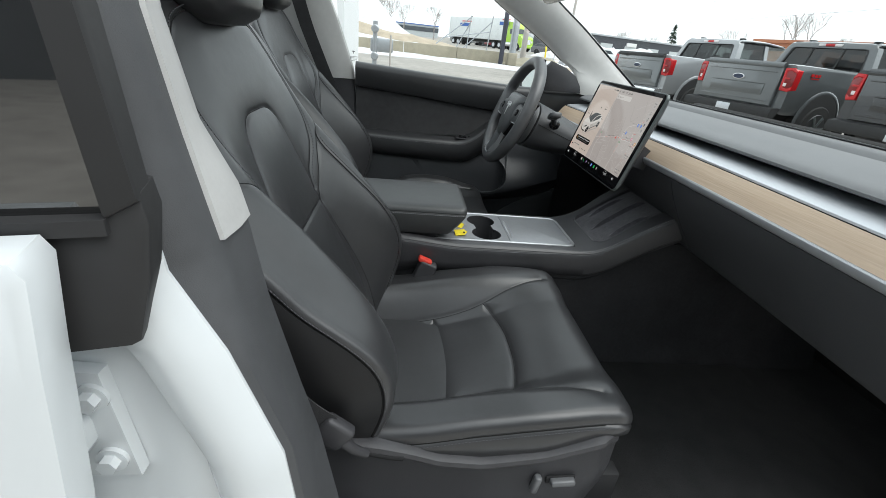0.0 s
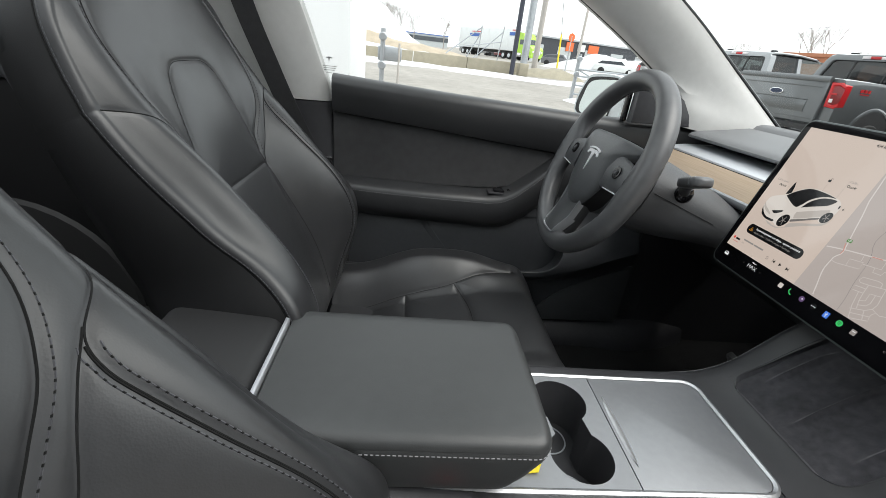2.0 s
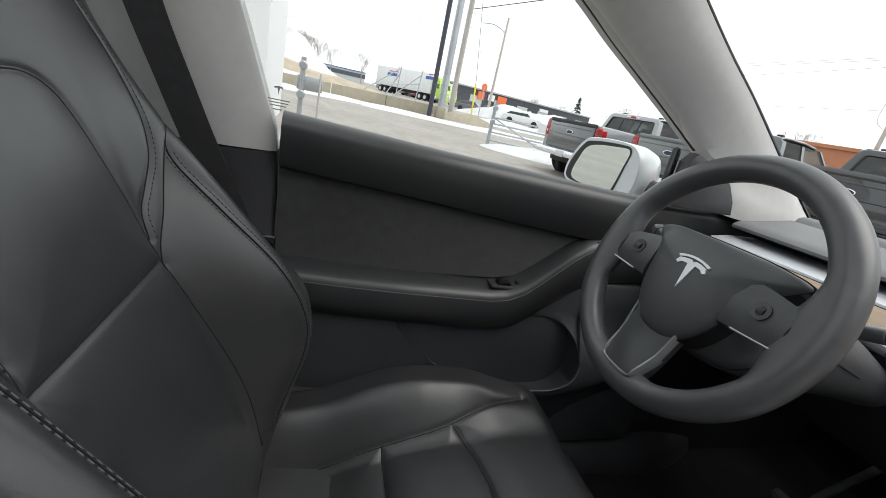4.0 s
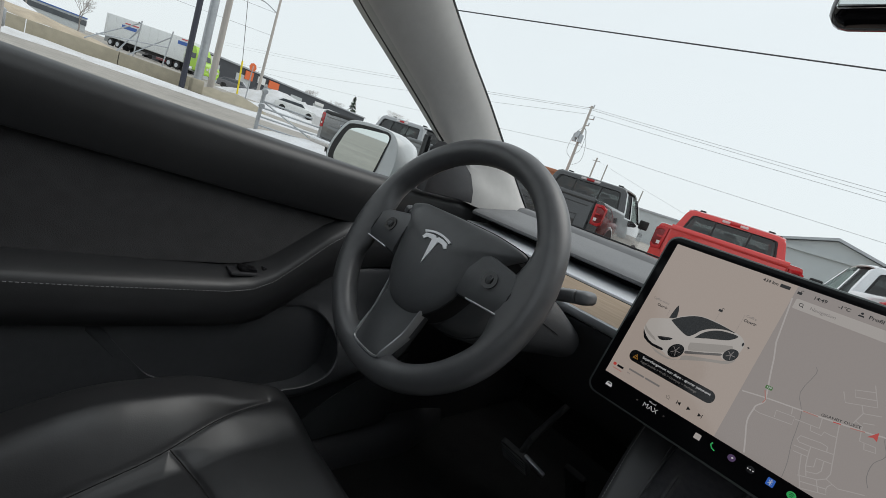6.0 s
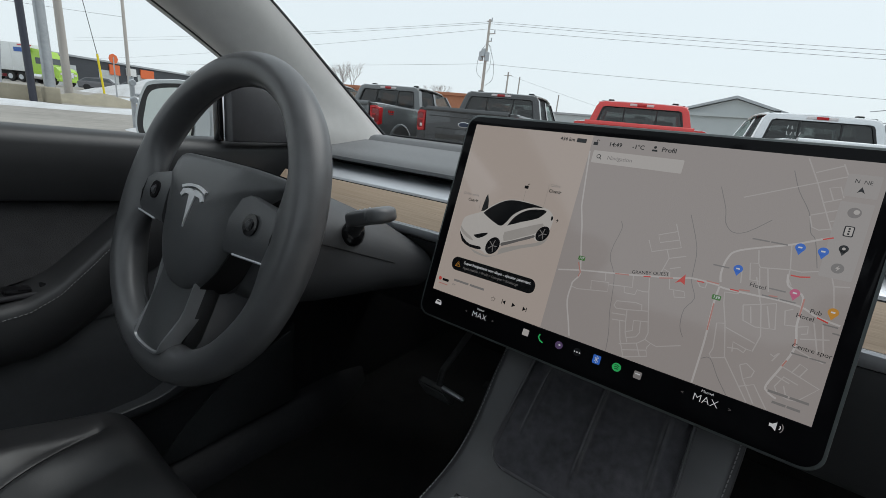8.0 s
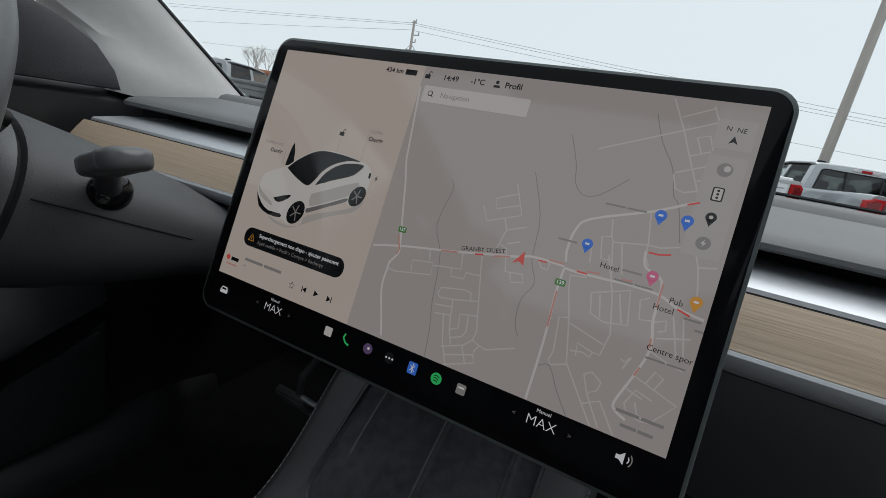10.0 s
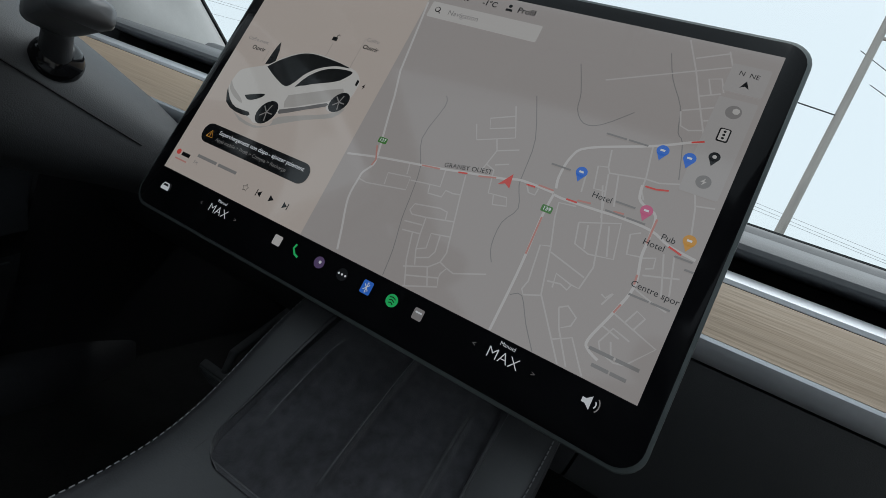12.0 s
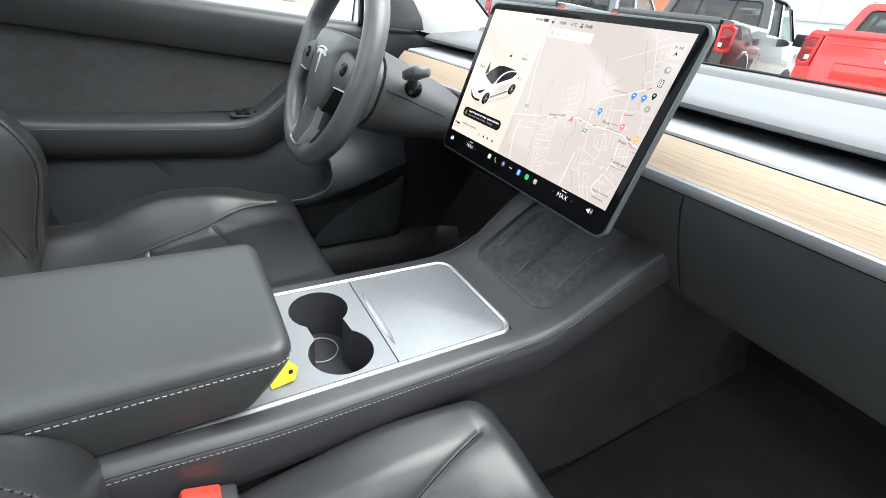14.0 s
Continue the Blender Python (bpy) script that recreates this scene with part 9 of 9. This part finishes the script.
part("guard", tube([(qx, qy, land(qx, qy)), (qx - 0.1, qy + 0.2, land(qx, qy) + 2.4)], 0.05, 8), YELLOW_PAPER, marker)
part("wire", tube([(qx - 0.1, qy + 0.2, land(qx, qy) + 2.4), cross1], 0.015, 6), CABLE, marker)
heap("pole_bank", "low concrete and earth mound at the pole foot", *at_bearing(74.2, 27.5), 2.6, 0.9, 0.55, CONCRETE, 29.0, cat="bank")

LIME = material("lime_green_cab_paint", (0.38, 0.62, 0.06), 0.3, vary=0.06, scale=4, coat=0.5)
VAN_WHITE = material("white_trailer_skin", (0.74, 0.76, 0.76), 0.4, vary=0.05, scale=2)


def build_lorry():
    """A tractor with a box trailer; its nose is at x = 0 and it runs back along -x."""
    t = thing("lorry", "lime green tractor lorry with a white box trailer on the street", "lorry")
    tr = part("trailer", slab(-17.5, -3.6, -1.3, 1.3, 1.15, 4.1, 0.04), VAN_WHITE, t, "white box trailer")
    for i in range(10):
        part("side_post", slab(-17.2 + i * 1.48, -17.12 + i * 1.48, -1.325, 1.325, 1.2, 4.05), VAN_WHITE, tr)
    for x, s, c, w, z in ((-14.5, -1, SIGN_BLUE, 2.6, 3.0), (-4.9, -1, SIGN_BLUE, 1.9, 3.4)):
        part("logo_bar", slab(x, x + w, s * 1.345, s * 1.325, z - 0.22, z + 0.22) if s > 0 else slab(x, x + w, -1.345, -1.325, z - 0.22, z + 0.22), c, tr, "plain blue bar")
        part("logo_arc", slab(x + 0.5, x + w + 0.3, -1.345, -1.325, z + 0.42, z + 0.56), SIGN_RED, tr, "plain red bar")
    part("chassis", slab(-17.0, -0.6, -0.5, 0.5, 0.75, 1.12), RUBBER, t)
    cab = part("cab", rings([[Vector((x, s * y, z)) for s, y, z in ((1, 1.15, 0.7), (1, 1.2, 1.3), (1, 1.15, h), (-1, 1.15, h), (-1, 1.2, 1.3), (-1, 1.15, 0.7))] for x, h in ((-3.2, 3.7), (-2.2, 3.6), (-1.75, 2.9), (-1.5, 2.15), (-0.3, 1.9), (0.0, 1.6))]), LIME, t, "lime green cab with long bonnet")
    part("windscreen", rings([[Vector((x, y, z)) for y in (-1.0, 1.0)] + [Vector((x - 0.04, y, z)) for y in (1.0, -1.0)] for x, z in ((-1.50, 2.20), (-1.72, 2.86))]), PANE_DARK, cab)
    for s in (-1, 1):
        part("side_window", slab(-2.6, -1.85, s * 1.18 - 0.02, s * 1.18 + 0.02, 2.1, 2.75), PANE_DARK, cab)
        part("head_lamp", slab(-0.06, 0.04, s * 0.85 - 0.15, s * 0.85 + 0.15, 1.15, 1.4), LAMP_CLEAR, cab)
        part("tank", tube([(-3.2, s * 1.0, 0.75), (-2.0, s * 1.0, 0.75)], 0.32, 14), CHROME, t)
        for x in (-0.9, -4.6, -5.9, -14.9, -16.2):
            w = part("wheel", disc(0.52, 0.30, (x, s * 1.05, 0.52), Matrix.Rotation(radians(90), 3, "X"), 24, 0.05), TYRE, t)
            part("rim", disc(0.28, 0.04, (x, s * 1.20, 0.52), Matrix.Rotation(radians(90), 3, "X"), 16), SATIN, w)
    part("grille", slab(-0.02, 0.05, -0.6, 0.6, 0.95, 1.55), CHROME, cab)
    part("bumper", slab(-0.3, 0.08, -1.2, 1.2, 0.45, 0.8, 0.05), LIME, cab)
    return t


lorry = build_lorry()
lx, ly = at_bearing(75.6, 68.0)
lorry.matrix_basis = pose(lx, ly, land(lx, ly) + 0.1, 0, 0, -59)


def build_car(mat, label, van=False):
    """A small far-off car, nose along +x, on z = 0."""
    t = thing("parked_car", label, "car", "cars on the street")
    h = 1.9 if van else 1.45
    prof = [(2.1, 0.35), (2.15, 0.65), (1.9, 0.85), (1.1, 0.98), (0.6, h - 0.05), (-0.2, h), (-1.5, h - 0.08 if van else h - 0.15), (-2.0, 0.95), (-2.15, 0.8), (-2.1, 0.35)]
    part("body", rings([[Vector((x, y, z if z < 0.9 else 0.9 + (z - 0.9) * k)) for x, z in prof] for y, k in ((-0.88, 0.0), (-0.84, 0.15), (-0.72, 0.98), (0, 1.0), (0.72, 0.98), (0.84, 0.15), (0.88, 0.0))]), mat, t)
    for s in (-1, 1):
        part("side_window", rings([[Vector((x, s * 0.845, z)) for x, z in ((0.85, 1.0), (0.45, h - 0.15), (-1.4, h - 0.2), (-1.8, 1.0))], [Vector((x * 0.99, s * 0.75, z)) for x, z in ((0.85, 1.0), (0.45, h - 0.15), (-1.4, h - 0.2), (-1.8, 1.0))]]), PANE_DARK, t)
        for x in (1.35, -1.35):
            part("wheel", disc(0.33, 0.22, (x, s * 0.80, 0.33), Matrix.Rotation(radians(90), 3, "X"), 20, 0.03), TYRE, t)
    return t


GREY_CAR = material("grey_car_paint", (0.12, 0.12, 0.13), 0.3, vary=0.05, scale=4, coat=0.5)
MAROON = material("maroon_car_paint", (0.20, 0.03, 0.04), 0.3, vary=0.05, scale=4, coat=0.5)
BLUE_CAR = material("blue_lorry_paint", (0.05, 0.13, 0.40), 0.35, vary=0.05, scale=4)
for deg, dist, turn, mat, label, van in ((66.3, 50, -25, VAN_WHITE, "white family car standing on the street", False), (72.9, 62, -30, GREY_CAR, "dark grey car beyond the snow pile", False), (79.2, 84, 200, MAROON, "maroon car in front of the far building", False),
                                         (77.4, 92, 20, VAN_WHITE, "white delivery van across the street", True), (76.2, 95, 20, BLUE_CAR, "blue van across the street", True), (69.6, 58, -30, GREY_CAR, "grey car behind the snow pile", False),
                                         (67.0, 60, -35, BLUE_CAR, "small blue car near the workshop", False), (80.6, 88, 10, GREY_CAR, "dark car parked at the far building", False)):
    car = build_car(mat, label, van)
    cx_, cy_ = at_bearing(deg, dist)
    car.matrix_basis = pose(cx_, cy_, land(cx_, cy_), 0, 0, turn)

stop = thing("road_sign", "red octagonal road sign on a thin post", "road sign")
rx_, ry_ = at_bearing(71.9, 36)
part("post", tube([(rx_, ry_, land(rx_, ry_)), (rx_, ry_, land(rx_, ry_) + 2.6)], 0.04, 8), GALV, stop)
part("face", disc(0.30, 0.03, (rx_, ry_, land(rx_, ry_) + 2.5), Matrix.Rotation(radians(20), 3, "Z") @ Matrix.Rotation(radians(90), 3, "X"), 8), SIGN_ORANGE, stop)

BARK = material("grey_bark", (0.34, 0.31, 0.29), 0.9, vary=0.3, scale=8)
NEEDLES = material("dark_needles", (0.025, 0.05, 0.03), 0.8, vary=0.4, scale=6)


def build_bare_tree(seed, h, label="leafless tree with fine grey twigs"):
    """A leafless tree: forks that fork again, six times over."""
    rng = random.Random(seed)
    t = thing("bare_tree", label, "tree", "bare trees")
    bm = bmesh.new()

    def grow(p, d, length, r, level):
        q = p + d * length
        mid = p.lerp(q, 0.5) + Vector((rng.uniform(-1, 1), rng.uniform(-1, 1), 0)) * length * 0.05
        tube([p, mid, q], [r, r * 0.85, r * 0.65], 5 if level < 2 else 3, bm=bm)
        if level >= 6:
            return
        for k in range(3 if level < 5 else 2):
            a = rng.uniform(0, 2 * math.pi)
            tilt = rng.uniform(0.25, 0.65)
            side = Vector((math.cos(a), math.sin(a), 0))
            nd = (d * math.cos(tilt) + side * math.sin(tilt) + Vector((0, 0, 0.12))).normalized()
            grow(q if k else p.lerp(q, 0.8), nd, length * rng.uniform(0.62, 0.82), max(r * 0.58, h * 0.0009), level + 1)
    grow(Vector((0, 0, 0)), Vector((0, 0, 1)), h * 0.26, h * 0.015, 0)
    part("limbs", bm, BARK, t)
    return t


def build_spruce(seed, h):
    """A spruce: tapered trunk, drooping tiers of small needle clumps."""
    rng = random.Random(seed)
    t = thing("spruce_tree", "small dark green spruce with uneven outline", "tree", "spruce trees")
    part("trunk", tube([(0, 0, 0), (0, 0, h)], [h * 0.03, h * 0.005], 6), BARK, t)
    bm = bmesh.new()
    for i in range(420):
        z = h * (0.10 + 0.9 * rng.random() ** 1.2)
        r = (h - z) * 0.30 * rng.uniform(0.3, 1.1) + 0.05
        a = rng.uniform(0, 2 * math.pi)
        c = Vector((r * math.cos(a), r * math.sin(a), z - r * 0.3))
        o = Vector((math.cos(a), math.sin(a), -0.4)) * h * 0.05
        s = Vector((-math.sin(a), math.cos(a), rng.uniform(-0.5, 0.5))) * h * 0.025
        bm.faces.new([bm.verts.new(v) for v in (c - o, c + s, c + o, c - s)])
    part("crown", bm, NEEDLES, t)
    return t


trees = [build_bare_tree(s, 9.0) for s in (3, 8)]
spots = [(48.4, 62, 1.02), (37.6, 66, 0.92), (39.9, 68, 0.72), (45.0, 74, 0.85), (92.5, 95, 1.0), (87.0, 90, 0.85), (94.2, 70, 0.8), (93.2, 80, 0.9), (95.0, 84, 1.0), (90.6, 100, 0.9), (20.0, 78, 0.6), (17.0, 80, 0.55), (56.0, 78, 0.6), (54.1, 75, 0.85), (24.0, 84, 0.55), (50.0, 84, 0.5), (65.0, 120, 0.9), (62.0, 110, 0.8)]
for i, (deg, dist, k) in enumerate(spots):
    x, y = at_bearing(deg, dist)
    m = pose(x, y, land(x, y) - 0.2, 0, 0, 47 * i)
    if i < 2:
        trees[i].matrix_basis = m @ Matrix.Scale(k, 4)
    else:
        c = copy_thing(trees[i % 2], m)
        c.scale = (k, k, k)
spruce = build_spruce(5, 7.0)
for i, (deg, dist, k) in enumerate(((60.0, 125, 1.25), (82.6, 110, 0.8), (61.4, 128, 0.7))):
    x, y = at_bearing(deg, dist)
    if i == 0:
        spruce.matrix_basis = pose(x, y, land(x, y)) @ Matrix.Scale(k, 4)
    else:
        c = copy_thing(spruce, pose(x, y, land(x, y), 0, 0, 70 * i))
        c.scale = (k, k, k)
pylon_x, pylon_y = at_bearing(-9.0, 150)
tower = thing("lattice_tower", "far grey lattice power tower", "power tower")
for s in (-1, 1):
    for q in (-1, 1):
        part("leg", tube([(pylon_x + s * 3, pylon_y + q * 3, 0), (pylon_x + s * 0.6, pylon_y + q * 0.6, 17)], 0.12, 5), GALV, tower)
for z in (4, 8, 12, 15):
    k = 3 - 2.4 * z / 17
    for a, b in (((-k, -k), (k, k)), ((k, -k), (-k, k))):
        part("lattice_bar", tube([(pylon_x + a[0], pylon_y + a[1], z - 3), (pylon_x + b[0], pylon_y + b[1], z + 1)], 0.08, 4), GALV, tower)
for z in (12, 15):
    part("cross_arm", tube([(pylon_x - 1, pylon_y - 5, z), (pylon_x, pylon_y, z + 0.8), (pylon_x + 1, pylon_y + 5, z)], 0.12, 5), GALV, tower)
